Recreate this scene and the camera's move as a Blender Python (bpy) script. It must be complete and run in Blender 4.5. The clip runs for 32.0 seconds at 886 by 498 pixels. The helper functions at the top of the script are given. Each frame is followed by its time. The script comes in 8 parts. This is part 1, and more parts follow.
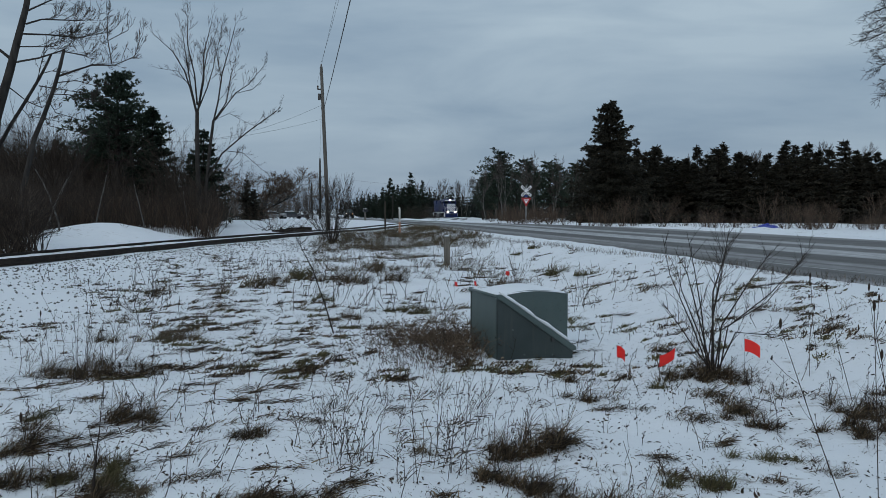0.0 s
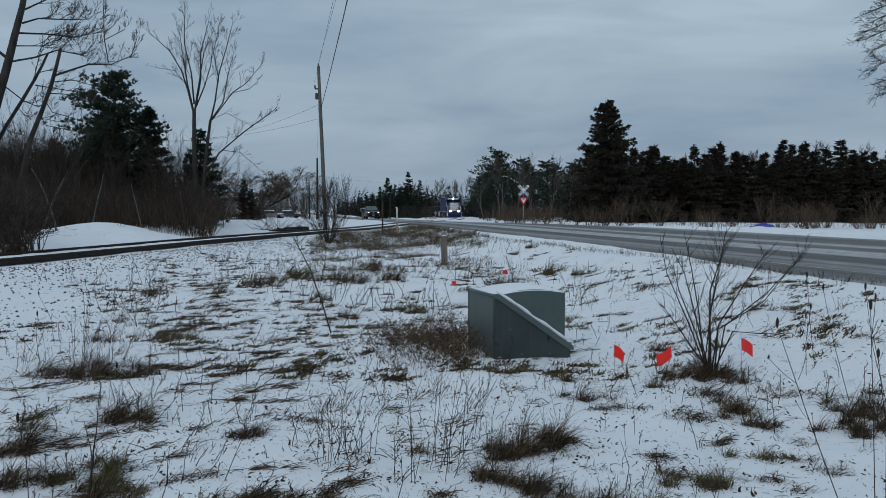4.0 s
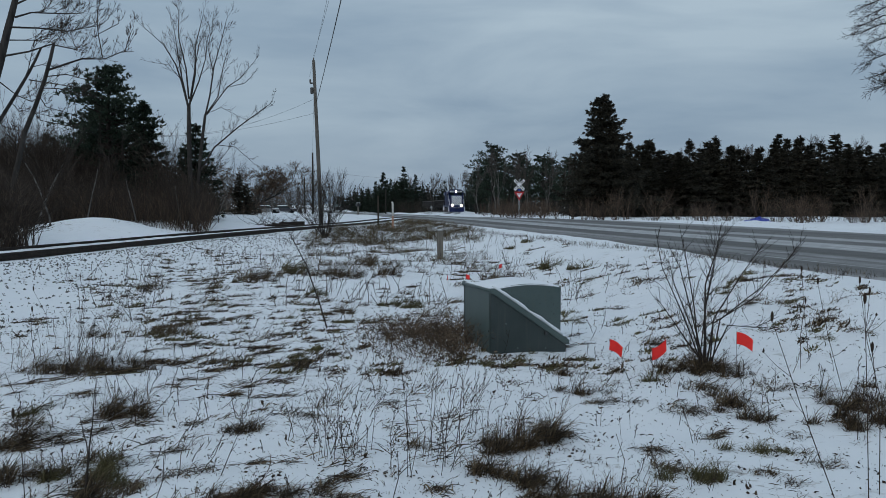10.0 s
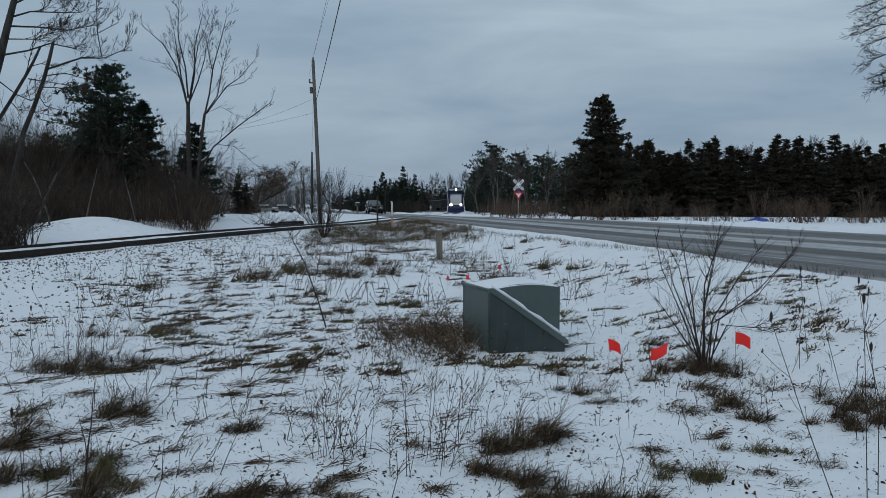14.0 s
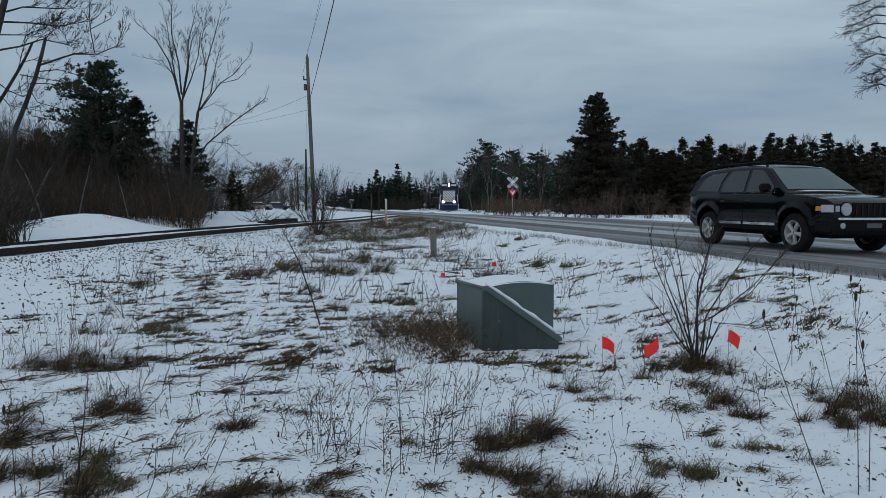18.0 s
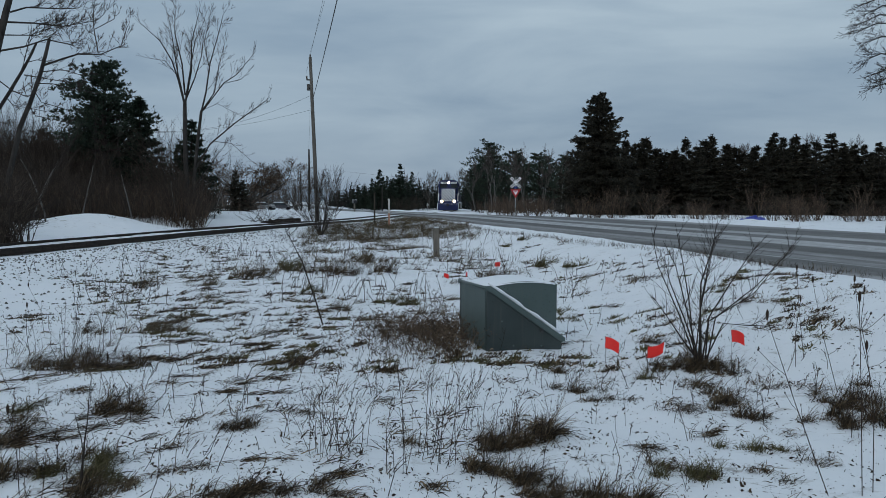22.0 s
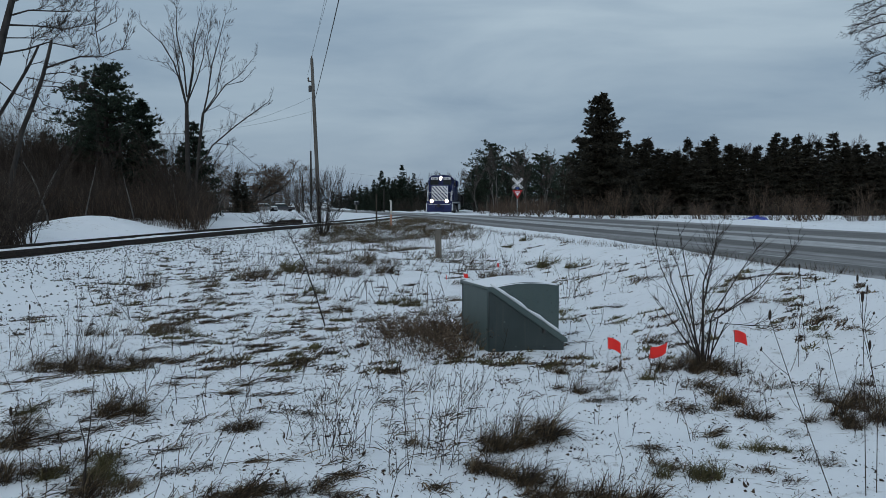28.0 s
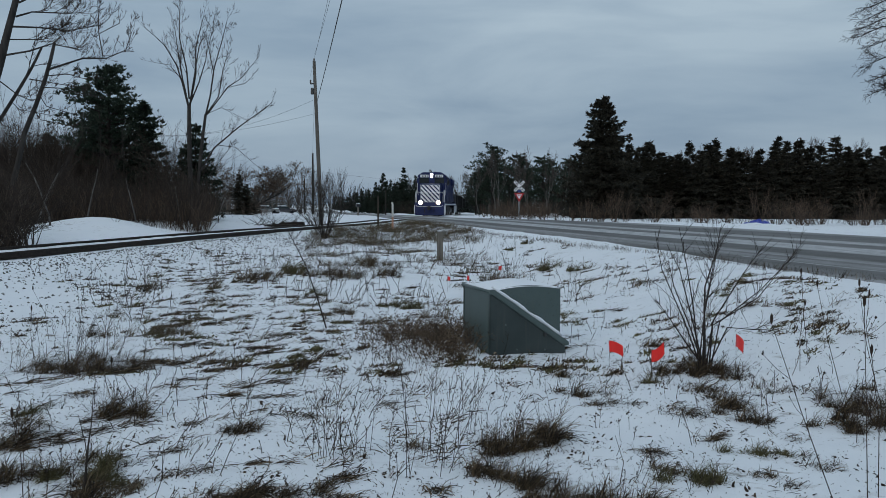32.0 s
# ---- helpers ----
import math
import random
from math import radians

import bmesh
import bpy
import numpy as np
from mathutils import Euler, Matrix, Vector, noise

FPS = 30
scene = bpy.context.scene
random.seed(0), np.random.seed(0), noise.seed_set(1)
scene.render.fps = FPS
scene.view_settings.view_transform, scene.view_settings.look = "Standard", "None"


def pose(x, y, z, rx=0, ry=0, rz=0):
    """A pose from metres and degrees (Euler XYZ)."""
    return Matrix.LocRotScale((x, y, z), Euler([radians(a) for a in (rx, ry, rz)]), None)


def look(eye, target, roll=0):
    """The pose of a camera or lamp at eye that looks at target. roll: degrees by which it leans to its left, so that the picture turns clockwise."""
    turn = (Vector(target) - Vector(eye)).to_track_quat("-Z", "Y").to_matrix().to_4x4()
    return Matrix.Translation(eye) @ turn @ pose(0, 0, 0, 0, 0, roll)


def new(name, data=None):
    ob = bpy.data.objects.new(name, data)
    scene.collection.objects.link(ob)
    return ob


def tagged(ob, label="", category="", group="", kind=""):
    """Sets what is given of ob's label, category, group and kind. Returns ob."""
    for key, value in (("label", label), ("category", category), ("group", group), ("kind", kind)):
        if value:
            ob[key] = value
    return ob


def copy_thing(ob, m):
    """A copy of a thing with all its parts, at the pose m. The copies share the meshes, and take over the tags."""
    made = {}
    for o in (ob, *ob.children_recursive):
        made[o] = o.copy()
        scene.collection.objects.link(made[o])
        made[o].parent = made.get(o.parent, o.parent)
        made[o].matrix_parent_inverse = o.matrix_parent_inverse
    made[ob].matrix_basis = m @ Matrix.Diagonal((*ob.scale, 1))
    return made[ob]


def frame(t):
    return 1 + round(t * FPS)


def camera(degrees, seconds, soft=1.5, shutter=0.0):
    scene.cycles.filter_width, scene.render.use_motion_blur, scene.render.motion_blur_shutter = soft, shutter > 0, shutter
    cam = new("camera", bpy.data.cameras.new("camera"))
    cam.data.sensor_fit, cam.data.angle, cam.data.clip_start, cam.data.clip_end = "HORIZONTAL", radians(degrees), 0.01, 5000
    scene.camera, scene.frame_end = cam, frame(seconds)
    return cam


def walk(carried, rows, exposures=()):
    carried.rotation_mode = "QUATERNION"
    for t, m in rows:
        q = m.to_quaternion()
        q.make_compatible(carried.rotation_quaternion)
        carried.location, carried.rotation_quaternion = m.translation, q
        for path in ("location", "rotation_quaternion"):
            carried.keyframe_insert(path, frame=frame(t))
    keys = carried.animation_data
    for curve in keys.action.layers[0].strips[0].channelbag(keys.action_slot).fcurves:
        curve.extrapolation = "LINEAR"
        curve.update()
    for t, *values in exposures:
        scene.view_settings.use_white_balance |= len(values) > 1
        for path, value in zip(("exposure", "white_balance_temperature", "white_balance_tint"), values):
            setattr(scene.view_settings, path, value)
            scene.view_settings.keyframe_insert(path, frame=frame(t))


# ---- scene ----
# ---- camera: held by hand on the spot, swaying a little ----
EYE = (0.0, 0.0, 0.90)
# seconds, turn to the right, tilt up, lean (degrees) about the resting view
SWAY = [(0, -0.54, 0.40, 0.10), (0.5, -0.51, 0.37, 0.05), (1, -0.50, 0.35, 0.05), (1.5, -0.49, 0.36, 0.08), (2, -0.47, 0.37, 0.09),
        (2.5, -0.46, 0.36, 0.10), (3, -0.45, 0.35, 0.09), (3.5, -0.41, 0.35, 0.08), (5.5, -0.04, 0.44, 0.01), (6, 0.03, 0.47, -0.03),
        (6.5, 0.07, 0.47, -0.04), (7, 0.07, 0.43, -0.04), (7.5, 0.06, 0.37, -0.03), (8, 0.04, 0.26, -0.02), (8.5, 0.02, 0.13, -0.02),
        (9, 0.0, 0.01, -0.02), (9.5, -0.01, -0.06, -0.02), (10, 0.0, -0.07, -0.01), (11, 0.01, -0.07, 0.04), (12, 0.01, -0.06, 0.06),
        (13, 0.0, -0.06, 0.06), (13.5, 0.02, -0.07, 0.06), (14, 0.06, -0.09, 0.08), (14.5, 0.12, -0.12, 0.12), (16.5, 0.40, -0.22, 0.27),
        (17, 0.48, -0.24, 0.24), (17.5, 0.51, -0.26, 0.21), (18, 0.53, -0.28, 0.19), (18.5, 0.54, -0.28, 0.17), (19, 0.52, -0.26, 0.14),
        (20, 0.49, -0.25, 0.14), (20.5, 0.45, -0.25, 0.15), (21, 0.39, -0.26, 0.17), (21.5, 0.34, -0.26, 0.19), (22, 0.30, -0.28, 0.21),
        (22.5, 0.27, -0.31, 0.22), (23, 0.23, -0.34, 0.23), (24, 0.22, -0.36, 0.19), (25, 0.21, -0.34, 0.17), (25.5, 0.21, -0.34, 0.17),
        (27.5, 0.19, -0.23, 0.01), (28, 0.14, -0.20, 0.02), (28.5, 0.10, -0.16, 0.03), (29, 0.09, -0.11, 0.04), (29.5, 0.08, -0.09, 0.06),
        (30, 0.09, -0.07, 0.09), (30.5, 0.09, -0.05, 0.13), (31, 0.07, -0.03, 0.15), (31.5, 0.05, -0.02, 0.18), (32, 0.02, 0.01, 0.22)]
REST_TILT = -3.40


def held(turn, up, lean):
    a, b = radians(turn), radians(REST_TILT + up)
    way = Vector((math.sin(a) * math.cos(b), math.cos(a) * math.cos(b), math.sin(b)))
    return look(EYE, Vector(EYE) + 10 * way, lean)


cam = camera(63.0, 32.0, soft=0.55)
walk(cam, [(t, held(a, b, c)) for t, a, b, c in SWAY])

# ---- overcast winter light ----
world = bpy.data.worlds.new("winter_sky")
scene.world = world
world.use_nodes = True
wt = world.node_tree
wt.nodes.clear()


def wn(kind, **kw):
    n = wt.nodes.new(kind)
    for k, v in kw.items():
        n.inputs[k].default_value = v
    return n


SUN_EL, SUN_ROT = radians(24), radians(-150)
sky = wt.nodes.new("ShaderNodeTexSky")
sky.sky_type = "NISHITA"
sky.sun_disc = False
sky.sun_elevation, sky.sun_rotation = SUN_EL, SUN_ROT
sky.air_density, sky.dust_density = 1.0, 2.0
tc = wt.nodes.new("ShaderNodeTexCoord")
sep = wt.nodes.new("ShaderNodeSeparateXYZ")
wt.links.new(tc.outputs["Generated"], sep.inputs[0])
# broad banks of stratus, stretched along the horizon
mp = wt.nodes.new("ShaderNodeMapping")
mp.inputs["Scale"].default_value = (1.6, 1.6, 7.0)
mp.inputs["Location"].default_value = (0.35, 0.1, 0.4)
wt.links.new(tc.outputs["Generated"], mp.inputs[0])
cl = wn("ShaderNodeTexNoise", Scale=1.5, Detail=6.0, Roughness=0.52, Distortion=0.35)
wt.links.new(mp.outputs[0], cl.inputs["Vector"])
ramp = wt.nodes.new("ShaderNodeValToRGB")
ramp.color_ramp.elements[0].position, ramp.color_ramp.elements[0].color = 0.36, (0.74, 0.80, 0.86, 1)
ramp.color_ramp.elements[1].position, ramp.color_ramp.elements[1].color = 0.66, (1.12, 1.12, 1.10, 1)
wt.links.new(cl.outputs["Fac"], ramp.inputs[0])
# brighter towards the zenith, as under an even cloud cover
grad = wt.nodes.new("ShaderNodeValToRGB")
g = grad.color_ramp
g.elements[0].position, g.elements[0].color = 0.0, (0.345, 0.425, 0.510, 1)
g.elements[1].position, g.elements[1].color = 1.0, (0.54, 0.63, 0.72, 1)
e = g.elements.new(0.12)
e.color = (0.340, 0.435, 0.530, 1)
e = g.elements.new(0.32)
e.color = (0.41, 0.515, 0.610, 1)
wt.links.new(sep.outputs["Z"], grad.inputs[0])
mul = wt.nodes.new("ShaderNodeMix")
mul.data_type, mul.blend_type = "RGBA", "MULTIPLY"
mul.inputs[0].default_value = 1.0
wt.links.new(grad.outputs[0], mul.inputs[6])
wt.links.new(ramp.outputs[0], mul.inputs[7])
bg_cloud = wn("ShaderNodeBackground", Strength=0.945)
wt.links.new(mul.outputs[2], bg_cloud.inputs[0])
bg_sky = wn("ShaderNodeBackground", Strength=0.05)
wt.links.new(sky.outputs[0], bg_sky.inputs[0])
mixw = wn("ShaderNodeMixShader", Fac=0.04)
wt.links.new(bg_cloud.outputs[0], mixw.inputs[1])
wt.links.new(bg_sky.outputs[0], mixw.inputs[2])
wout = wt.nodes.new("ShaderNodeOutputWorld")
wt.links.new(mixw.outputs[0], wout.inputs[0])

sun = new("sun", bpy.data.lights.new("sun", "SUN"))
sun.data.energy, sun.data.angle, sun.data.color = 0.5, radians(40), (1.0, 0.97, 0.93)
sun.matrix_world = look((0, 0, 0), (-math.sin(SUN_ROT) * math.cos(SUN_EL), -math.cos(SUN_ROT) * math.cos(SUN_EL), -math.sin(SUN_EL)))
scene.view_settings.exposure = 0.0


# ---- materials ----
class Mat:
    """A node material, put together step by step."""

    def __init__(self, name, rough=0.6, metal=0.0, spec=0.5):
        self.m = bpy.data.materials.new(name)
        self.m.use_nodes = True
        self.t = self.m.node_tree
        self.b = self.t.nodes["Principled BSDF"]
        self.b.inputs["Roughness"].default_value = rough
        self.b.inputs["Metallic"].default_value = metal
        self.b.inputs["Specular IOR Level"].default_value = spec
        self.co = self.t.nodes.new("ShaderNodeTexCoord")

    def node(self, kind, **kw):
        n = self.t.nodes.new(kind)
        for k, v in kw.items():
            n.inputs[k].default_value = v
        return n

    def link(self, a, b):
        self.t.links.new(a, b)

    def coords(self, scale=(1, 1, 1), space="Object"):
        mp = self.node("ShaderNodeMapping", Scale=scale)
        self.link(self.co.outputs[space], mp.inputs[0])
        return mp.outputs[0]

    def noise(self, scale, detail=3.0, rough=0.55, stretch=(1, 1, 1), space="Object", distort=0.0):
        n = self.node("ShaderNodeTexNoise", Scale=scale, Detail=detail, Roughness=rough, Distortion=distort)
        self.link(self.coords(stretch, space), n.inputs["Vector"])
        return n.outputs["Fac"]

    def ramp(self, fac, *stops):
        r = self.node("ShaderNodeValToRGB")
        e = r.color_ramp.elements
        for i, (p, c) in enumerate(stops):
            el = e[i] if i < 2 else e.new(p)
            el.position, el.color = p, ((c, c, c, 1) if isinstance(c, (int, float)) else (*c, 1))
        self.link(fac, r.inputs[0])
        return r.outputs[0]

    def mix(self, fac, a, b, mode="MIX"):
        n = self.node("ShaderNodeMix")
        n.data_type, n.blend_type = "RGBA", mode
        for i, v in ((0, fac), (6, a), (7, b)):
            if isinstance(v, (int, float)):
                n.inputs[i].default_value = v
            elif isinstance(v, tuple):
                n.inputs[i].default_value = (*v, 1)
            else:
                self.link(v, n.inputs[i])
        return n.outputs[2]

    def color(self, c):
        if isinstance(c, tuple):
            self.b.inputs["Base Color"].default_value = (*c, 1)
        else:
            self.link(c, self.b.inputs["Base Color"])
        return self

    def rough(self, r):
        self.link(r, self.b.inputs["Roughness"])
        return self

    def bump(self, h, strength=0.3, dist=0.02):
        n = self.node("ShaderNodeBump", Strength=strength, Distance=dist)
        self.link(h, n.inputs["Height"])
        self.link(n.outputs[0], self.b.inputs["Normal"])
        return self

    def glow(self, c, s):
        self.b.inputs["Emission Color"].default_value = (*c, 1)
        self.b.inputs["Emission Strength"].default_value = s
        return self

    def random(self):
        return self.node("ShaderNodeObjectInfo").outputs["Random"]

    def island(self):
        return self.node("ShaderNodeNewGeometry").outputs["Random Per Island"]


def plain(name, c, rough=0.6, metal=0.0, vary=0.18, scale=6.0, bump=0.0):
    """One colour with stains at two scales."""
    k = Mat(name, rough, metal)
    a = k.noise(scale, 4.0)
    b = k.noise(scale * 9, 2.0)
    lo, hi = tuple(v * (1 - vary) for v in c), tuple(min(1, v * (1 + vary)) for v in c)
    k.color(k.mix(k.ramp(b, (0.3, 0.0), (0.7, 0.35)), k.ramp(a, (0.3, lo), (0.7, hi)), lo))
    k.rough(k.ramp(a, (0.3, max(0.02, rough - 0.1)), (0.7, min(1, rough + 0.1))))
    if bump:
        k.bump(b, bump, 0.01)
    return k.m


def leafy(name, stops, rough=0.75):
    """Colour that differs from piece to piece and slightly along each."""
    k = Mat(name, rough, spec=0.2)
    k.color(k.mix(k.ramp(k.noise(3.0, 2.0), (0.35, 0.0), (0.65, 0.5)), k.ramp(k.island(), *stops), stops[0][1]))
    return k.m


def make_snow():
    k = Mat("snow", 0.75, spec=0.25)
    big, mid, fine = k.noise(0.22, 4.0), k.noise(1.7, 5.0, 0.6), k.noise(14.0, 5.0, 0.65)
    grain = k.noise(120.0, 2.0)
    base = k.mix(k.ramp(mid, (0.3, 0.0), (0.75, 0.6)), (0.80, 0.83, 0.87), (0.88, 0.90, 0.92))
    # thin places where last year's matted grass shows through
    litter = k.ramp(k.noise(4.0, 7.0, 0.72, (1, 2.2, 1), distort=0.7), (0.555, 0.0), (0.625, 1.0))
    patch = k.ramp(k.noise(0.8, 4.0), (0.48, 0.0), (0.62, 0.6))
    thin = k.mix(1.0, litter, patch, "MULTIPLY")
    straw = k.ramp(fine, (0.3, (0.07, 0.055, 0.04)), (0.7, (0.26, 0.21, 0.14)))
    k.color(k.mix(thin, base, straw))
    h = k.mix(0.35, mid, fine)
    h = k.mix(0.08, h, grain)
    k.bump(h, 0.75, 0.06)
    return k.m


def make_bank_snow():
    k = Mat("bank_snow", 0.75, spec=0.25)
    mid, fine = k.noise(1.5, 5.0, 0.6), k.noise(12.0, 4.0)
    k.color(k.mix(k.ramp(mid, (0.3, 0.0), (0.75, 0.6)), (0.80, 0.83, 0.87), (0.88, 0.90, 0.92)))
    k.bump(k.mix(0.4, mid, fine), 0.5, 0.04)
    return k.m


def make_asphalt():
    k = Mat("asphalt", 0.7, spec=0.25)
    fine, mid = k.noise(60.0, 3.0), k.noise(0.8, 4.0)
    tar = k.mix(fine, (0.046, 0.045, 0.044), (0.094, 0.091, 0.088))
    tar = k.mix(k.ramp(mid, (0.35, 0.0), (0.65, 0.6)), tar, (0.067, 0.065, 0.063))
    # packed snow and salt between the wheel tracks, in long streaks
    sepn = k.node("ShaderNodeSeparateXYZ")
    k.link(k.co.outputs["Object"], sepn.inputs[0])
    r = k.node("ShaderNodeMapRange")
    r.inputs["From Min"].default_value, r.inputs["From Max"].default_value = 7.0, 20.0
    k.link(sepn.outputs["X"], r.inputs["Value"])
    bands = k.ramp(r.outputs[0], (0.0, 0.6), (0.03, 0.15), (0.07, 0.05), (0.12, 0.25), (0.18, 0.38), (0.21, 0.06), (0.29, 0.05), (0.31, 0.62),
                   (0.40, 0.66), (0.43, 0.12), (0.49, 0.12), (0.52, 0.62), (0.575, 0.60), (0.60, 0.12), (0.77, 0.08), (0.83, 0.35), (1.0, 0.65))
    streak = k.ramp(k.noise(1.0, 6.0, 0.7, (2.2, 0.05, 1)), (0.30, 0.15), (0.52, 1.0))
    speck = k.ramp(k.noise(7.0, 5.0, 0.7, (1.0, 0.18, 1)), (0.30, 0.35), (0.58, 1.0))
    f = k.mix(1.0, k.mix(1.0, bands, streak, "MULTIPLY"), speck, "MULTIPLY")
    salt = k.mix(k.ramp(k.noise(0.5, 4.0, 0.6, (1.5, 0.2, 1)), (0.3, 0.0), (0.8, 0.55)), tar, (0.125, 0.122, 0.119))
    k.color(k.mix(f, salt, (0.72, 0.73, 0.75)))
    k.rough(k.ramp(mid, (0.3, 0.60), (0.7, 0.85)))
    k.bump(fine, 0.35, 0.01)
    return k.m


def make_bark(name, dark, light, scale=8.0):
    k = Mat(name, 0.9, spec=0.15)
    a, b = k.noise(scale, 5.0, 0.65, (1, 1, 0.25)), k.noise(1.2, 3.0)
    k.color(k.mix(k.ramp(b, (0.35, 0.0), (0.65, 0.6)), k.ramp(a, (0.3, dark), (0.7, light)), dark))
    k.bump(a, 0.6, 0.02)
    return k.m


def make_wood(name, dark, light):
    k = Mat(name, 0.85, spec=0.2)
    a = k.noise(30.0, 5.0, 0.6, (1, 1, 0.05))
    b = k.noise(2.5, 3.0)
    k.color(k.mix(k.ramp(b, (0.3, 0.0), (0.7, 0.5)), k.ramp(a, (0.3, dark), (0.7, light)), dark))
    k.bump(a, 0.5, 0.008)
    return k.m


SNOW, BANK, ASPHALT = make_snow(), make_bank_snow(), make_asphalt()
BARK = make_bark("grey_bark", (0.022, 0.020, 0.019), (0.075, 0.068, 0.062))
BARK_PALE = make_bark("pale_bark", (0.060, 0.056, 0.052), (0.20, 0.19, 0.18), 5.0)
BARK_DARK = make_bark("dark_bark", (0.022, 0.019, 0.017), (0.07, 0.06, 0.052))
TWIG = leafy("twigs", ((0.0, (0.020, 0.016, 0.014)), (0.6, (0.042, 0.033, 0.028)), (1.0, (0.085, 0.068, 0.056))))
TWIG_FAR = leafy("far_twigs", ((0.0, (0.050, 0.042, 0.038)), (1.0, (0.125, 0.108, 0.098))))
NEEDLE = leafy("spruce_needles", ((0.0, (0.010, 0.018, 0.013)), (0.6, (0.022, 0.036, 0.024)), (1.0, (0.042, 0.056, 0.034))))
NEEDLE_CEDAR = leafy("cedar_needles", ((0.0, (0.016, 0.016, 0.012)), (0.6, (0.036, 0.034, 0.024)), (1.0, (0.070, 0.058, 0.040))))
NEEDLE_PINE = leafy("pine_needles", ((0.0, (0.020, 0.031, 0.022)), (0.6, (0.040, 0.060, 0.042)), (1.0, (0.072, 0.090, 0.062))))
NEEDLE_FAR = leafy("far_needles", ((0.0, (0.012, 0.017, 0.014)), (1.0, (0.028, 0.035, 0.028))))
STRAW = leafy("dry_grass", ((0.0, (0.045, 0.032, 0.022)), (0.5, (0.11, 0.080, 0.052)), (0.85, (0.21, 0.165, 0.105)), (1.0, (0.30, 0.25, 0.17))))
STRAW_DARK = leafy("dark_dry_grass", ((0.0, (0.012, 0.009, 0.006)), (0.45, (0.046, 0.031, 0.019)), (0.75, (0.125, 0.085, 0.050)), (1.0, (0.32, 0.24, 0.145))))
STRAW_GREEN = leafy("olive_grass", ((0.0, (0.05, 0.045, 0.022)), (0.6, (0.11, 0.10, 0.045)), (1.0, (0.20, 0.17, 0.09))))
WEED = leafy("dead_weeds", ((0.0, (0.018, 0.012, 0.009)), (0.7, (0.050, 0.032, 0.022)), (1.0, (0.12, 0.085, 0.055))))
BRUSH = leafy("brown_brush", ((0.0, (0.042, 0.028, 0.020)), (0.6, (0.098, 0.066, 0.047)), (1.0, (0.18, 0.132, 0.096))))
BRUSH_DARK = leafy("dark_brush", ((0.0, (0.024, 0.0185, 0.015)), (0.7, (0.056, 0.042, 0.033)), (1.0, (0.12, 0.092, 0.072))))
VINE = leafy("dead_vine", ((0.0, (0.034, 0.024, 0.018)), (0.55, (0.11, 0.076, 0.052)), (1.0, (0.30, 0.225, 0.155))))
# ---- plan: the road runs straight, the railway swings across it ----
ROAD_TURN = 12.02
RN = (math.cos(radians(ROAD_TURN)), math.sin(radians(ROAD_TURN)))
NEAR_EDGE = 8.3
NEAR_LINE = ((-500, 7.1), (7, 7.15), (9.5, 7.45), (13.7, 8.0), (17, 8.3), (22, 8.55), (30, 8.45), (40, 8.3), (3000, 8.3))
FAR_EDGE = ((-500, 18.2), (19, 18.2), (24, 18.6), (33, 19.4), (38, 19.0), (44, 18.0), (50, 16.5), (55, 15.4), (61, 14.6), (3000, 14.4))
TRACK = ((-19.5, -60), (-13.4, -3), (-11.9, 8), (-10.75, 16.4), (-10.2, 20.7), (-9.72, 23.9), (-9.05, 27.6), (-8.2, 31.2), (-7.15, 34.8),
         (-6.2, 37.9), (-4.85, 42.8), (-2.9, 55), (-1.95, 67), (-1.2, 77), (-0.1, 90), (1.0, 104), (1.8, 117), (2.3, 128), (2.6, 142),
         (2.45, 151), (1.8, 160), (0.7, 171), (-0.6, 180), (-2.4, 189), (-5.2, 200), (-10.2, 215), (-22, 245))
RAIL_Z = ((-60, -0.22), (22, -0.20), (40, -0.10), (54, 0.0), (400, 0.0))


def interp(v, table):
    return np.interp(v, [a for a, b in table], [b for a, b in table])


def smooth(a, b, v):
    w = np.clip((np.asarray(v, float) - a) / (b - a), 0, 1)
    return w * w * (3 - 2 * w)


def spline(points, step):
    """A Catmull-Rom line through the points, resampled at even steps."""
    p = np.array([points[0], *points, points[-1]], float)
    out = []
    for i in range(1, len(p) - 2):
        for u in np.linspace(0, 1, 16, endpoint=False):
            out.append(0.5 * (2 * p[i] + (p[i + 1] - p[i - 1]) * u + (2 * p[i - 1] - 5 * p[i] + 4 * p[i + 1] - p[i + 2]) * u * u
                              + (3 * p[i] - p[i - 1] - 3 * p[i + 1] + p[i + 2]) * u ** 3))
    out.append(p[-2])
    out = np.array(out)
    d = np.concatenate([[0], np.cumsum(np.linalg.norm(np.diff(out, axis=0), axis=1))])
    s = np.arange(0, d[-1], step)
    return np.stack([np.interp(s, d, out[:, 0]), np.interp(s, d, out[:, 1])], 1)


TRACK_LINE = spline(TRACK, 0.5)
_rng = np.random.RandomState(5)
_WAVES = [(_rng.uniform(0, 6.3), _rng.uniform(0, 6.3), f * _rng.uniform(0.7, 1.4)) for f in (0.5, 0.7, 1.1, 1.6, 2.3, 3.4, 4.8, 6.5)]


def ripple(x, y):
    z = 0
    for a, ph, f in _WAVES:
        z = z + np.sin(f * (x * math.cos(a) + y * math.sin(a)) + ph + 0.8 * np.sin(0.6 * f * (y * math.cos(a) - x * math.sin(a)))) / (0.6 + f)
    return z


def track_x(y):
    return np.interp(y, TRACK_LINE[:, 1], TRACK_LINE[:, 0])


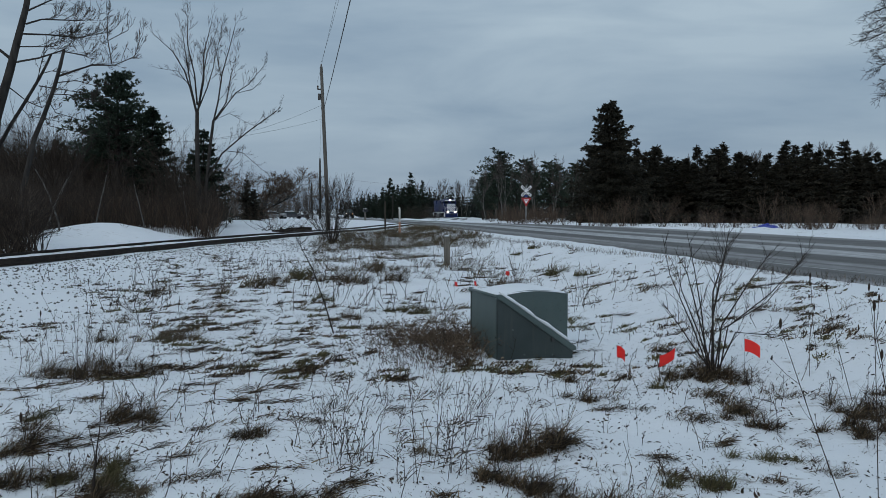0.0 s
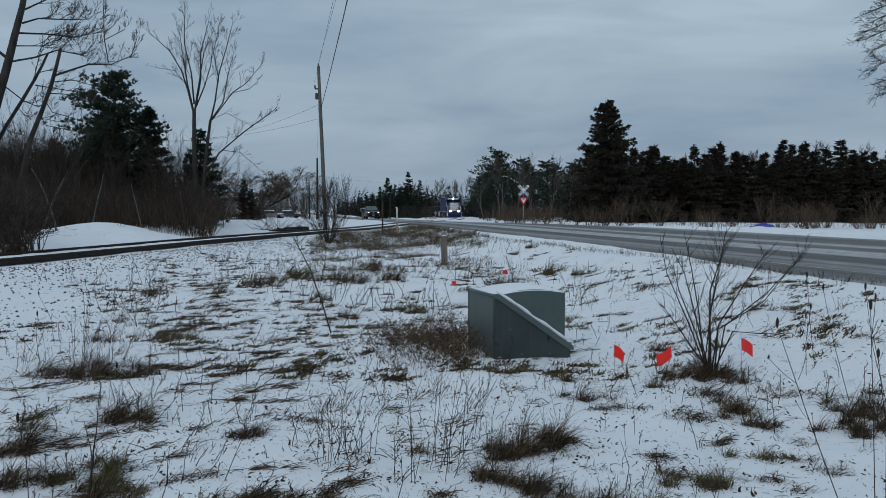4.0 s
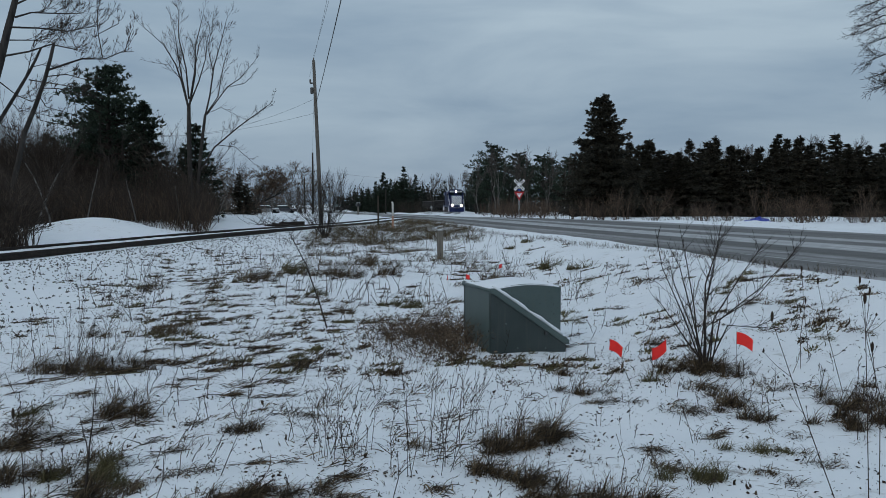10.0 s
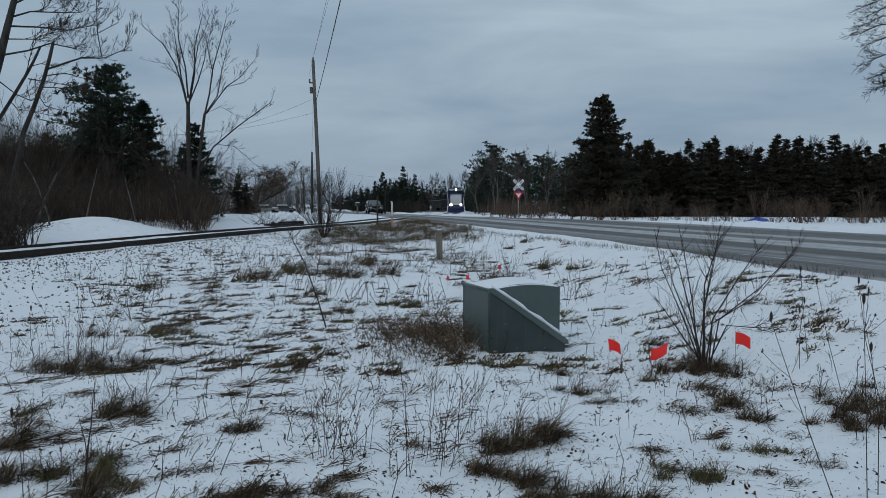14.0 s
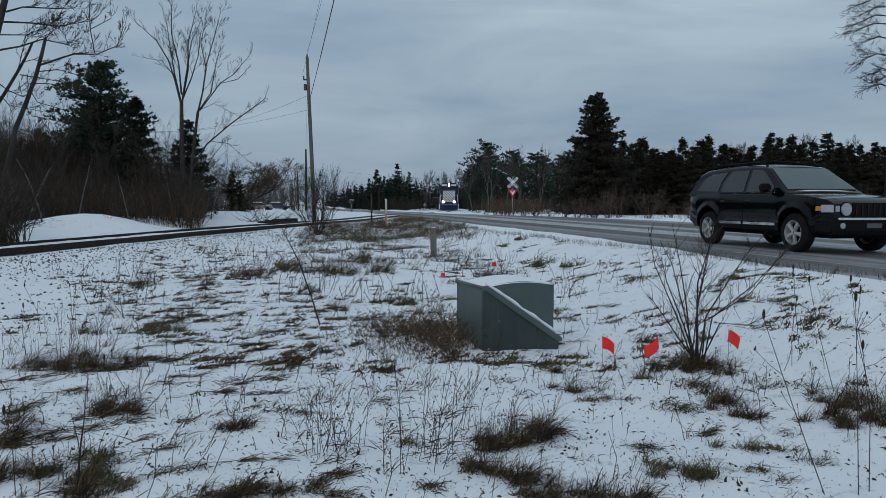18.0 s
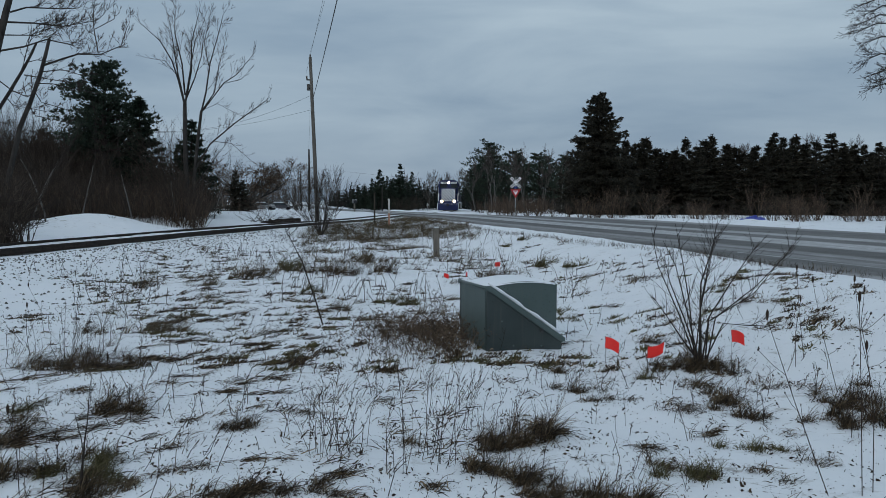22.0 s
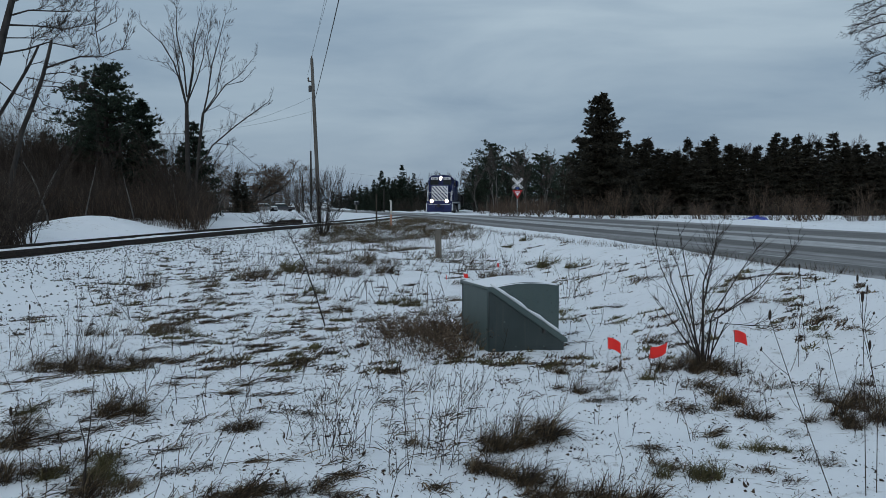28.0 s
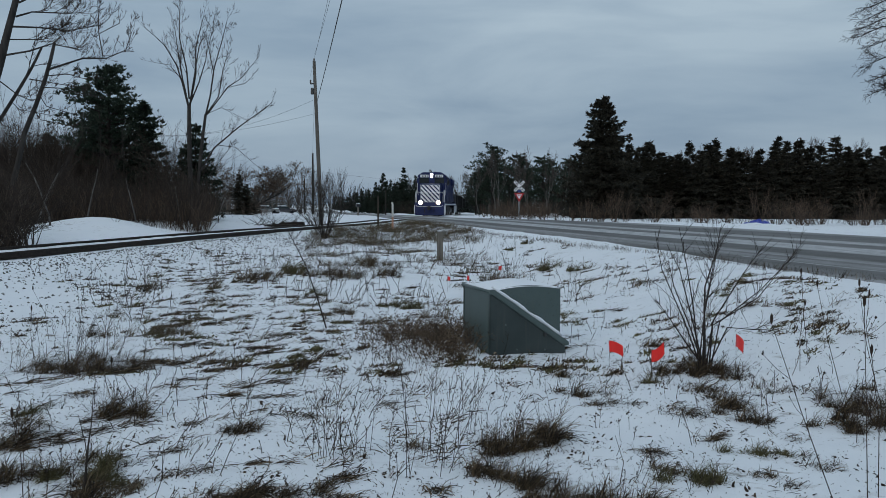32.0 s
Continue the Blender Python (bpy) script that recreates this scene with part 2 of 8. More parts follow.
def fall(y):
    """The land sinks gently towards the far end of the road."""
    return -0.0058 * np.clip(np.asarray(y, float) - 50, 0, 150)


def ground_z(x, y):
    """The height of the snowy ground: lower in front, up to the road, the track bed and a mound beyond it."""
    x, y = np.asarray(x, float), np.asarray(y, float)
    s, a = RN[0] * x + RN[1] * y, RN[0] * y - RN[1] * x
    base = interp(y, ((0, -0.65), (12, -0.65), (25, -0.58), (45, -0.32), (60, -0.16), (100, -0.12)))
    far = interp(a, FAR_EDGE)
    rough = 0.035 * ripple(x, y) + 0.012 * ripple(4.1 * x + 3, 4.1 * y)
    z = base + rough
    near = interp(a, NEAR_LINE)
    up = smooth(-3.9, -0.4, s - near)
    z = z * (1 - up) + (-0.045 + 0.25 * rough) * up
    beyond = smooth(0.9, 2.6, s - far)
    z = z * (1 - beyond) + (0.10 + 2.0 * rough) * beyond * (1 - smooth(1.6, 4.5, s - far)) + beyond * smooth(1.6, 4.5, s - far) * (-0.10 + rough)
    q = x - track_x(y)
    bed = interp(y, RAIL_Z) - interp(y, ((24, 0.165), (38, 0.105), (60, 0.09))) + interp(y, ((24, 0.115), (38, 0.055), (60, 0.04))) * (1 - smooth(0.58, 0.70, np.abs(q)))
    wt_ = np.where(q > 0, 1 - smooth(1.5, 4.6, q), 1 - smooth(1.6, 3.0, -q))
    wt_ = wt_ * (1 - smooth(50, 54, y) * (s > NEAR_EDGE - 0.5))
    z = z * (1 - wt_) + (bed + 0.25 * rough) * wt_
    left = smooth(3.0, 9.0, -q) * (1 - smooth(60, 90, y))
    z = z + 0.35 * left
    m = np.sqrt(((x + 14.9) / 4.2) ** 2 + ((y - 31.5) / 4.0) ** 2)
    z = z + 0.62 * (0.5 + 0.5 * np.cos(math.pi * np.clip(m, 0, 1)))
    on = (s > near) & (s < far + 0.8)
    z = np.where(on, -0.045, z)
    # a low wooded rise far behind the fields
    r = np.hypot(x, y)
    z = z + smooth(260, 900, r) * (3 + 2 * np.sin(x * 0.004 + 1.0) + 1.5 * np.sin(y * 0.006)) * (1 - smooth(60, 20, np.abs(s - 12)))
    return z + fall(y)


# ---- mesh helpers ----
class Geo:
    """Gathers vertices and faces for one mesh."""

    def __init__(self):
        self.v, self.f, self.n = [], [], 0

    def add(self, verts, faces):
        k = self.n
        self.v.extend(verts)
        self.n += len(verts)
        self.f.extend([tuple(i + k for i in f) for f in faces])
        return self

    def tube(self, pts, rads, sides=5, cap=True):
        pts = [Vector(p) for p in pts]
        if isinstance(rads, (int, float)):
            rads = [rads] * len(pts)
        verts, faces = [], []
        ref = Vector((0.31, 0.17, 0.93))
        for i, p in enumerate(pts):
            d = (pts[min(i + 1, len(pts) - 1)] - pts[max(i - 1, 0)])
            d = d.normalized() if d.length > 1e-9 else Vector((0, 0, 1))
            if abs(d.dot(ref)) > 0.96:
                ref = Vector((0.9, 0.3, 0.1))
            u = d.cross(ref).normalized()
            w = d.cross(u)
            for k in range(sides):
                a = 2 * math.pi * k / sides
                verts.append(p + (u * math.cos(a) + w * math.sin(a)) * rads[i])
        for i in range(len(pts) - 1):
            for k in range(sides):
                a, b = i * sides + k, i * sides + (k + 1) % sides
                faces.append((a, a + sides, b + sides, b))
        if cap:
            faces.append(tuple(range(sides)))
            faces.append(tuple(reversed(range((len(pts) - 1) * sides, len(pts) * sides))))
        return self.add(verts, faces)

    def box(self, x0, x1, y0, y1, z0, z1):
        v = [(x, y, z) for z in (z0, z1) for y in (y0, y1) for x in (x0, x1)]
        return self.add(v, [(0, 2, 3, 1), (4, 5, 7, 6), (0, 1, 5, 4), (2, 6, 7, 3), (0, 4, 6, 2), (1, 3, 7, 5)])

    def blade(self, p, way, length, width, bend, seg=2):
        """A thin bent leaf of grass from p."""
        p, d = Vector(p), Vector(way).normalized()
        side = d.cross(Vector((random.uniform(-1, 1), random.uniform(-1, 1), 0.3))).normalized()
        verts = []
        for i in range(seg):
            w = width * (1 - 0.45 * i / seg) * 0.5
            verts += [p - side * w, p + side * w]
            p = p + d * (length / seg)
            d = (d + Vector((bend[0], bend[1], bend[2])) / seg).normalized()
        verts.append(p)
        faces = [(2 * i, 2 * i + 1, 2 * i + 3, 2 * i + 2) for i in range(seg - 1)]
        faces.append((2 * seg - 2, 2 * seg - 1, 2 * seg))
        return self.add(verts, faces)

    def mesh(self, name, mat=None, even=True):
        me = bpy.data.meshes.new(name)
        me.from_pydata([tuple(p) for p in self.v], [], self.f)
        if even:
            me.polygons.foreach_set("use_smooth", [True] * len(me.polygons))
        if mat:
            me.materials.append(mat)
        me.update()
        return me


def part(name, geo, mat, parent=None, label="", even=False, at=None):
    """ONE mesh object, under a thing or a part of it. geo: a Geo, a bmesh or a mesh."""
    if isinstance(geo, Geo):
        me = geo.mesh(name, mat, even)
    elif isinstance(geo, bmesh.types.BMesh):
        me = bpy.data.meshes.new(name)
        bmesh.ops.recalc_face_normals(geo, faces=geo.faces[:])
        geo.to_mesh(me)
        geo.free()
        me.materials.append(mat)
        if even:
            me.polygons.foreach_set("use_smooth", [True] * len(me.polygons))
            me.set_sharp_from_angle(angle=radians(32))
    else:
        me = geo
    ob = new(name, me)
    if parent:
        ob.parent = parent
    if at is not None:
        ob.matrix_basis = at
    if label:
        ob["label"] = label
    return ob


def thing(name, label, category, at=None, group=""):
    ob = new(name)
    ob.empty_display_size = 0.1
    if at is not None:
        ob.matrix_basis = at
    return tagged(ob, label, category, group)


def block(x0, x1, y0, y1, z0, z1, bevel=0.0, seg=2):
    bm = bmesh.new()
    v = [bm.verts.new((x, y, z)) for z in (z0, z1) for y in (y0, y1) for x in (x0, x1)]
    for f in ((0, 2, 3, 1), (4, 5, 7, 6), (0, 1, 5, 4), (2, 6, 7, 3), (0, 4, 6, 2), (1, 3, 7, 5)):
        bm.faces.new([v[i] for i in f])
    if bevel:
        bmesh.ops.bevel(bm, geom=bm.edges[:], offset=bevel, segments=seg, affect="EDGES", clamp_overlap=True)
    return bm


def prism(outline, half, bevel=0.0, seg=2, shape=None):
    """A side outline of (x, z) points drawn out to both sides, its long edges rounded."""
    bm = bmesh.new()
    a = [bm.verts.new((x, -half, z)) for x, z in outline]
    b = [bm.verts.new((x, half, z)) for x, z in outline]
    bm.faces.new(a), bm.faces.new(b[::-1])
    n = len(a)
    for i in range(n):
        bm.faces.new((a[i], b[i], b[(i + 1) % n], a[(i + 1) % n]))
    bmesh.ops.recalc_face_normals(bm, faces=bm.faces[:])
    if bevel:
        rim = [e for e in bm.edges if abs(e.verts[0].co.y - e.verts[1].co.y) < 1e-6]
        bmesh.ops.bevel(bm, geom=rim, offset=bevel, segments=seg, affect="EDGES", clamp_overlap=True)
    if shape:
        for v in bm.verts:
            v.co = shape(v.co)
    return bm


def disc(radius, depth, sides=24, bevel=0.0, axis="Y"):
    """A solid round plate about the axis, centred at the origin."""
    bm = bmesh.new()
    bmesh.ops.create_cone(bm, cap_ends=True, segments=sides, radius1=radius, radius2=radius, depth=depth)
    if bevel:
        rim = [e for e in bm.edges if abs(e.verts[0].co.z - e.verts[1].co.z) < 1e-6]
        bmesh.ops.bevel(bm, geom=rim, offset=bevel, segments=2, affect="EDGES")
    turn = {"Y": Matrix.Rotation(radians(90), 4, "X"), "X": Matrix.Rotation(radians(90), 4, "Y"), "Z": Matrix.Identity(4)}[axis]
    bmesh.ops.transform(bm, matrix=turn, verts=bm.verts[:])
    return bm


def on_ground(x, y, sink=0.0, turn=0.0):
    return pose(x, y, float(ground_z(x, y)) - sink, 0, 0, turn)


# ---- ground, road, railway ----
def build_ground():
    def axis(lo, a, b, step, hi, grow):
        mid = list(np.arange(a, b, step))
        up, v, d = [], b, step
        while v < hi:
            up.append(v)
            d *= grow
            v += d
        dn, v, d = [], a - step, step
        while v > lo:
            dn.append(v)
            d *= grow
            v -= d
        return np.array([lo] + dn[::-1] + mid + up + [hi])

    xs = axis(-3500, -15, 15, 0.13, 3500, 1.06)
    ys = axis(-900, 2.5, 34, 0.13, 4200, 1.05)
    gx, gy = np.meshgrid(xs, ys)
    gz_ = ground_z(gx, gy)
    nx, ny = len(xs), len(ys)
    v = np.stack([gx.ravel(), gy.ravel(), gz_.ravel()], 1)
    i = (np.arange(ny - 1)[:, None] * nx + np.arange(nx - 1)[None]).ravel()
    f = np.stack([i, i + 1, i + nx + 1, i + nx], 1)
    me = bpy.data.meshes.new("ground")
    me.from_pydata(v.tolist(), [], f.tolist())
    me.polygons.foreach_set("use_smooth", [True] * len(me.polygons))
    me.materials.append(SNOW)
    tagged(new("ground", me), "thin snow over rough dead grass", "ground", kind="structure")


def build_road():
    g = Geo()
    rows = [-500, -200, -80, -30, 0, 7, 9.5, 11.5, 13.7, 17, 21, 28, 35, 41, 47, 49, 52, 56, 61, 66, 80, 120, 180, 206, 250, 580]
    verts, faces = [], []
    for a in rows:
        f = float(interp(a, FAR_EDGE))
        n = float(interp(a, NEAR_LINE))
        for s, z in ((n - 0.25, -0.09), (n, -0.008), (12.0, 0.0), (f, -0.008), (f + 0.25, -0.09)):
            verts.append((s, a, z + float(fall(RN[1] * s + RN[0] * a))))
    for r in range(len(rows) - 1):
        for c in range(4):
            k = r * 5 + c
            faces.append((k, k + 1, k + 6, k + 5))
    g.add(verts, faces)
    road = part("road", g, ASPHALT, at=pose(0, 0, 0, 0, 0, ROAD_TURN))
    tagged(road, "grey asphalt road with streaks of packed snow", "road", kind="structure")
    white = plain("road_paint_white", (0.34, 0.345, 0.35), 0.8, vary=0.5, scale=2.0)
    for s, w, m, lab in ((8.18, 0.10, white, "worn white edge line"), (14.35, 0.11, white, "worn white edge line")):
        line = Geo()
        lift = 0.001 if s > 12 else -0.0025
        ends = (-60, 49) if s > 12 else (-60, 12)
        line.add([(s, ends[0], lift), (s + w, ends[0], lift), (s + w, ends[1], lift), (s, ends[1], lift)], [(0, 1, 2, 3)])
        part("road_line", line, m, road, lab)


def offset_line(q, ya, yb, step=1):
    """A line beside the track, q metres to its right."""
    out = []
    for i in range(1, len(TRACK_LINE) - 1, step):
        d = TRACK_LINE[i + 1] - TRACK_LINE[i - 1]
        d = d / np.linalg.norm(d)
        p = TRACK_LINE[i] + q * np.array([d[1], -d[0]])
        if ya <= TRACK_LINE[i][1] <= yb:
            out.append((p[0], p[1], float(interp(TRACK_LINE[i][1], RAIL_Z) + fall(TRACK_LINE[i][1]))))
    return out


def build_track():
    steel = Mat("rail_steel", 0.6, 0.5)
    rust = steel.ramp(steel.noise(9.0, 4.0), (0.3, (0.016, 0.012, 0.010)), (0.7, (0.045, 0.031, 0.024)))
    steel.color(rust)
    railway = thing("railway_track", "rusty railway track half buried in snow", "railway")
    for q in (-0.7525, 0.7525):
        line = offset_line(q, -50, 230)
        prof = [(-0.036, 0.004), (0.036, 0.004), (0.036, -0.030), (0.010, -0.042), (0.010, -0.13), (0.07, -0.15), (0.07, -0.16),
                (-0.07, -0.16), (-0.07, -0.15), (-0.010, -0.13), (-0.010, -0.042), (-0.036, -0.030)]
        verts, faces, n = [], [], len(prof)
        for i, p in enumerate(line):
            a, b = line[max(0, i - 1)], line[min(len(line) - 1, i + 1)]
            d = Vector((b[0] - a[0], b[1] - a[1], 0)).normalized()
            side = Vector((d.y, -d.x, 0))
            for u, w in prof:
                verts.append(Vector(p) + side * u + Vector((0, 0, w + 0.008)))
        for i in range(len(line) - 1):
            for k in range(n):
                a, b = i * n + k, i * n + (k + 1) % n
                faces.append((a, b, b + n, a + n))
        part("rail", Geo().add(verts, faces), steel.m, railway)
    wood = make_wood("tie_wood", (0.028, 0.022, 0.018), (0.085, 0.07, 0.058))
    tie = Geo().box(-1.25, 1.25, -0.11, 0.11, -0.18, 0.0).mesh("tie", wood, False)
    last = None
    rnd = random.Random(3)
    for i in range(1, len(TRACK_LINE) - 1):
        x, y = TRACK_LINE[i]
        if not 5 < y < 51.5:
            continue
        d = TRACK_LINE[i + 1] - TRACK_LINE[i - 1]
        ob = new("tie", tie)
        ob.parent = railway
        ob.matrix_basis = pose(x, y, float(interp(y, RAIL_Z)) - 0.185 + rnd.uniform(-0.01, 0.012), 0, 0, math.degrees(math.atan2(d[1], d[0])) - 90 + rnd.uniform(-2, 2))
    # stones of the ballast poking through the snow on the bank
    g = Geo()
    for _ in range(5600):
        y = rnd.uniform(7, 34)
        q = rnd.uniform(1.2, 1.2 + 6.6 * rnd.random() ** 0.7)
        x = float(track_x(y)) + q
        if rnd.random() < smooth(26, 34, y):
            continue
        r = rnd.uniform(0.012, 0.034)
        z = float(ground_z(x, y)) + r * rnd.uniform(-0.5, 0.3)
        pts = [(x + r * rnd.uniform(0.7, 1.3) * a, y + r * rnd.uniform(0.7, 1.3) * b, z + r * rnd.uniform(0.7, 1.1) * c)
               for a, b, c in ((1, 0, 0), (0, 1, 0), (-1, 0, 0), (0, -1, 0), (0, 0, 1), (0, 0, -1))]
        g.add(pts, [(0, 1, 4), (1, 2, 4), (2, 3, 4), (3, 0, 4), (1, 0, 5), (2, 1, 5), (3, 2, 5), (0, 3, 5)])
    st = leafy("ballast_stone", ((0.0, (0.05, 0.05, 0.05)), (1.0, (0.20, 0.19, 0.18))))
    tagged(part("ballast_stones", g, st), "dark crushed stones poking through snow", "stones", kind="stuff")


build_ground()
build_road()
build_track()


# ---- trees ----
def branching(geo, p, d, length, radius, depth, rnd, spread=0.55, up=0.12, seg=4, wig=0.13, kids=(2, 4), shrink=0.68, sides=5, twig=None, thin=0.006):
    """A limb with side limbs, tapering. twig: a second Geo for the thin ends."""
    pts, rads = [p.copy()], [radius]
    d = d.normalized()
    for i in range(seg):
        d = (d + Vector((rnd.gauss(0, wig), rnd.gauss(0, wig), rnd.gauss(0, wig) + up))).normalized()
        p = p + d * (length / seg)
        pts.append(p.copy())
        rads.append(radius * (1 - 0.62 * (i + 1) / seg))
    fine = twig is not None and radius < 0.03
    (twig if fine else geo).tube(pts, [max(r, thin * 0.6) for r in rads], 3 if radius < 0.03 else sides, cap=False)
    if depth <= 0:
        return
    n = rnd.randint(*kids)
    for k in range(n):
        u = 0.30 + 0.70 * (k + rnd.random()) / n
        i = min(int(u * seg), seg - 1)
        q = pts[i].lerp(pts[i + 1], u * seg - i)
        axis = Vector((rnd.gauss(0, 1), rnd.gauss(0, 1), rnd.gauss(0, 1))).cross(d).normalized()
        turn = Matrix.Rotation(rnd.uniform(0.6, 1.3) * spread, 3, axis)
        branching(geo, q, turn @ (pts[i + 1] - pts[i]).normalized(), length * shrink * rnd.uniform(0.75, 1.15), max(rads[i] * rnd.uniform(0.5, 0.72), thin),
                  depth - 1, rnd, spread, up, max(2, seg - 1), wig, kids, shrink, max(3, sides - 1), twig, thin)
    branching(geo, pts[-1], d, length * shrink, max(rads[-1], thin), depth - 1, rnd, spread, up, max(2, seg - 1), wig, kids, shrink, max(3, sides - 1), twig, thin)


def needle_clump(geo, p, d, size, rnd, n=9):
    """A tuft of needles: small slim leaves fanned about d."""
    d = d.normalized()
    for _ in range(n):
        w = (d + Vector((rnd.gauss(0, 0.55), rnd.gauss(0, 0.55), rnd.gauss(0, 0.45)))).normalized()
        s = w.cross(Vector((rnd.uniform(-1, 1), rnd.uniform(-1, 1), rnd.uniform(-1, 1))))
        if s.length < 1e-4:
            continue
        s = s.normalized() * size * rnd.uniform(0.09, 0.20)
        e = p + w * size * rnd.uniform(0.7, 1.25)
        m = p + w * size * 0.45
        geo.add([p, m + s, e, m - s], [(0, 1, 2, 3)])


def spruce_meshes(h, r, seed, dense=1.0, ragged=0.25, needle=None, full=0.0, clump=1.0, quads=7, taper=0.75):
    """Trunk and crown of a spruce or cedar: whorls of drooping boughs, shorter towards the top."""
    rnd = random.Random(seed)
    trunk, crown = Geo(), Geo()
    lean = (rnd.gauss(0, 0.012), rnd.gauss(0, 0.012))
    trunk.tube([(lean[0] * h * u * u, lean[1] * h * u * u, h * u) for u in (-0.03, 0.2, 0.5, 0.8, 0.985)], [h * 0.016, h * 0.014, h * 0.010, h * 0.005, h * 0.0012], 7)
    z = h * (0.05 if not full else full)
    while z < h * 0.985:
        u = z / h
        reach = r * (1 - u) ** taper * (0.55 + 0.45 * min(1, u * 5)) + 0.10 * r * (1 - u) + 0.02 * h * (1 - u)
        for k in range(int(rnd.randint(5, 8) * dense) + 1):
            a = rnd.uniform(0, 2 * math.pi)
            L = reach * rnd.uniform(1 - ragged, 1 + ragged * 0.8)
            rise = 0.5 * (u - 0.45) + rnd.uniform(-0.1, 0.12)
            base = Vector((lean[0] * h * u * u, lean[1] * h * u * u, z + rnd.uniform(-0.018, 0.018) * h))
            out = Vector((math.cos(a), math.sin(a), 0))
            tip = base + out * L + Vector((0, 0, rise * L))
            mid = base.lerp(tip, 0.55) + Vector((0, 0, -0.06 * L))
            trunk.tube([base, mid, tip], [max(0.008, L * 0.014), max(0.006, L * 0.008), 0.003], 3, cap=False)
            n = max(2, int(L / (0.20 * (h / 10) ** 0.6)))
            side = out.cross(Vector((0, 0, 1)))
            for i in range(n):
                w = (i + 0.7) / n
                q = base.lerp(mid, w / 0.55) if w < 0.55 else mid.lerp(tip, (w - 0.55) / 0.45)
                for s in (-1, 0, 1):
                    wide = 0.32 * L * (1 - 0.65 * w) * (0.6 + 0.8 * rnd.random())
                    pos = q + side * s * wide * 0.55 + Vector((rnd.gauss(0, 0.03), rnd.gauss(0, 0.03), -abs(rnd.gauss(0, 0.05)) * L))
                    needle_clump(crown, pos, out * 0.8 + side * s * 0.7 + Vector((0, 0, -0.15)), (0.045 * h ** 0.75 * rnd.uniform(0.8, 1.3) + 0.10) * clump, rnd, quads)
        z += h * rnd.uniform(0.026, 0.042) / dense
    needle_clump(crown, Vector((lean[0] * h, lean[1] * h, h * 0.97)), Vector((0, 0, 1)), 0.05 * h * 0.6, rnd, 8)
    return trunk.mesh("trunk", BARK_DARK), crown.mesh("crown", needle or NEEDLE, False)


def pine_meshes(h, r, seed, start=0.35):
    """Trunk, limbs and rounded tufted crown of an old pine."""
    rnd = random.Random(seed)
    trunk, crown = Geo(), Geo()
    line = [Vector((rnd.gauss(0, 0.02) * h * u, rnd.gauss(0, 0.02) * h * u, h * u)) for u in (-0.03, 0.25, 0.5, 0.75, 0.96)]
    trunk.tube(line, [h * 0.022, h * 0.019, h * 0.014, h * 0.008, h * 0.002], 8)
    whorls = 11
    for k in range(whorls * 9):
        u = start + (0.97 - start) * ((k // 9 + 0.5 + rnd.gauss(0, 0.16)) / whorls)
        i = min(3, max(0, int(u / 0.25)))
        base = line[i].lerp(line[i + 1], min(1, max(0, (u - (-0.03, 0.25, 0.5, 0.75)[i]) / (0.28, 0.25, 0.25, 0.21)[i])))
        v = (u - start) / (1 - start)
        L = r * (0.55 + 0.65 * math.sin(math.pi * min(1, max(0, 0.16 + 0.84 * v))) ** 0.8) * rnd.uniform(0.45, 1.25) * (1.02 - 0.55 * max(0, v) ** 3)
        a = rnd.uniform(0, 2 * math.pi)
        out = Vector((math.cos(a), math.sin(a), rnd.uniform(0.0, 0.35)))
        mid, tip = base + out * L * 0.55, base + out * L + Vector((0, 0, 0.10 * L))
        trunk.tube([base, mid, tip], [0.035 + 0.012 * L, 0.02, 0.008], 4, cap=False)
        for _ in range(int(8 + 8 * L)):
            w = rnd.uniform(0.30, 1.05)
            q = base.lerp(tip, w) + Vector((rnd.gauss(0, 0.15), rnd.gauss(0, 0.15), rnd.gauss(0.03, 0.05))) * L * 0.9
            needle_clump(crown, q, out * 0.6 + Vector((0, 0, 0.5)), rnd.uniform(0.17, 0.34), rnd, 8)
    return trunk.mesh("trunk", BARK_DARK), crown.mesh("crown", NEEDLE_PINE, False)


def tree(name, meshes, at, label, group="", category="tree"):
    t = thing(name, label, category, at, group)
    for n, me in zip(("trunk", "crown"), meshes):
        part(n, me, None, t)
    return t


def scaled(x, y, k, turn, kz=None, sink=0.05):
    return on_ground(x, y, sink, turn) @ Matrix.Diagonal((k, k, kz or k, 1))


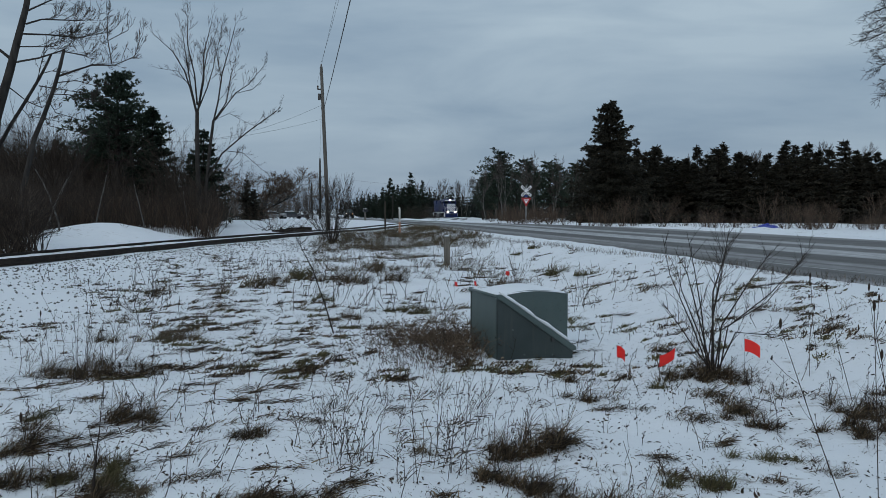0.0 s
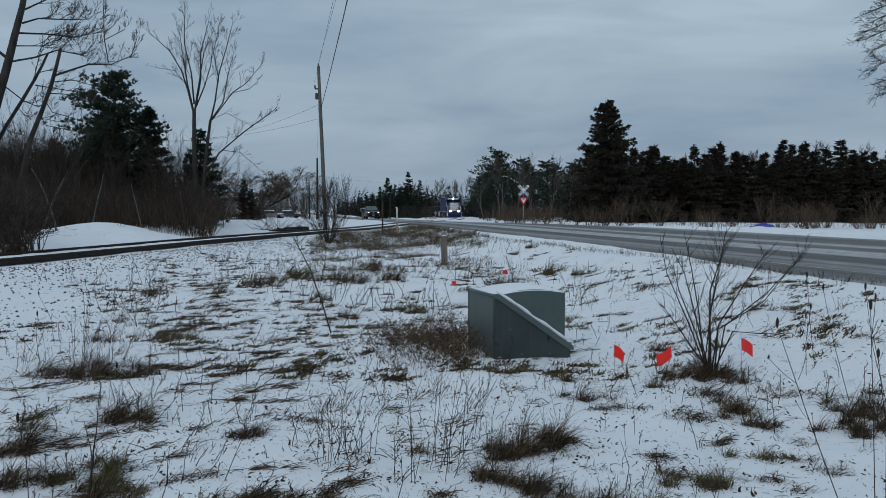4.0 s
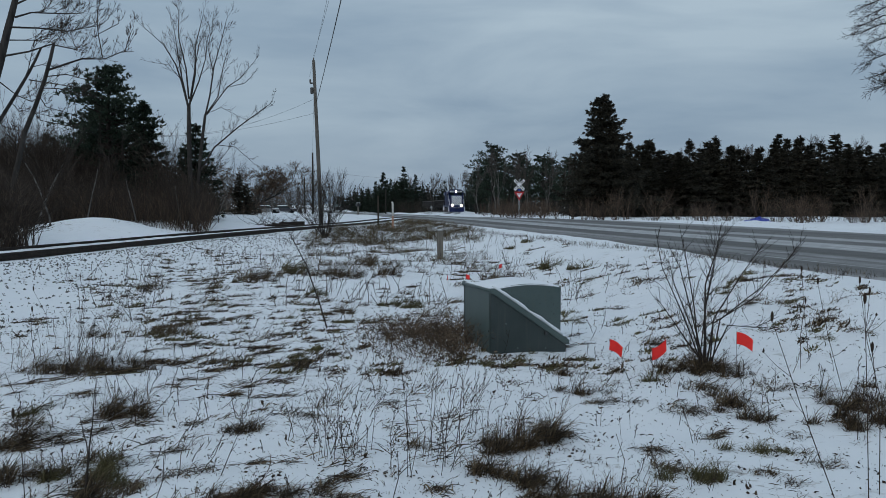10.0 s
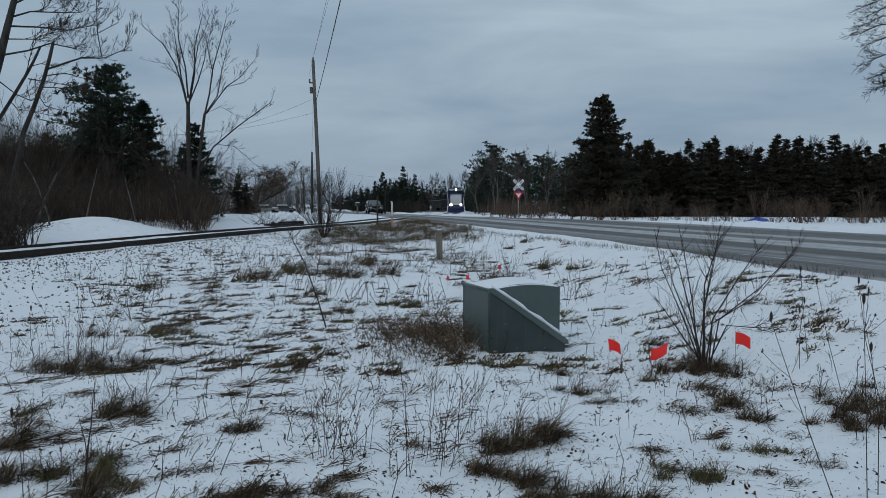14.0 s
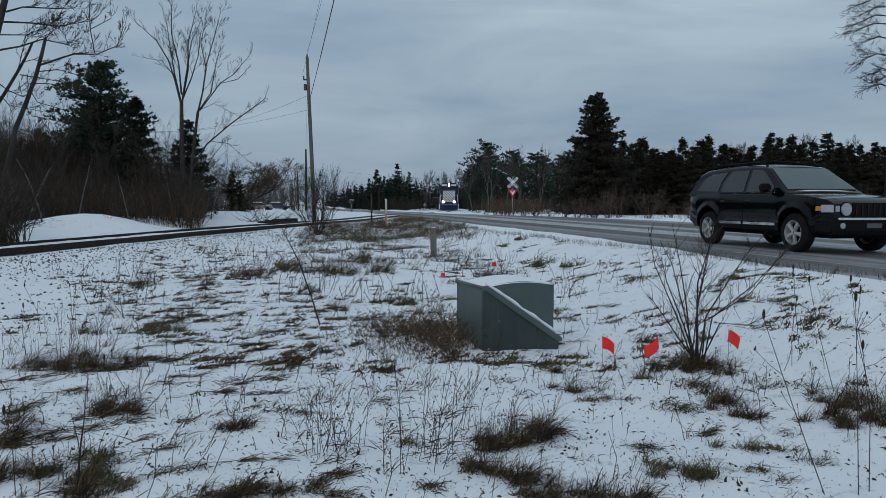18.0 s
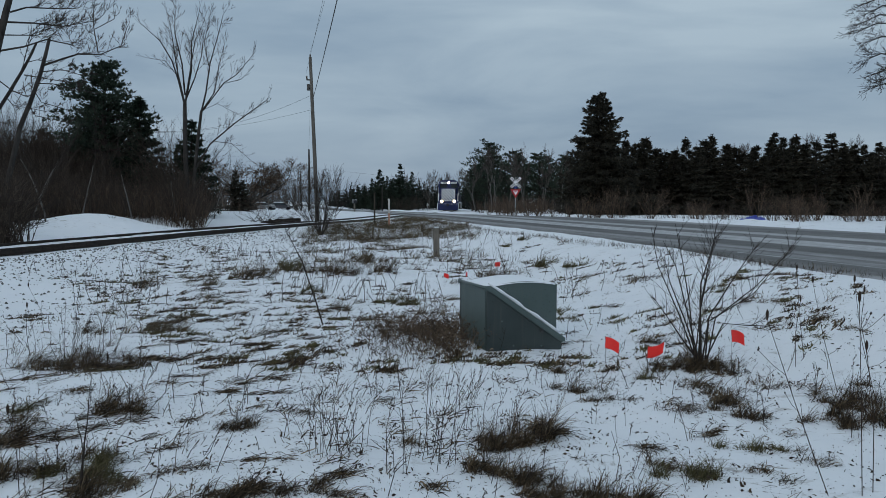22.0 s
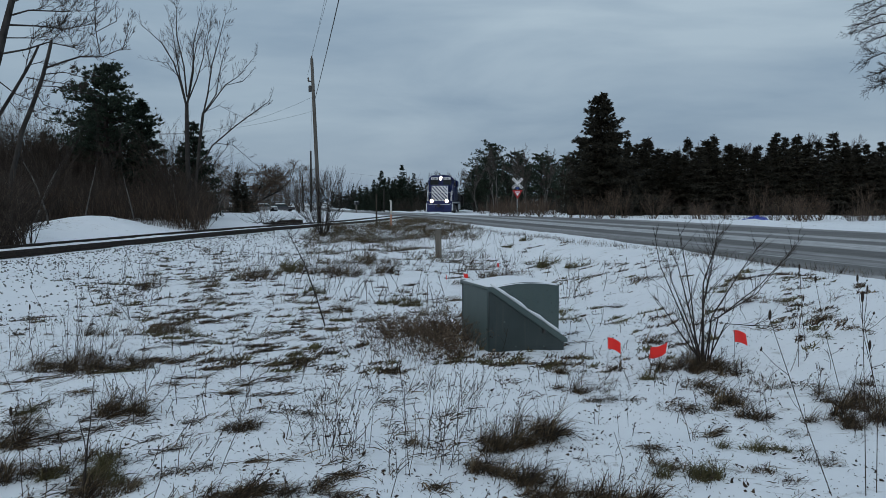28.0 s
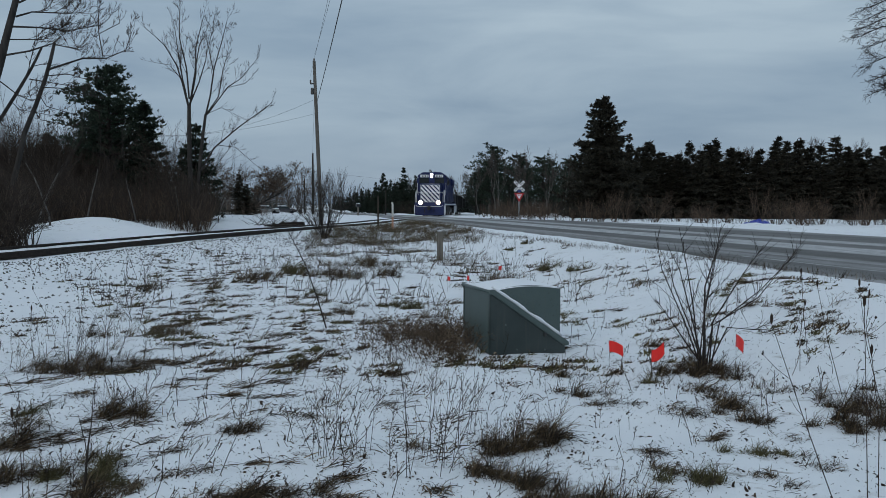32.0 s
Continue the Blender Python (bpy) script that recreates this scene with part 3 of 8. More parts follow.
def build_conifers():
    rnd = random.Random(11)
    kinds = [spruce_meshes(10.0, 2.5, 21, 0.8, 0.3), spruce_meshes(10.0, 2.0, 22, 0.8, 0.35), spruce_meshes(9.0, 1.9, 23, 0.75, 0.5),
             spruce_meshes(8.0, 2.2, 24, 0.7, 0.6)]
    slim = [spruce_meshes(10.0, 2.5, 25 + i, 0.75, 0.30, quads=4, clump=0.95, taper=0.95) for i in range(4)]
    cedars = [spruce_meshes(8.5, 1.85, 61 + i, 0.80, 0.55, NEEDLE_CEDAR, quads=4, clump=1.0, taper=1.0) for i in range(4)]
    shade = [spruce_meshes(8.5, 2.0, 65 + i, 0.5, 0.45, NEEDLE_CEDAR, quads=4, clump=1.5, taper=1.0) for i in range(2)]
    pines = [pine_meshes(12.0, 3.0, 31, 0.24), pine_meshes(11.0, 2.7, 32, 0.18)]
    # the tall one beyond the road
    big = spruce_meshes(10.9, 3.7, 41, 1.15, 0.42, NEEDLE_CEDAR, full=0.02, quads=8, clump=0.8)
    tree("spruce_tree", big, on_ground(13.9, 63.0, 0.1, 40), "tall broad dark spruce standing beyond the road", "conifers beyond the road")
    # a closed stand to the right of it
    for i in range(120):
        u = (i // 3) / 39
        back = i % 3
        x, y = 15.5 + 52 * u + rnd.uniform(-0.8, 0.8), 71 + 4.5 * back + rnd.uniform(-2.2, 2.2) - 8 * u * u
        top = (7.6 - 1.1 * u) * (rnd.uniform(0.78, 1.0) if rnd.random() < 0.8 else rnd.uniform(1.0, 1.12)) * (1 + 0.05 * back)
        k = top / 8.5
        tree("cedar_tree", cedars[rnd.randrange(4)] if back < 2 else shade[rnd.randrange(2)], scaled(x, y, rnd.uniform(0.95, 1.25), rnd.uniform(0, 360), k), "dark green cedar in a dense row beyond the field", "conifers beyond the road")
    # pines and spruces beside the far track
    for x, y, j, k in ((7.3, 106, 0, 0.86), (5.0, 110, 1, 0.60), (11.0, 106, 1, 0.82), (14.4, 104, 0, 0.72), (17.5, 98, 1, 0.70), (20.5, 95, 0, 0.68), (6.4, 124, 1, 0.66), (23.5, 96, 1, 0.72),
                       (12.8, 116, 1, 0.80), (8.6, 118, 0, 0.8), (19, 108, 0, 0.72), (9.2, 101, 1, 0.62), (16.0, 110, 1, 0.78)):
        tree("pine_tree", pines[j], scaled(x, y, k, rnd.uniform(0, 360)), "dark rounded pine at the edge of the wood", "pines by the railway")
    for x, y, j, k in ((-10.2, 122, 0, 0.70), (-6.6, 122, 1, 0.80), (-5.0, 132, 3, 0.72), (-13.0, 140, 2, 0.60), (-15.5, 150, 0, 0.5), (-9.4, 146, 1, 0.62),
                       (8.6, 150, 3, 0.75), (-18.5, 165, 2, 0.55), (-8.5, 134, 2, 0.6), (-11.6, 150, 3, 0.7), (-7.6, 152, 2, 0.7),
                       (-8.6, 127, 3, 0.55), (-11.4, 134, 2, 0.52), (-7.3, 129, 0, 0.58), (-10.0, 139, 3, 0.66), (-12.9, 146, 1, 0.5), (-5.6, 127, 2, 0.5), (-14.2, 152, 3, 0.56), (-16.6, 160, 1, 0.5), (-20.4, 172, 3, 0.5)):
        tree("spruce_tree", slim[j], scaled(x, y, k, rnd.uniform(0, 360)), "dark spruce beside the far road", "spruces beside the far road")
    # left of the railway
    old = pine_meshes(11.0, 2.2, 33, 0.40)
    for x, y, k, kz in ((-20.7, 45.0, 0.95, 0.86), (-22.3, 47.5, 0.7, 0.70)):
        tree("pine_tree", old, scaled(x, y, k, rnd.uniform(0, 360), kz), "dark pine with layered boughs above the brown thicket", "conifers left of the railway")
    for x, y, j, k in ((-18.1, 44.0, 2, 0.80), (-19.4, 46.5, 3, 0.70), (-14.7, 43.0, 0, 0.585), (-16.6, 46.5, 3, 0.55), (-21.6, 48.0, 3, 0.72)):
        tree("spruce_tree", kinds[j], scaled(x, y, k * 1.05, rnd.uniform(0, 360), k), "dark spruce rising from the brown thicket", "conifers left of the railway")
    for x, y, k in ((-31, 58, 0.62), (-33.5, 60, 0.55), (-36, 58, 0.60), (-28.5, 60, 0.60), (-38.5, 61, 0.58), (-26, 61, 0.55), (-34.5, 63, 0.7), (-30, 64, 0.66)):
        tree("spruce_tree", slim[int(-x) % 4], scaled(x, y, k * 1.3, rnd.uniform(0, 360), k), "dark spruce on the slope behind the thicket", "conifers left of the railway")
    for x, y, kz in ((-16.9, 60.0, 0.40), (-15.9, 58.5, 0.30)):
        tree("cedar_tree", cedars[1], scaled(x, y, 0.55, 30, kz), "low brown-green cedar at the edge of a garden", "conifers left of the railway")


def bare_meshes(seed, stems, depth=5, spread=0.5, up=0.10, shrink=0.70, thin=0.007, bark=None, twigs=None, kids=(2, 3), wig=0.10):
    """Trunk with limbs, and twigs, of a leafless tree. stems: base, direction, length, radius."""
    rnd = random.Random(seed)
    g, tw = Geo(), Geo()
    for p, d, L, r in stems:
        branching(g, Vector(p), Vector(d), L, r, depth, rnd, spread, up, 5, wig, kids, shrink, 7, tw, thin)
    return g.mesh("trunk", bark or BARK), tw.mesh("crown", twigs or TWIG)


def bare_tree(meshes, at, label, group="bare trees"):
    t = thing("bare_tree", label, "tree", at, group)
    part("trunk", meshes[0], None, t)
    part("crown", meshes[1], None, t)
    return t


def build_bare_trees():
    rnd = random.Random(5)
    # the vase-shaped one beside the track: three stems, the tallest opening into a fan
    r2 = random.Random(8)
    wood, tw = Geo(), Geo()

    def limb(pts, r0, r1, n, reach, depth=3, upward=0.10, spread=0.42):
        """A limb through the points, set with n side shoots over its outer part."""
        p = [Vector(q) for q in pts]
        m = len(p) - 1
        wood.tube(p, [r0 + (r1 - r0) * i / m for i in range(m + 1)], 7, cap=False)
        for k in range(n):
            u = 0.25 + 0.75 * (k + r2.random()) / n
            i = min(m - 1, int(u * m))
            q = p[i].lerp(p[i + 1], u * m - i)
            d = (p[i + 1] - p[i]).normalized()
            side = Vector((r2.gauss(0, 1), r2.gauss(0, 1), r2.gauss(0, 0.5))).normalized()
            branching(wood, q, d + side * r2.uniform(0.35, 0.8), reach * r2.uniform(0.6, 1.2) * (1.15 - 0.5 * u), max(0.010, (r0 + (r1 - r0) * u) * 0.5), depth, r2, spread, upward, 4, 0.13, (1, 3), 0.62, 5, tw, 0.006)
        branching(wood, p[-1], p[-1] - p[-2], reach * 0.8, r1, depth, r2, spread, upward, 4, 0.13, (1, 3), 0.62, 5, tw, 0.006)

    def finish(at, label, bark=None, name="bare_tree"):
        t = thing(name, label, "tree", at, "bare trees")
        part("trunk", wood, bark or BARK, t, even=True)
        part("crown", tw, TWIG, t, even=True)

    wood.tube([(-0.0, 0.0, -0.2), (-0.09, 0.0, 2.1), (-0.14, 0.0, 4.19), (-0.11, 0.0, 6.32)], [0.15, 0.132, 0.113, 0.095], 9)
    wood.tube([(0.3, 0.0, -0.2), (0.27, 0.0, 2.1), (0.55, 0.0, 4.49), (0.75, 0.0, 5.88)], [0.1, 0.09, 0.08, 0.07], 9)
    limb([(-0.11, 0.0, 6.11), (-0.38, -0.13, 7.43), (-0.75, 0.03, 8.46), (-1.24, -0.3, 9.42), (-1.97, -0.59, 10.12)], 0.055, 0.014, 7, 0.72, 3, 0.10, 0.55)
    limb([(-0.16, -0.0, 6.41), (-0.38, -0.17, 7.73), (-0.8, 0.51, 9.05), (-1.01, 0.59, 10.5)], 0.05, 0.013, 6, 0.72, 3, 0.10, 0.55)
    limb([(-0.1, 0.0, 6.7), (-0.28, 0.18, 8.32), (-0.43, -0.37, 9.78), (-0.41, -0.34, 10.94)], 0.05, 0.013, 7, 0.72, 3, 0.10, 0.55)
    limb([(-0.08, 0.0, 6.32), (0.22, 0.14, 8.02), (0.15, 0.43, 9.49), (0.48, 0.68, 11.06)], 0.055, 0.014, 7, 0.72, 3, 0.10, 0.55)
    limb([(-0.01, -0.0, 6.55), (0.42, 0.06, 7.59), (0.74, 0.21, 8.76), (0.93, 0.01, 9.78)], 0.042, 0.011, 5, 0.65, 3, 0.10, 0.55)
    limb([(-0.04, -0.0, 6.61), (0.22, -0.02, 8.02), (0.63, -0.49, 9.34), (0.71, 0.78, 10.66)], 0.042, 0.011, 6, 0.65, 3, 0.10, 0.55)
    limb([(-0.47, 0.0, 7.67), (-1.11, 0.04, 8.46), (-1.94, -0.36, 8.54)], 0.02, 0.008, 3, 0.36, 2, 0.10, 0.55)
    limb([(0.75, 0.0, 5.82), (1.0, 0.03, 6.85), (1.12, 0.34, 8.32), (1.52, 0.47, 9.79), (1.92, 0.02, 10.66)], 0.05, 0.013, 7, 0.68, 3, 0.10, 0.55)
    limb([(1.0, -0.0, 6.85), (1.2, 0.06, 8.03), (0.98, -0.08, 9.35), (1.41, -0.61, 10.37)], 0.032, 0.008, 5, 0.58, 3, 0.10, 0.55)
    limb([(0.75, -0.0, 5.82), (1.39, 0.19, 6.85), (1.85, -0.55, 8.03), (2.19, -0.82, 8.91)], 0.038, 0.009, 5, 0.58, 3, 0.10, 0.55)
    limb([(0.84, 0.0, 5.88), (1.99, -0.13, 7.3), (2.59, 0.04, 7.74), (3.44, -0.05, 8.68)], 0.036, 0.009, 6, 0.50, 3, 0.10, 0.55)
    limb([(1.99, -0.0, 7.3), (2.74, 0.45, 7.59), (3.43, -0.55, 7.83)], 0.018, 0.008, 4, 0.36, 2, 0.10, 0.55)
    limb([(0.81, -0.0, 5.91), (1.68, -0.27, 6.21), (2.42, 0.24, 5.82)], 0.015, 0.008, 3, 0.36, 2, 0.10, 0.55)
    limb([(0.34, -0.0, 2.76), (1.2, -0.06, 4.13), (2.41, 0.22, 5.23), (3.31, -0.24, 5.74), (4.07, 0.11, 6.39)], 0.052, 0.013, 9, 0.58, 3, 0.10, 0.55)
    limb([(1.35, 0.0, 4.28), (2.4, -0.36, 4.14), (3.43, -0.79, 3.31)], 0.02, 0.008, 4, 0.43, 2, 0.10, 0.55)
    limb([(0.27, -0.0, 1.8), (1.04, 0.24, 3.0), (1.8, 0.21, 3.96)], 0.028, 0.008, 4, 0.50, 3, 0.10, 0.55)
    finish(on_ground(-13.29, 38.5, 0.1), "tall leafless vase-shaped tree with fine twigs")
    # two leaning trunks, broken at the top
    wood, tw = Geo(), Geo()
    wood.tube([(-0.33, 0.0, -0.2), (0.0, 0.0, 2.19), (0.44, 0.0, 3.86), (0.76, 0.0, 4.57), (1.09, 0.0, 5.41), (1.27, 0.0, 6.0), (1.4, 0.0, 6.49)], [0.085, 0.078, 0.072, 0.065, 0.058, 0.052, 0.045], 9)
    limb([(1.16, 0.0, 5.68), (1.78, 0.1, 5.92), (2.29, -0.07, 6.02), (2.6, 0.53, 6.17), (2.75, -0.03, 6.76), (2.94, -0.46, 7.72)], 0.034, 0.009, 10, 0.40, 3, 0.10, 0.55)
    limb([(2.29, -0.0, 6.02), (3.05, -0.28, 5.97), (3.57, -0.09, 6.26), (3.92, -0.45, 6.73)], 0.02, 0.008, 7, 0.36, 3, 0.10, 0.55)
    limb([(1.12, 0.0, 5.5), (1.6, 0.3, 5.62), (2.28, -0.0, 5.42)], 0.018, 0.008, 5, 0.36, 3, 0.10, 0.55)
    limb([(1.01, -0.0, 5.16), (1.59, -0.22, 5.11), (2.43, -0.46, 4.91)], 0.018, 0.008, 6, 0.36, 3, 0.10, 0.55)
    limb([(0.9, -0.0, 4.94), (1.23, -0.24, 4.57), (1.7, 0.67, 4.41)], 0.016, 0.008, 5, 0.36, 3, 0.10, 0.55)
    limb([(0.72, -0.0, 4.49), (1.14, -0.4, 4.15), (1.56, 0.77, 4.07)], 0.014, 0.008, 5, 0.36, 3, 0.10, 0.55)
    limb([(2.75, 0.0, 6.76), (3.17, 0.44, 7.18), (3.42, -0.17, 7.26)], 0.012, 0.008, 4, 0.29, 2, 0.10, 0.55)
    finish(on_ground(-13.06, 22, 0.1), "leaning grey trunk with a broken top", BARK, "leaning_tree")
    wood, tw = Geo(), Geo()
    wood.tube([(-0.93, 0.0, -0.2), (-0.24, 0.0, 3.35), (0.22, 0.0, 4.16), (0.73, 0.0, 4.93), (1.17, 0.0, 5.62), (1.39, 0.0, 6.01), (1.57, 0.0, 6.37)], [0.065, 0.06, 0.054, 0.049, 0.043, 0.038, 0.032], 9)
    limb([(1.16, 0.0, 5.41), (1.65, 0.36, 5.36), (2.34, 0.76, 5.28)], 0.018, 0.008, 5, 0.36, 3, 0.10, 0.55)
    limb([(1.28, -0.0, 5.79), (1.49, 0.14, 5.89), (1.75, 0.54, 5.89)], 0.014, 0.008, 3, 0.29, 2, 0.10, 0.55)
    limb([(0.95, 0.0, 5.24), (1.05, 0.19, 5.75), (1.37, 0.03, 6.61), (1.77, 0.28, 6.86)], 0.016, 0.008, 5, 0.36, 3, 0.10, 0.55)
    limb([(0.59, 0.0, 4.73), (0.93, -0.21, 4.47), (1.44, 0.76, 4.39)], 0.014, 0.008, 5, 0.36, 3, 0.10, 0.55)
    limb([(0.22, 0.0, 4.12), (0.56, -0.38, 3.95), (0.91, 0.85, 3.78)], 0.014, 0.008, 4, 0.36, 3, 0.10, 0.55)
    finish(on_ground(-13.84, 22.4, 0.1), "dark leaning trunk broken off at the top", BARK, "leaning_tree")
    # a large tree whose limbs reach over both
    wood, tw = Geo(), Geo()
    wood.tube([(-0.18, 0.0, -0.2), (0.33, 0.0, 4.32), (0.81, 0.0, 5.83), (1.07, 0.0, 6.75), (1.34, 0.0, 7.66), (1.58, 0.0, 8.82)], [0.15, 0.134, 0.118, 0.102, 0.086, 0.07], 9)
    limb([(0.95, 0.0, 6.03), (1.58, 0.2, 6.2), (2.26, 0.21, 6.42), (2.86, 0.62, 6.34), (3.53, -0.87, 6.14)], 0.032, 0.008, 11, 0.58, 3, 0.10, 0.55)
    limb([(1.21, -0.0, 6.88), (1.86, 0.28, 6.92), (2.7, 0.33, 6.84), (3.88, -0.16, 6.88)], 0.032, 0.008, 12, 0.58, 3, 0.10, 0.55)
    limb([(1.32, 0.0, 7.17), (1.78, 0.07, 7.33), (2.71, 0.38, 7.37), (3.55, -0.37, 7.21)], 0.03, 0.008, 11, 0.58, 3, 0.10, 0.55)
    limb([(1.42, -0.0, 7.58), (2.05, -0.05, 7.83), (3.07, -0.65, 7.92)], 0.03, 0.008, 8, 0.58, 3, 0.10, 0.55)
    limb([(1.06, -0.0, 6.5), (1.85, 0.42, 6.59), (2.44, -0.3, 6.47)], 0.02, 0.008, 6, 0.43, 3, 0.10, 0.55)
    limb([(0.9, -0.0, 6.08), (0.33, -0.41, 6.66), (-0.16, -0.59, 7.33)], 0.05, 0.013, 5, 0.65, 3, 0.10, 0.55)
    limb([(0.8, 0.0, 5.66), (0.44, -0.12, 5.16), (0.25, -0.38, 4.48)], 0.02, 0.008, 4, 0.43, 3, 0.10, 0.55)
    limb([(0.7, -0.0, 5.33), (1.12, 0.29, 4.91), (1.79, -0.09, 4.66), (2.3, -0.53, 4.75)], 0.02, 0.008, 7, 0.43, 3, 0.10, 0.55)
    limb([(1.49, -0.0, 8.16), (2.24, -0.4, 8.66), (3.25, -0.6, 8.66)], 0.03, 0.008, 7, 0.65, 3, 0.10, 0.55)
    finish(on_ground(-14.12, 22, 0.1), "large leafless tree with limbs reaching over the thicket", BARK)
    # one close by beside the road, only the drooping ends of its boughs in view
    wood, tw = Geo(), Geo()
    wood.tube([(0, 0, -0.2), (0.05, 0, 3.0), (0, 0, 6.5), (-0.05, 0, 10.5)], [0.20, 0.17, 0.12, 0.05], 9)
    for i in range(26):
        z = 4.55 + 0.25 * i
        a = r2.uniform(0, 6.283) if i % 2 else 3.14 + r2.gauss(0, 0.5)
        L = r2.uniform(1.2, 1.9) * (1 - 0.03 * i)
        x, y = math.cos(a) * L, math.sin(a) * L
        limb([(0, 0, z), (x * 0.5, y * 0.5, z + 0.12), (x, y, z - 0.12)], 0.026, 0.008, 12, 0.38, 2, 0.02, 0.8)
    finish(on_ground(14.15, 22.5, 0.1), "dark twiggy tree close beside the road", BARK_DARK)
    # a round garden tree by the far houses
    ball = bare_meshes(27, [((0, 0, -0.1), (0.05, 0, 1), 1.9, 0.17), ((0, 0, 1.2), (0.8, 0.2, 0.9), 2.3, 0.11), ((0, 0, 1.3), (-0.8, -0.2, 0.9), 2.3, 0.11), ((0, 0, 1.4), (0.1, 0.8, 1), 2.3, 0.10)],
                       5, 0.66, 0.03, 0.66, 0.011, twigs=BRUSH, kids=(3, 4))
    bare_tree(ball, scaled(-19.6, 76.0, 1.85, 0, 0.90), "round leafless garden tree with dense tan twigs")
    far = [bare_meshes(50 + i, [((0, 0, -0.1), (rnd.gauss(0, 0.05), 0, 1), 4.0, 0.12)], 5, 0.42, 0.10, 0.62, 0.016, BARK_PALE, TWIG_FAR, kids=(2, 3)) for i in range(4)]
    # leafless trees among and before the conifers
    for x, y, k in ((4.6, 92, 0.72), (6.4, 90, 0.85), (8.6, 88, 0.80), (10.4, 86, 0.85), (12.4, 88, 0.85), (13.4, 80, 0.7), (7.6, 97, 0.9), (15.6, 84, 0.75), (17.5, 82, 0.7),
                    (-7.8, 158, 0.85), (8.6, 168, 1.0), (-3.5, 222, 1.2), (1.5, 226, 1.25), (5, 220, 1.2), (-3.0, 212, 1.0), (-1, 232, 1.3), (3.5, 215, 1.1),
                    (-16.5, 92, 0.52), (-15.0, 90, 0.55), (-17.8, 98, 0.6), (-13.6, 97, 0.45), (-23.5, 100, 0.5), (-20.5, 104, 0.5), (-30, 100, 0.6), (-34, 96, 0.6), (-9.0, 150, 0.75), (-12, 156, 0.7), (-16, 162, 0.6), (8.8, 140, 0.9), (10.5, 136, 0.8)):
        bare_tree(far[rnd.randrange(4)], scaled(x, y, k, rnd.uniform(0, 360)), "slim grey leafless tree at the edge of the wood", "leafless trees along the wood")
    for i in range(46):
        u = rnd.random()
        x, y = 30 + 62 * u, 120 + rnd.uniform(-8, 18) - 14 * u
        k = rnd.uniform(1.0, 1.3) if 44 < x < 60 else rnd.uniform(0.8, 1.08)
        bare_tree(far[rnd.randrange(4)], scaled(x, y, k * 1.5, rnd.uniform(0, 360), k), "tall grey leafless tree behind the cedars", "leafless trees behind the cedars")
    # thin pale saplings in the thicket
    sap = bare_meshes(71, [((0, 0, -0.1), (0.12, 0, 1), 2.4, 0.035)], 3, 0.4, 0.12, 0.6, 0.006, BARK_PALE)
    for x, y, k in ((-16.0, 29.5, 1.2), (-14.2, 33.5, 1.0), (-17.0, 34.5, 1.3), (-13.2, 36.5, 1.0), (-18.5, 33.0, 1.2), (-20, 36, 1.4), (-12.6, 40.5, 1.0)):
        bare_tree(sap, scaled(x, y, k, rnd.uniform(0, 360)), "thin pale sapling in the thicket", "saplings in the thicket")


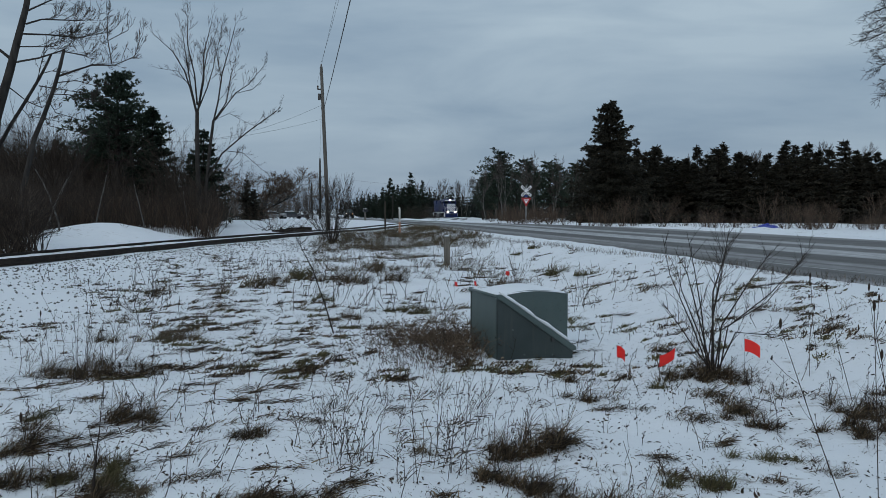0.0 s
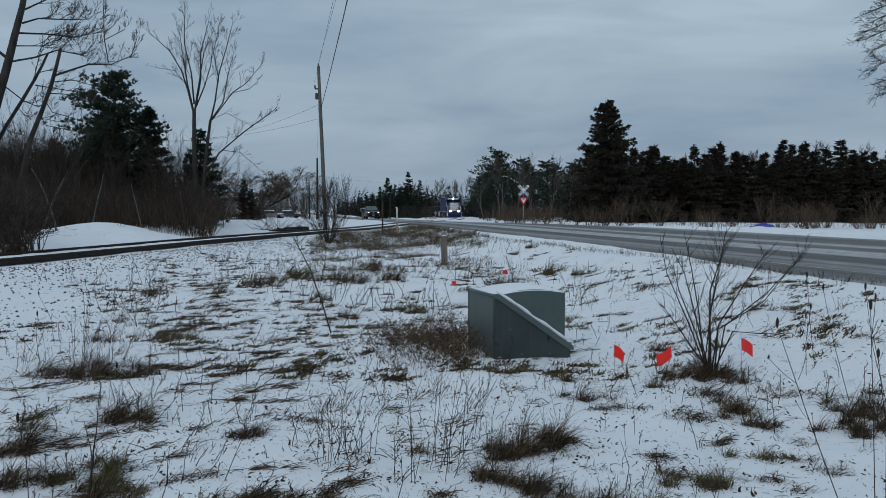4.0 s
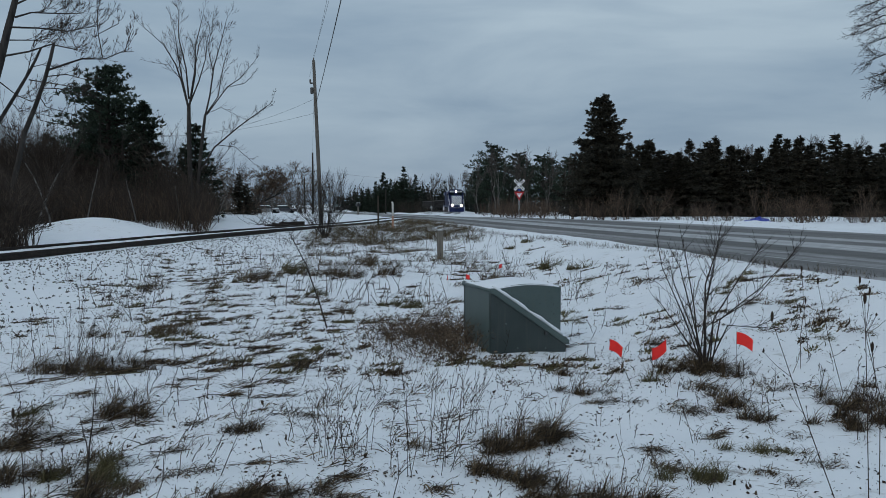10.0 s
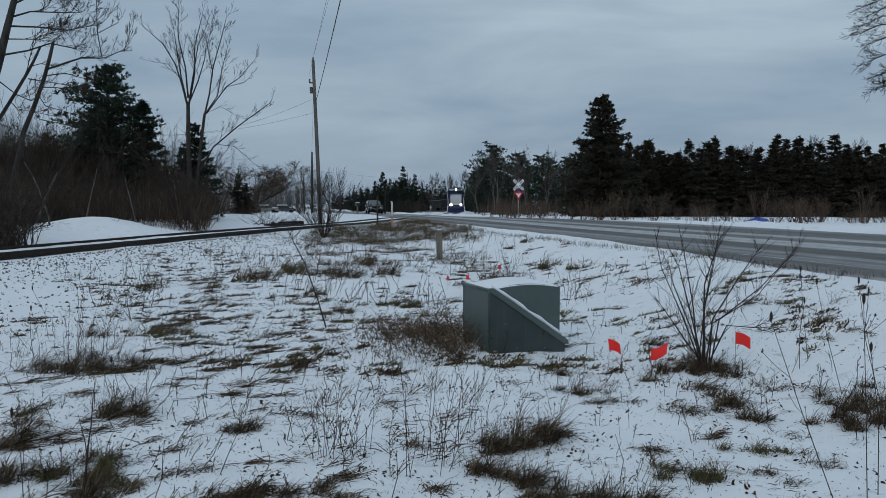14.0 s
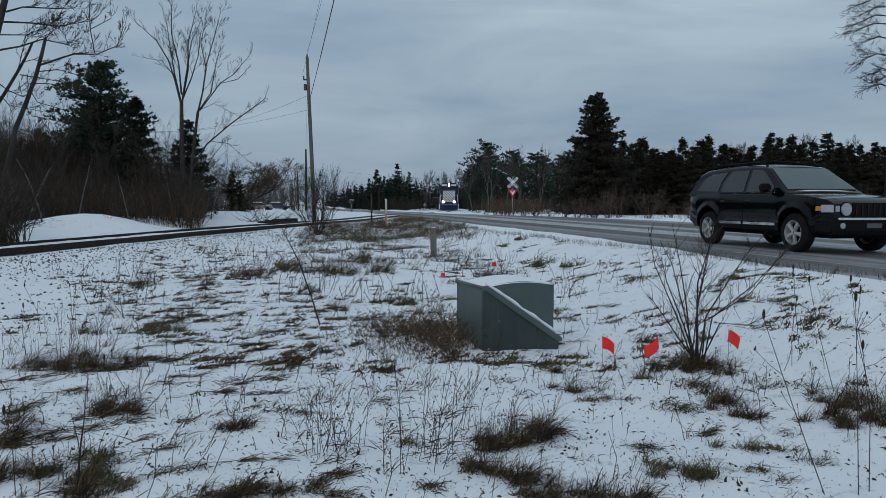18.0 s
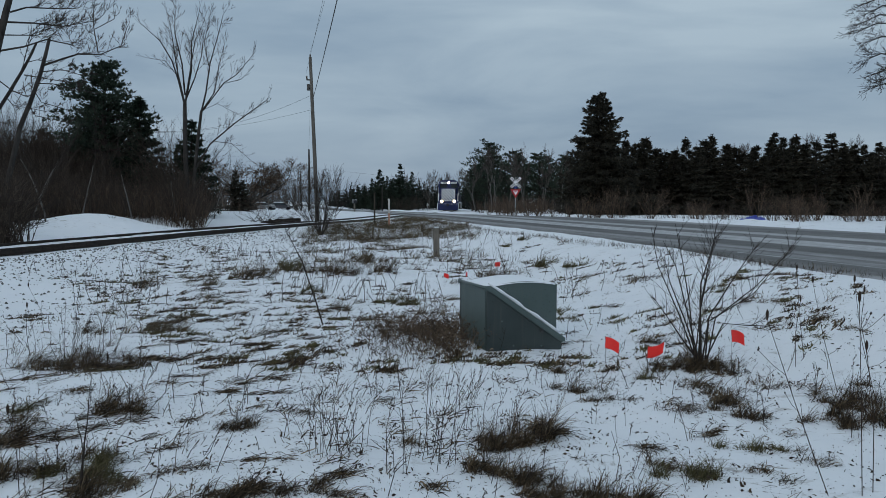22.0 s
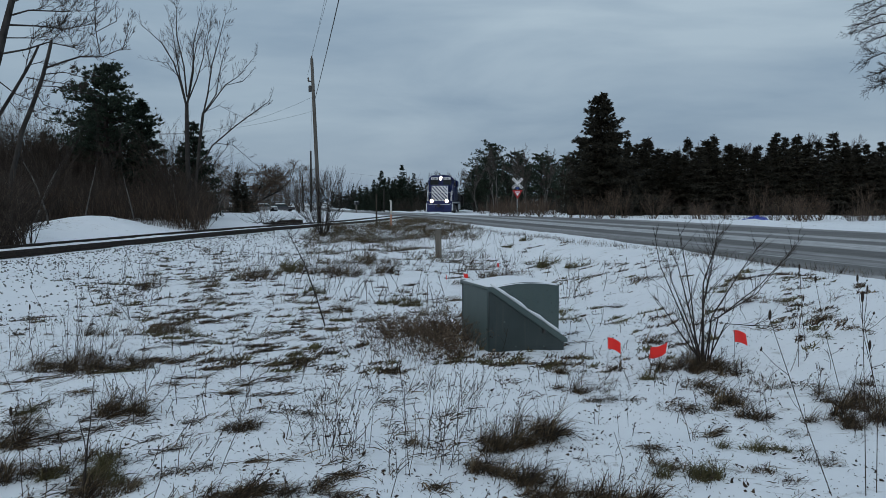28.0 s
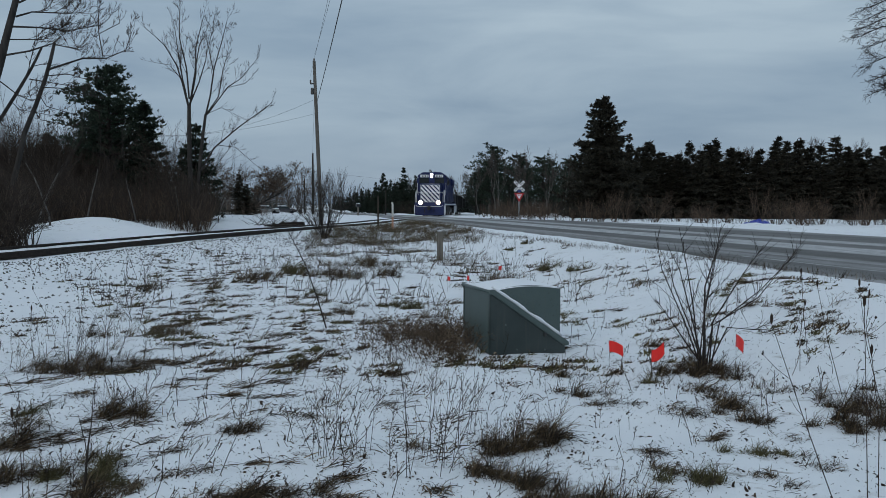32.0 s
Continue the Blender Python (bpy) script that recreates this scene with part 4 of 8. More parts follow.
def build_thickets():
    """Brown brush: many thin upright stems with side twigs."""
    rnd = random.Random(9)

    def brush(name, spots, hlo, hhi, n, mat, label):
        g = Geo()
        for _ in range(n):
            x, y = spots(rnd)
            z = float(ground_z(x, y)) - 0.03
            h = rnd.uniform(hlo, hhi)
            d = Vector((rnd.gauss(0, 0.34), rnd.gauss(0, 0.34), 1))
            p = Vector((x, y, z))
            q = p + d * h * 0.5
            e = q + (d + Vector((rnd.gauss(0, 0.25), rnd.gauss(0, 0.25), 0))) * h * 0.5
            r = rnd.uniform(0.004, 0.010) * (h ** 0.5)
            g.tube([p, q, e], [r, r * 0.8, 0.003], 3, cap=False)
            for _ in range(rnd.randint(3, 6)):
                u = rnd.uniform(0.25, 0.95)
                b = p.lerp(q, u * 2) if u < 0.5 else q.lerp(e, u * 2 - 1)
                w = Vector((rnd.gauss(0, 0.6), rnd.gauss(0, 0.6), 0.9)).normalized() * h * rnd.uniform(0.12, 0.34)
                m = b + w * 0.5 + Vector((0, 0, 0.03 * h))
                g.tube([b, m, b + w], [r * 0.5, r * 0.4, 0.002], 3, cap=False)
        tagged(part(name, g, mat), label, "brush", kind="stuff")

    def left(r):
        while True:
            y = 26 + 18 * r.random()
            x = -(0.30 + 0.355 * r.random()) * y - 0.8
            mound = ((x + 14.9) / 4.4) ** 2 + ((y - 31.5) / 4.0) ** 2
            if x - float(track_x(y)) < -3.4 and mound > 1.0 and (y > 33.5 or x < -0.60 * y):
                return x, y

    brush("brown_thicket", left, 0.7, 2.3, 2600, BRUSH_DARK, "dense dark leafless brush beside the railway")
    brush("pale_thicket", left, 0.5, 1.9, 2200, BRUSH, "pale brown leafless brush beside the railway")

    # rounded bushes run together into a wall of fine twigs
    def bushes_at(name, n, spot, hlo, hhi, seed, mat, label, stems=(5, 8)):
        rq = random.Random(seed)
        g = Geo()
        for _ in range(n):
            x, y = spot(rq)
            z = float(ground_z(x, y)) - 0.05
            h = rq.uniform(hlo, hhi)
            for _ in range(rq.randint(*stems)):
                a, lean = rq.uniform(0, 6.283), rq.uniform(0.05, 0.6)
                branching(g, Vector((x + 0.2 * math.cos(a), y + 0.2 * math.sin(a), z)), Vector((math.cos(a) * lean, math.sin(a) * lean, 1)), h * rq.uniform(0.42, 0.6),
                          0.012 + 0.004 * h, 3, rq, 0.55, 0.04, 3, 0.14, (2, 3), 0.62, 3, None, 0.0065)
        tagged(part(name, g, mat), label, "bushes", kind="stuff")

    def hedge(r):
        while True:
            x, y = left(r)
            if y > 34.5 or x < -0.58 * y:
                return x, y

    def deep(r):
        y = r.uniform(42, 52)
        return -(0.36 + 0.32 * r.random()) * y, y

    def by_trunks(r):
        y = r.uniform(18.5, 25)
        return -(0.575 + 0.16 * r.random()) * y, y

    bushes_at("trunk_foot_bushes", 26, by_trunks, 1.2, 2.7, 84, BRUSH_DARK, "dark leafless bushes round the leaning trunks")
    bushes_at("thicket_bushes", 46, hedge, 1.6, 3.2, 81, BRUSH_DARK, "rounded dark brown leafless bushes beside the railway")
    def hillside(r):
        y = r.uniform(46, 58)
        return -(0.47 + 0.22 * r.random()) * y, y

    bushes_at("hillside_bushes", 120, hillside, 4.0, 6.4, 83, BRUSH_DARK, "tall dark leafless bushes up the slope")
    bushes_at("tall_bushes", 60, deep, 3.0, 5.6, 82, BRUSH_DARK, "tall dark leafless bushes below the pines")

    def left_near(r):
        y = r.uniform(19, 27)
        return -0.60 * y - r.uniform(0.0, 5), y

    brush("near_thicket", left_near, 0.8, 2.4, 900, BRUSH_DARK, "brown leafless brush at the foot of leaning trees")

    FIELD_X, FIELD_Y = (3, 6, 8, 10.5, 13, 16, 28, 40, 62), (63, 52.3, 47.7, 43.0, 39.8, 39.5, 40.5, 46, 57)

    def row(r):
        x = r.uniform(3, 62)
        return x, float(np.interp(x, FIELD_X, FIELD_Y)) + r.uniform(1.0, 7.5)

    brush("field_brush", row, 0.3, 1.3, 1500, BRUSH_DARK, "pale brown brush along the foot of the cedars")
    bushes = Geo()
    rb = random.Random(19)
    x = 3.0
    while x < 62:
        x += rb.uniform(0.25, 0.8) if not 15.9 < x < 18.2 else 0.8
        if 16.0 < x < 18.0 or rb.random() < 0.16:
            continue
        y = float(np.interp(x, FIELD_X, FIELD_Y)) + rb.uniform(-0.6, 3.0)
        z = float(ground_z(x, y)) - 0.03
        tall = (rb.uniform(0.6, 1.5) + (rb.uniform(0.5, 1.2) if rb.random() < 0.3 else 0.0)) * (0.8 if x > 30 else 1.0)
        for _ in range(rb.randint(9, 20)):
            a = rb.uniform(0, 6.283)
            lean = rb.uniform(0.05, 0.75)
            branching(bushes, Vector((x + 0.15 * math.cos(a), y + 0.15 * math.sin(a), z)), Vector((math.cos(a) * lean, math.sin(a) * lean, 1)), tall * rb.uniform(0.4, 0.62),
                      rb.uniform(0.010, 0.020), 2, rb, 0.5, 0.06, 3, 0.12, (1, 3), 0.62, 3, None, 0.006)
    tagged(part("field_bushes", bushes, BRUSH), "leafless brown bushes fanning up along the road", "bushes", kind="stuff")

    def far_left(r):
        y = r.uniform(48, 72)
        return -(0.24 + 0.30 * r.random()) * y, y

    brush("far_brush", far_left, 0.4, 1.5, 900, BRUSH, "low brown brush around the far gardens")

    def mid(r):
        y = r.uniform(64, 130)
        return float(track_x(y)) + r.uniform(6.5, 13), y

    def far_row(r):
        y = r.uniform(112, 160)
        return max(-0.2128 * y + 16.5, float(track_x(y)) - 16) + r.uniform(0, 6.5), y

    brush("roadside_brush", far_row, 0.8, 2.6, 900, BRUSH_DARK, "dark brush at the foot of the far spruces")
    brush("track_brush", mid, 0.5, 2.0, 1500, BRUSH, "brown brush along the far railway")


def build_far_woods():
    rnd = random.Random(13)
    g, bare = Geo(), Geo()

    def fir(x, y, h):
        """A far spruce: drooping boughs round a stem, ragged and uneven."""
        z = float(ground_z(x, y)) - 0.3
        w = h * rnd.uniform(0.13, 0.24)
        g.tube([(x, y, z), (x, y, z + h)], [0.10, 0.02], 3, cap=False)
        tiers = rnd.randint(8, 11)
        for k in range(tiers):
            u = (k + rnd.random()) / tiers
            for _ in range(6):
                a = rnd.uniform(0, 6.283)
                L = w * (1 - u) ** 0.8 * rnd.uniform(0.45, 1.35) + 0.12
                b = Vector((x, y, z + h * (0.05 + 0.93 * u)))
                e = b + Vector((math.cos(a) * L, math.sin(a) * L, L * rnd.uniform(-0.5, 0.15)))
                side = Vector((-math.sin(a), math.cos(a), rnd.uniform(-0.6, 0.6))) * (0.10 + 0.26 * L)
                m = b.lerp(e, 0.6) + Vector((0, 0, 0.05 * h))
                g.add([b + Vector((0, 0, 0.03 * h)), m + side, e, m - side], [(0, 1, 2, 3)])

    def clear(x, y):
        s = RN[0] * x + RN[1] * y
        if y < 208 and -0.040 * y < x < 0.040 * y:
            return True
        return (4 < s < 19 and y < 570) or (y < 246 and abs(x - float(track_x(y))) < 4.5)

    for i in range(70):
        y = rnd.uniform(60, 76)
        fir(-(0.44 + 0.24 * rnd.random()) * y, y, rnd.uniform(4.5, 7.2))
    for i in range(420):
        y = rnd.uniform(158, 270)
        x = -0.2128 * y + 25 + rnd.random() * (30 + 0.42 * y)
        if not clear(x, y):
            fir(x, y, rnd.uniform(3.8, 8.0))
    for i in range(420):
        y = rnd.uniform(170, 330)
        x = -0.2128 * y - 3 - rnd.random() * 0.55 * y
        if not clear(x, y) and not (y < 150 and x > -45):
            fir(x, y, rnd.uniform(2.5, 6.0))
    for i in range(230):
        y = rnd.uniform(215, 330)
        x = -0.2128 * y + 20 + rnd.random() * 34
        if not clear(x, y):
            fir(x, y, rnd.uniform(4.0, 7.5))
    for i in range(110):
        y = rnd.uniform(212, 250)
        x = rnd.uniform(-34, 22)
        if abs(x - float(track_x(min(y, 244)))) > 3.0 and not 4 < RN[0] * x + RN[1] * y < 19:
            fir(x, y, rnd.uniform(6.0, 9.6))
    for i in range(500):
        a = radians(rnd.uniform(-45, 45))
        r = rnd.uniform(330, 720)
        x, y = r * math.sin(a), r * math.cos(a)
        if not clear(x, y):
            fir(x, y, rnd.uniform(5, 10))
    for i in range(700):
        y = rnd.uniform(140, 230)
        x = -0.2128 * y - 60 + rnd.random() * 130
        if clear(x, y):
            continue
        p = Vector((x, y, float(ground_z(x, y)) - 0.2))
        branching(bare, p, Vector((rnd.gauss(0, 0.06), 0, 1)), rnd.uniform(2.6, 4.2), 0.08, 2, rnd, 0.5, 0.1, 3, 0.08, (2, 3), 0.7, 3, None, 0.022)
    tagged(part("far_woods", g, NEEDLE_FAR), "dark wooded skyline far behind the fields", "woods", kind="stuff")
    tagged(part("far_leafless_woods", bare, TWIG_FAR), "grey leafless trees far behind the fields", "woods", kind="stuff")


build_conifers()
build_bare_trees()
build_thickets()
build_far_woods()


# ---- dead grass and weeds of the foreground ----
def tuft_mesh(seed, w, h, n, mat, wide=1.0):
    """A ragged clump of dry grass: bent and broken blades in several small crowns over a matted foot."""
    rnd = random.Random(seed)
    g = Geo()
    crowns = []
    for _ in range(max(5, int(w / 0.035))):
        k = rnd.uniform(0.35, 1.15)
        crowns.append((rnd.gauss(0, 0.34) * w, rnd.gauss(0, 0.30) * w, k, rnd.uniform(-0.8, 1.4), rnd.uniform(0.15, 0.7)))
    for _ in range(int(n * 0.62)):
        cx, cy, k, way, lay = rnd.choice(crowns)
        a = way + rnd.gauss(0, 0.8)
        out = lay * rnd.uniform(0.1, 1.5)
        d = Vector((math.cos(a) * out + 0.06, math.sin(a) * out, 1.0))
        bend = (math.cos(a) * 0.8 + rnd.gauss(0.1, 1.5), math.sin(a) * 0.8 + rnd.gauss(0, 1.5), -3.2 * rnd.random() ** 1.2)
        g.blade((cx + rnd.gauss(0, 0.025), cy + rnd.gauss(0, 0.025), -0.02), d, h * k * rnd.uniform(0.3, 1.5), rnd.uniform(0.0025, 0.0055) * wide, bend, 5)
    for _ in range(int(n * 0.48)):
        cx, cy, k, way, lay = rnd.choice(crowns)
        b = way + rnd.gauss(0, 1.2)
        g.blade((cx + rnd.gauss(0, 0.04), cy + rnd.gauss(0, 0.035), -0.012), (math.cos(b), math.sin(b), rnd.uniform(0.1, 1.1)), rnd.uniform(0.02, 0.05 + 0.16 * h), rnd.uniform(0.0035, 0.0075) * wide,
                (rnd.gauss(0, 1.2), rnd.gauss(0, 1.2), -0.9), 3)
    return g.mesh("grass", mat, False)


def drift_mesh(seed, w, h, n, mat, wide=1.0):
    """Long grass combed flat by the wind into a thin dark streak."""
    rnd = random.Random(seed)
    g = Geo()
    way = 0.55 + rnd.gauss(0, 0.18)
    run, across = Vector((math.cos(way), math.sin(way), 0)), Vector((-math.sin(way), math.cos(way), 0))
    knots = [(rnd.uniform(-0.55, 0.45) * w, rnd.gauss(0, 0.35) * h) for _ in range(max(3, int(w / 0.07)))]
    for _ in range(n):
        u, v = rnd.choice(knots)
        p = run * (u + rnd.gauss(0, 0.03)) + across * (v + rnd.gauss(0, 0.02))
        p.z = -0.010
        a = rnd.gauss(0, 0.42) + (math.pi if rnd.random() < 0.15 else 0)
        d = run * math.cos(a) + across * math.sin(a) + Vector((0, 0, rnd.uniform(0.02, 0.55)))
        bend = run * 0.4 + across * rnd.gauss(0, 0.7) + Vector((0, 0, -rnd.uniform(0.3, 1.3)))
        g.blade(p, d, rnd.uniform(0.05, 0.10 + 0.30 * min(0.5, w)), rnd.uniform(0.0028, 0.006) * wide, bend, 4)
    return g.mesh("grass", mat, False)


def curl_mesh(seed, w, h, n, mat, wide=1.0):
    """Loose blades that arch up and curl over."""
    rnd = random.Random(seed)
    g = Geo()
    for _ in range(n):
        a = 0.4 + rnd.gauss(0, 1.2)
        p = (rnd.gauss(0, 0.30) * w, rnd.gauss(0, 0.20) * w, -0.012)
        d = Vector((0.7 * math.cos(a), 0.7 * math.sin(a), rnd.uniform(0.4, 1.4)))
        g.blade(p, d, h * rnd.uniform(0.5, 1.5), rnd.uniform(0.003, 0.006) * wide, (math.cos(a) * 1.2, math.sin(a) * 1.2, -rnd.uniform(1.5, 3.6)), 6)
    return g.mesh("grass", mat, False)


def seed_head(g, c, k, tall=1.5):
    g.add([c + Vector(v) * k for v in ((1, 0, 0), (0, 1, 0), (-1, 0, 0), (0, -1, 0), (0, 0, tall), (0, 0, -tall * 0.7))],
          [(0, 1, 4), (1, 2, 4), (2, 3, 4), (3, 0, 4), (1, 0, 5), (2, 1, 5), (3, 2, 5), (0, 3, 5)])


def weed_mesh(seed, w, h, stems):
    """Dead flower stalks with forked tops and many small seed heads."""
    rnd = random.Random(seed)
    g = Geo()
    for _ in range(stems):
        p = Vector((rnd.gauss(0, 0.30) * w, rnd.gauss(0, 0.30) * w, -0.03))
        d = Vector((rnd.gauss(0.06, 0.17), rnd.gauss(0, 0.16), 1)).normalized()
        L = h * rnd.uniform(0.5, 1.05)
        q = p + d * L * 0.55
        e = q + (d + Vector((rnd.gauss(0, 0.18), rnd.gauss(0, 0.18), 0))).normalized() * L * 0.45
        r = 0.0013 + 0.0016 * min(1.0, h)
        g.tube([p, q, e], [r, r * 0.8, r * 0.5], 3, cap=False)
        for k in range(rnd.randint(4, 8)):
            u = rnd.uniform(0.30, 1.0)
            b = p.lerp(q, u / 0.55) if u < 0.55 else q.lerp(e, (u - 0.55) / 0.45)
            c = b + (d + Vector((rnd.gauss(0, 0.6), rnd.gauss(0, 0.6), 0.1))).normalized() * L * rnd.uniform(0.06, 0.20)
            g.tube([b, c], [r * 0.5, r * 0.4], 3, cap=False)
            seed_head(g, c, rnd.uniform(0.0026, 0.0056))
    return g.mesh("stem", WEED, False)


def teasel_mesh(seed, lean, h):
    """One tall stalk with a few side shoots and a dark oval head."""
    rnd = random.Random(seed)
    g = Geo()
    tip = Vector((lean, rnd.gauss(0, 0.05), h))
    mid = tip * 0.5 + Vector((rnd.gauss(0, 0.02), 0, 0.02 * h))
    g.tube([Vector((0, 0, -0.03)), mid, tip], [0.0027, 0.0022, 0.0015], 5, cap=False)
    g.tube([tip - Vector((0, 0, 0.006)), tip + Vector((0, 0, 0.012)), tip + Vector((0, 0, 0.034)), tip + Vector((0, 0, 0.05))], [0.003, 0.008, 0.0075, 0.002], 7)
    for _ in range(rnd.randint(2, 5)):
        b = mid.lerp(tip, rnd.uniform(-0.4, 0.85))
        c = b + Vector((rnd.gauss(0, 0.07), rnd.gauss(0, 0.07), rnd.uniform(0.05, 0.14)))
        g.tube([b, b.lerp(c, 0.5) + Vector((0, 0, -0.01)), c], [0.0018, 0.0015, 0.0012], 3, cap=False)
        seed_head(g, c, rnd.uniform(0.004, 0.008))
    return g.mesh("stem", WEED, False)


def shrub(x, y, h, seed, n, label, wide=0.42, r=0.011, depth=3, mat=None, thin=0.0026):
    rnd = random.Random(seed)
    t = thing("shrub", label, "shrub", on_ground(x, y, 0.02), "leafless shrubs")
    for k in range(n):
        a = 6.283 * (k + rnd.random() * 0.6) / n
        lean = wide * rnd.uniform(0.25, 1.15)
        g = Geo()
        branching(g, Vector((0.05 * math.cos(a), 0.05 * math.sin(a), -0.02)), Vector((math.cos(a) * lean, 0.6 * math.sin(a) * lean, 1)), h * rnd.uniform(0.42, 0.60),
                  r * rnd.uniform(0.7, 1.2), depth, rnd, 0.45, 0.07, 4, 0.09, (1, 3), 0.66, 5, None, thin)
        part("stem", g, mat or TWIG, t, even=True)
    return t


def build_foreground():
    rnd = random.Random(77)
    # clumps that stand out singly: place, radius, height, blades, sort, label
    sorts = {"b": (STRAW_DARK, "dark brown clump of bent dead grass in the snow"), "s": (STRAW, "straw-coloured clump of dry grass in the snow"),
             "g": (STRAW_GREEN, "olive tuft of flattened grass in the snow")}
    serial = [300]
    sorts["d"] = (STRAW_DARK, "dark streak of dead grass combed flat on snow")
    sorts["c"] = (STRAW_DARK, "loose curled blades of dead grass in snow")

    def plants(kind, *rows):
        """Plants that stand out singly: place, width and height in metres."""
        for x, y, w, h in rows:
            serial[0] += 1
            area = (w * h) / (y / 1279) ** 2
            wide = max(1.0, y / 7.5)
            if kind in "wt":
                t = thing("weed", "tall dead weed stalk with a dark seed head" if kind == "t" else "thin dead weed stalks with seed heads in snow", "weed", on_ground(x, y), "dead weeds")
                me = teasel_mesh(serial[0], w, h) if kind == "t" else weed_mesh(serial[0], w * 1.5, h, int(min(7, 2 + area / 1400)))
                part("stem", me, None, t)["kind"] = "stuff"
                continue
            mat, label = sorts[kind]
            t = thing("grass_tuft", label, "grass", on_ground(x, y), "clumps of dead grass")
            if kind == "d":
                me = drift_mesh(serial[0], w, h, int(min(360, 26 + area / 11)), mat, wide)
            elif kind == "c":
                me = curl_mesh(serial[0], w, h, int(min(160, 14 + area / 22)), mat, wide)
            else:
                lush = 1.7 if kind == "g" else 1.0
                me = tuft_mesh(serial[0], w, h, int(min(2000, 70 + area / 5.2) * lush), mat, wide * (1.25 if kind == "g" and y > 10 else 1.0))
            part("grass", me, None, t)["kind"] = "stuff"

    plants("b",
           (-3.51, 6.81, 1.064, 0.33), (-2.27, 5.05, 0.276, 0.237), (-2.71, 4.47, 0.244, 0.244), (-2.47, 4.62, 0.216, 0.144), (-2.14, 4.12, 0.322, 0.135),
           (-2.43, 4.0, 0.234, 0.156), (-1.88, 3.73, 0.204, 0.175), (-4.26, 8.82, 0.29, 0.179), (-5.45, 13.15, 0.514, 0.308), (-2.78, 5.55, 0.217, 0.069),
           (-1.34, 4.72, 0.203, 0.166), (-1.03, 3.56, 0.222, 0.167), (-0.47, 6.47, 0.162, 0.177), (0.41, 4.39, 0.377, 0.213), (0.65, 4.6, 0.323, 0.259),
           (0.25, 3.96, 0.186, 0.186), (0.46, 3.86, 0.302, 0.187), (0.54, 3.58, 0.196, 0.14), (1.14, 5.78, 0.28, 0.172), (1.37, 5.49, 0.301, 0.112),
           (1.02, 6.36, 0.129, 0.159), (1.21, 5.46, 0.145, 0.094), (0.78, 3.61, 0.268, 0.135), (0.98, 3.6, 0.239, 0.141))
    plants("b",
           (2.17, 5.38, 0.261, 0.261), (2.09, 5.76, 0.27, 0.189), (2.2, 5.14, 0.209, 0.169), (2.21, 4.33, 0.21, 0.088), (1.85, 4.0, 0.131, 0.062),
           (3.08, 5.26, 0.461, 0.255), (3.04, 4.91, 0.245, 0.245), (3.35, 5.58, 0.183, 0.096), (2.78, 4.86, 0.273, 0.159), (2.26, 6.44, 0.479, 0.232),
           (2.5, 6.4, 0.3, 0.15), (2.38, 7.58, 0.391, 0.178), (-1.92, 15.11, 0.85, 0.472), (-1.13, 15.56, 0.608, 0.414), (-4.03, 15.01, 0.727, 0.422),
           (-2.9, 15.28, 0.525, 0.263), (-0.77, 3.69, 0.231, 0.133))
    plants("s",
           (-3.4, 8.68, 0.556, 0.285), (-4.74, 10.34, 0.259, 0.129), (-2.48, 15.61, 0.39, 0.366), (-0.1, 10.35, 0.291, 0.291), (-0.17, 4.46, 0.118, 0.118),
           (2.73, 5.86, 0.238, 0.119), (1.29, 4.06, 0.133, 0.133), (-3.76, 15.32, 0.743, 0.383), (-3.45, 11.47, 0.807, 0.143), (3.94, 8.1, 0.57, 0.101),
           (3.95, 7.18, 0.292, 0.09), (3.98, 6.61, 0.32, 0.083), (3.83, 7.51, 0.246, 0.076), (1.21, 15.0, 0.703, 0.469), (-1.86, 17.89, 0.839, 0.475),
           (-1.7, 3.79, 0.237, 0.118), (-4.23, 13.06, 0.429, 0.306), (-1.44, 10.94, 0.274, 0.308))
    plants("g",
           (-1.91, 3.98, 0.286, 0.174), (2.25, 15.71, 0.442, 0.319), (2.77, 14.53, 0.522, 0.227), (1.67, 9.29, 0.232, 0.145), (-0.84, 11.62, 0.382, 0.218),
           (-0.51, 11.28, 0.317, 0.247), (-3.48, 16.31, 0.663, 0.459), (3.65, 9.23, 0.375, 0.144), (2.02, 4.46, 0.216, 0.112), (1.36, 3.94, 0.221, 0.129),
           (-2.25, 12.62, 0.316, 0.237), (1.96, 20.45, 0.352, 0.16), (2.52, 21.13, 0.429, 0.198), (3.6, 6.69, 0.136, 0.084), (1.86, 6.14, 0.221, 0.125),
           (1.71, 9.96, 0.327, 0.117), (-2.92, 5.1, 0.199, 0.104))
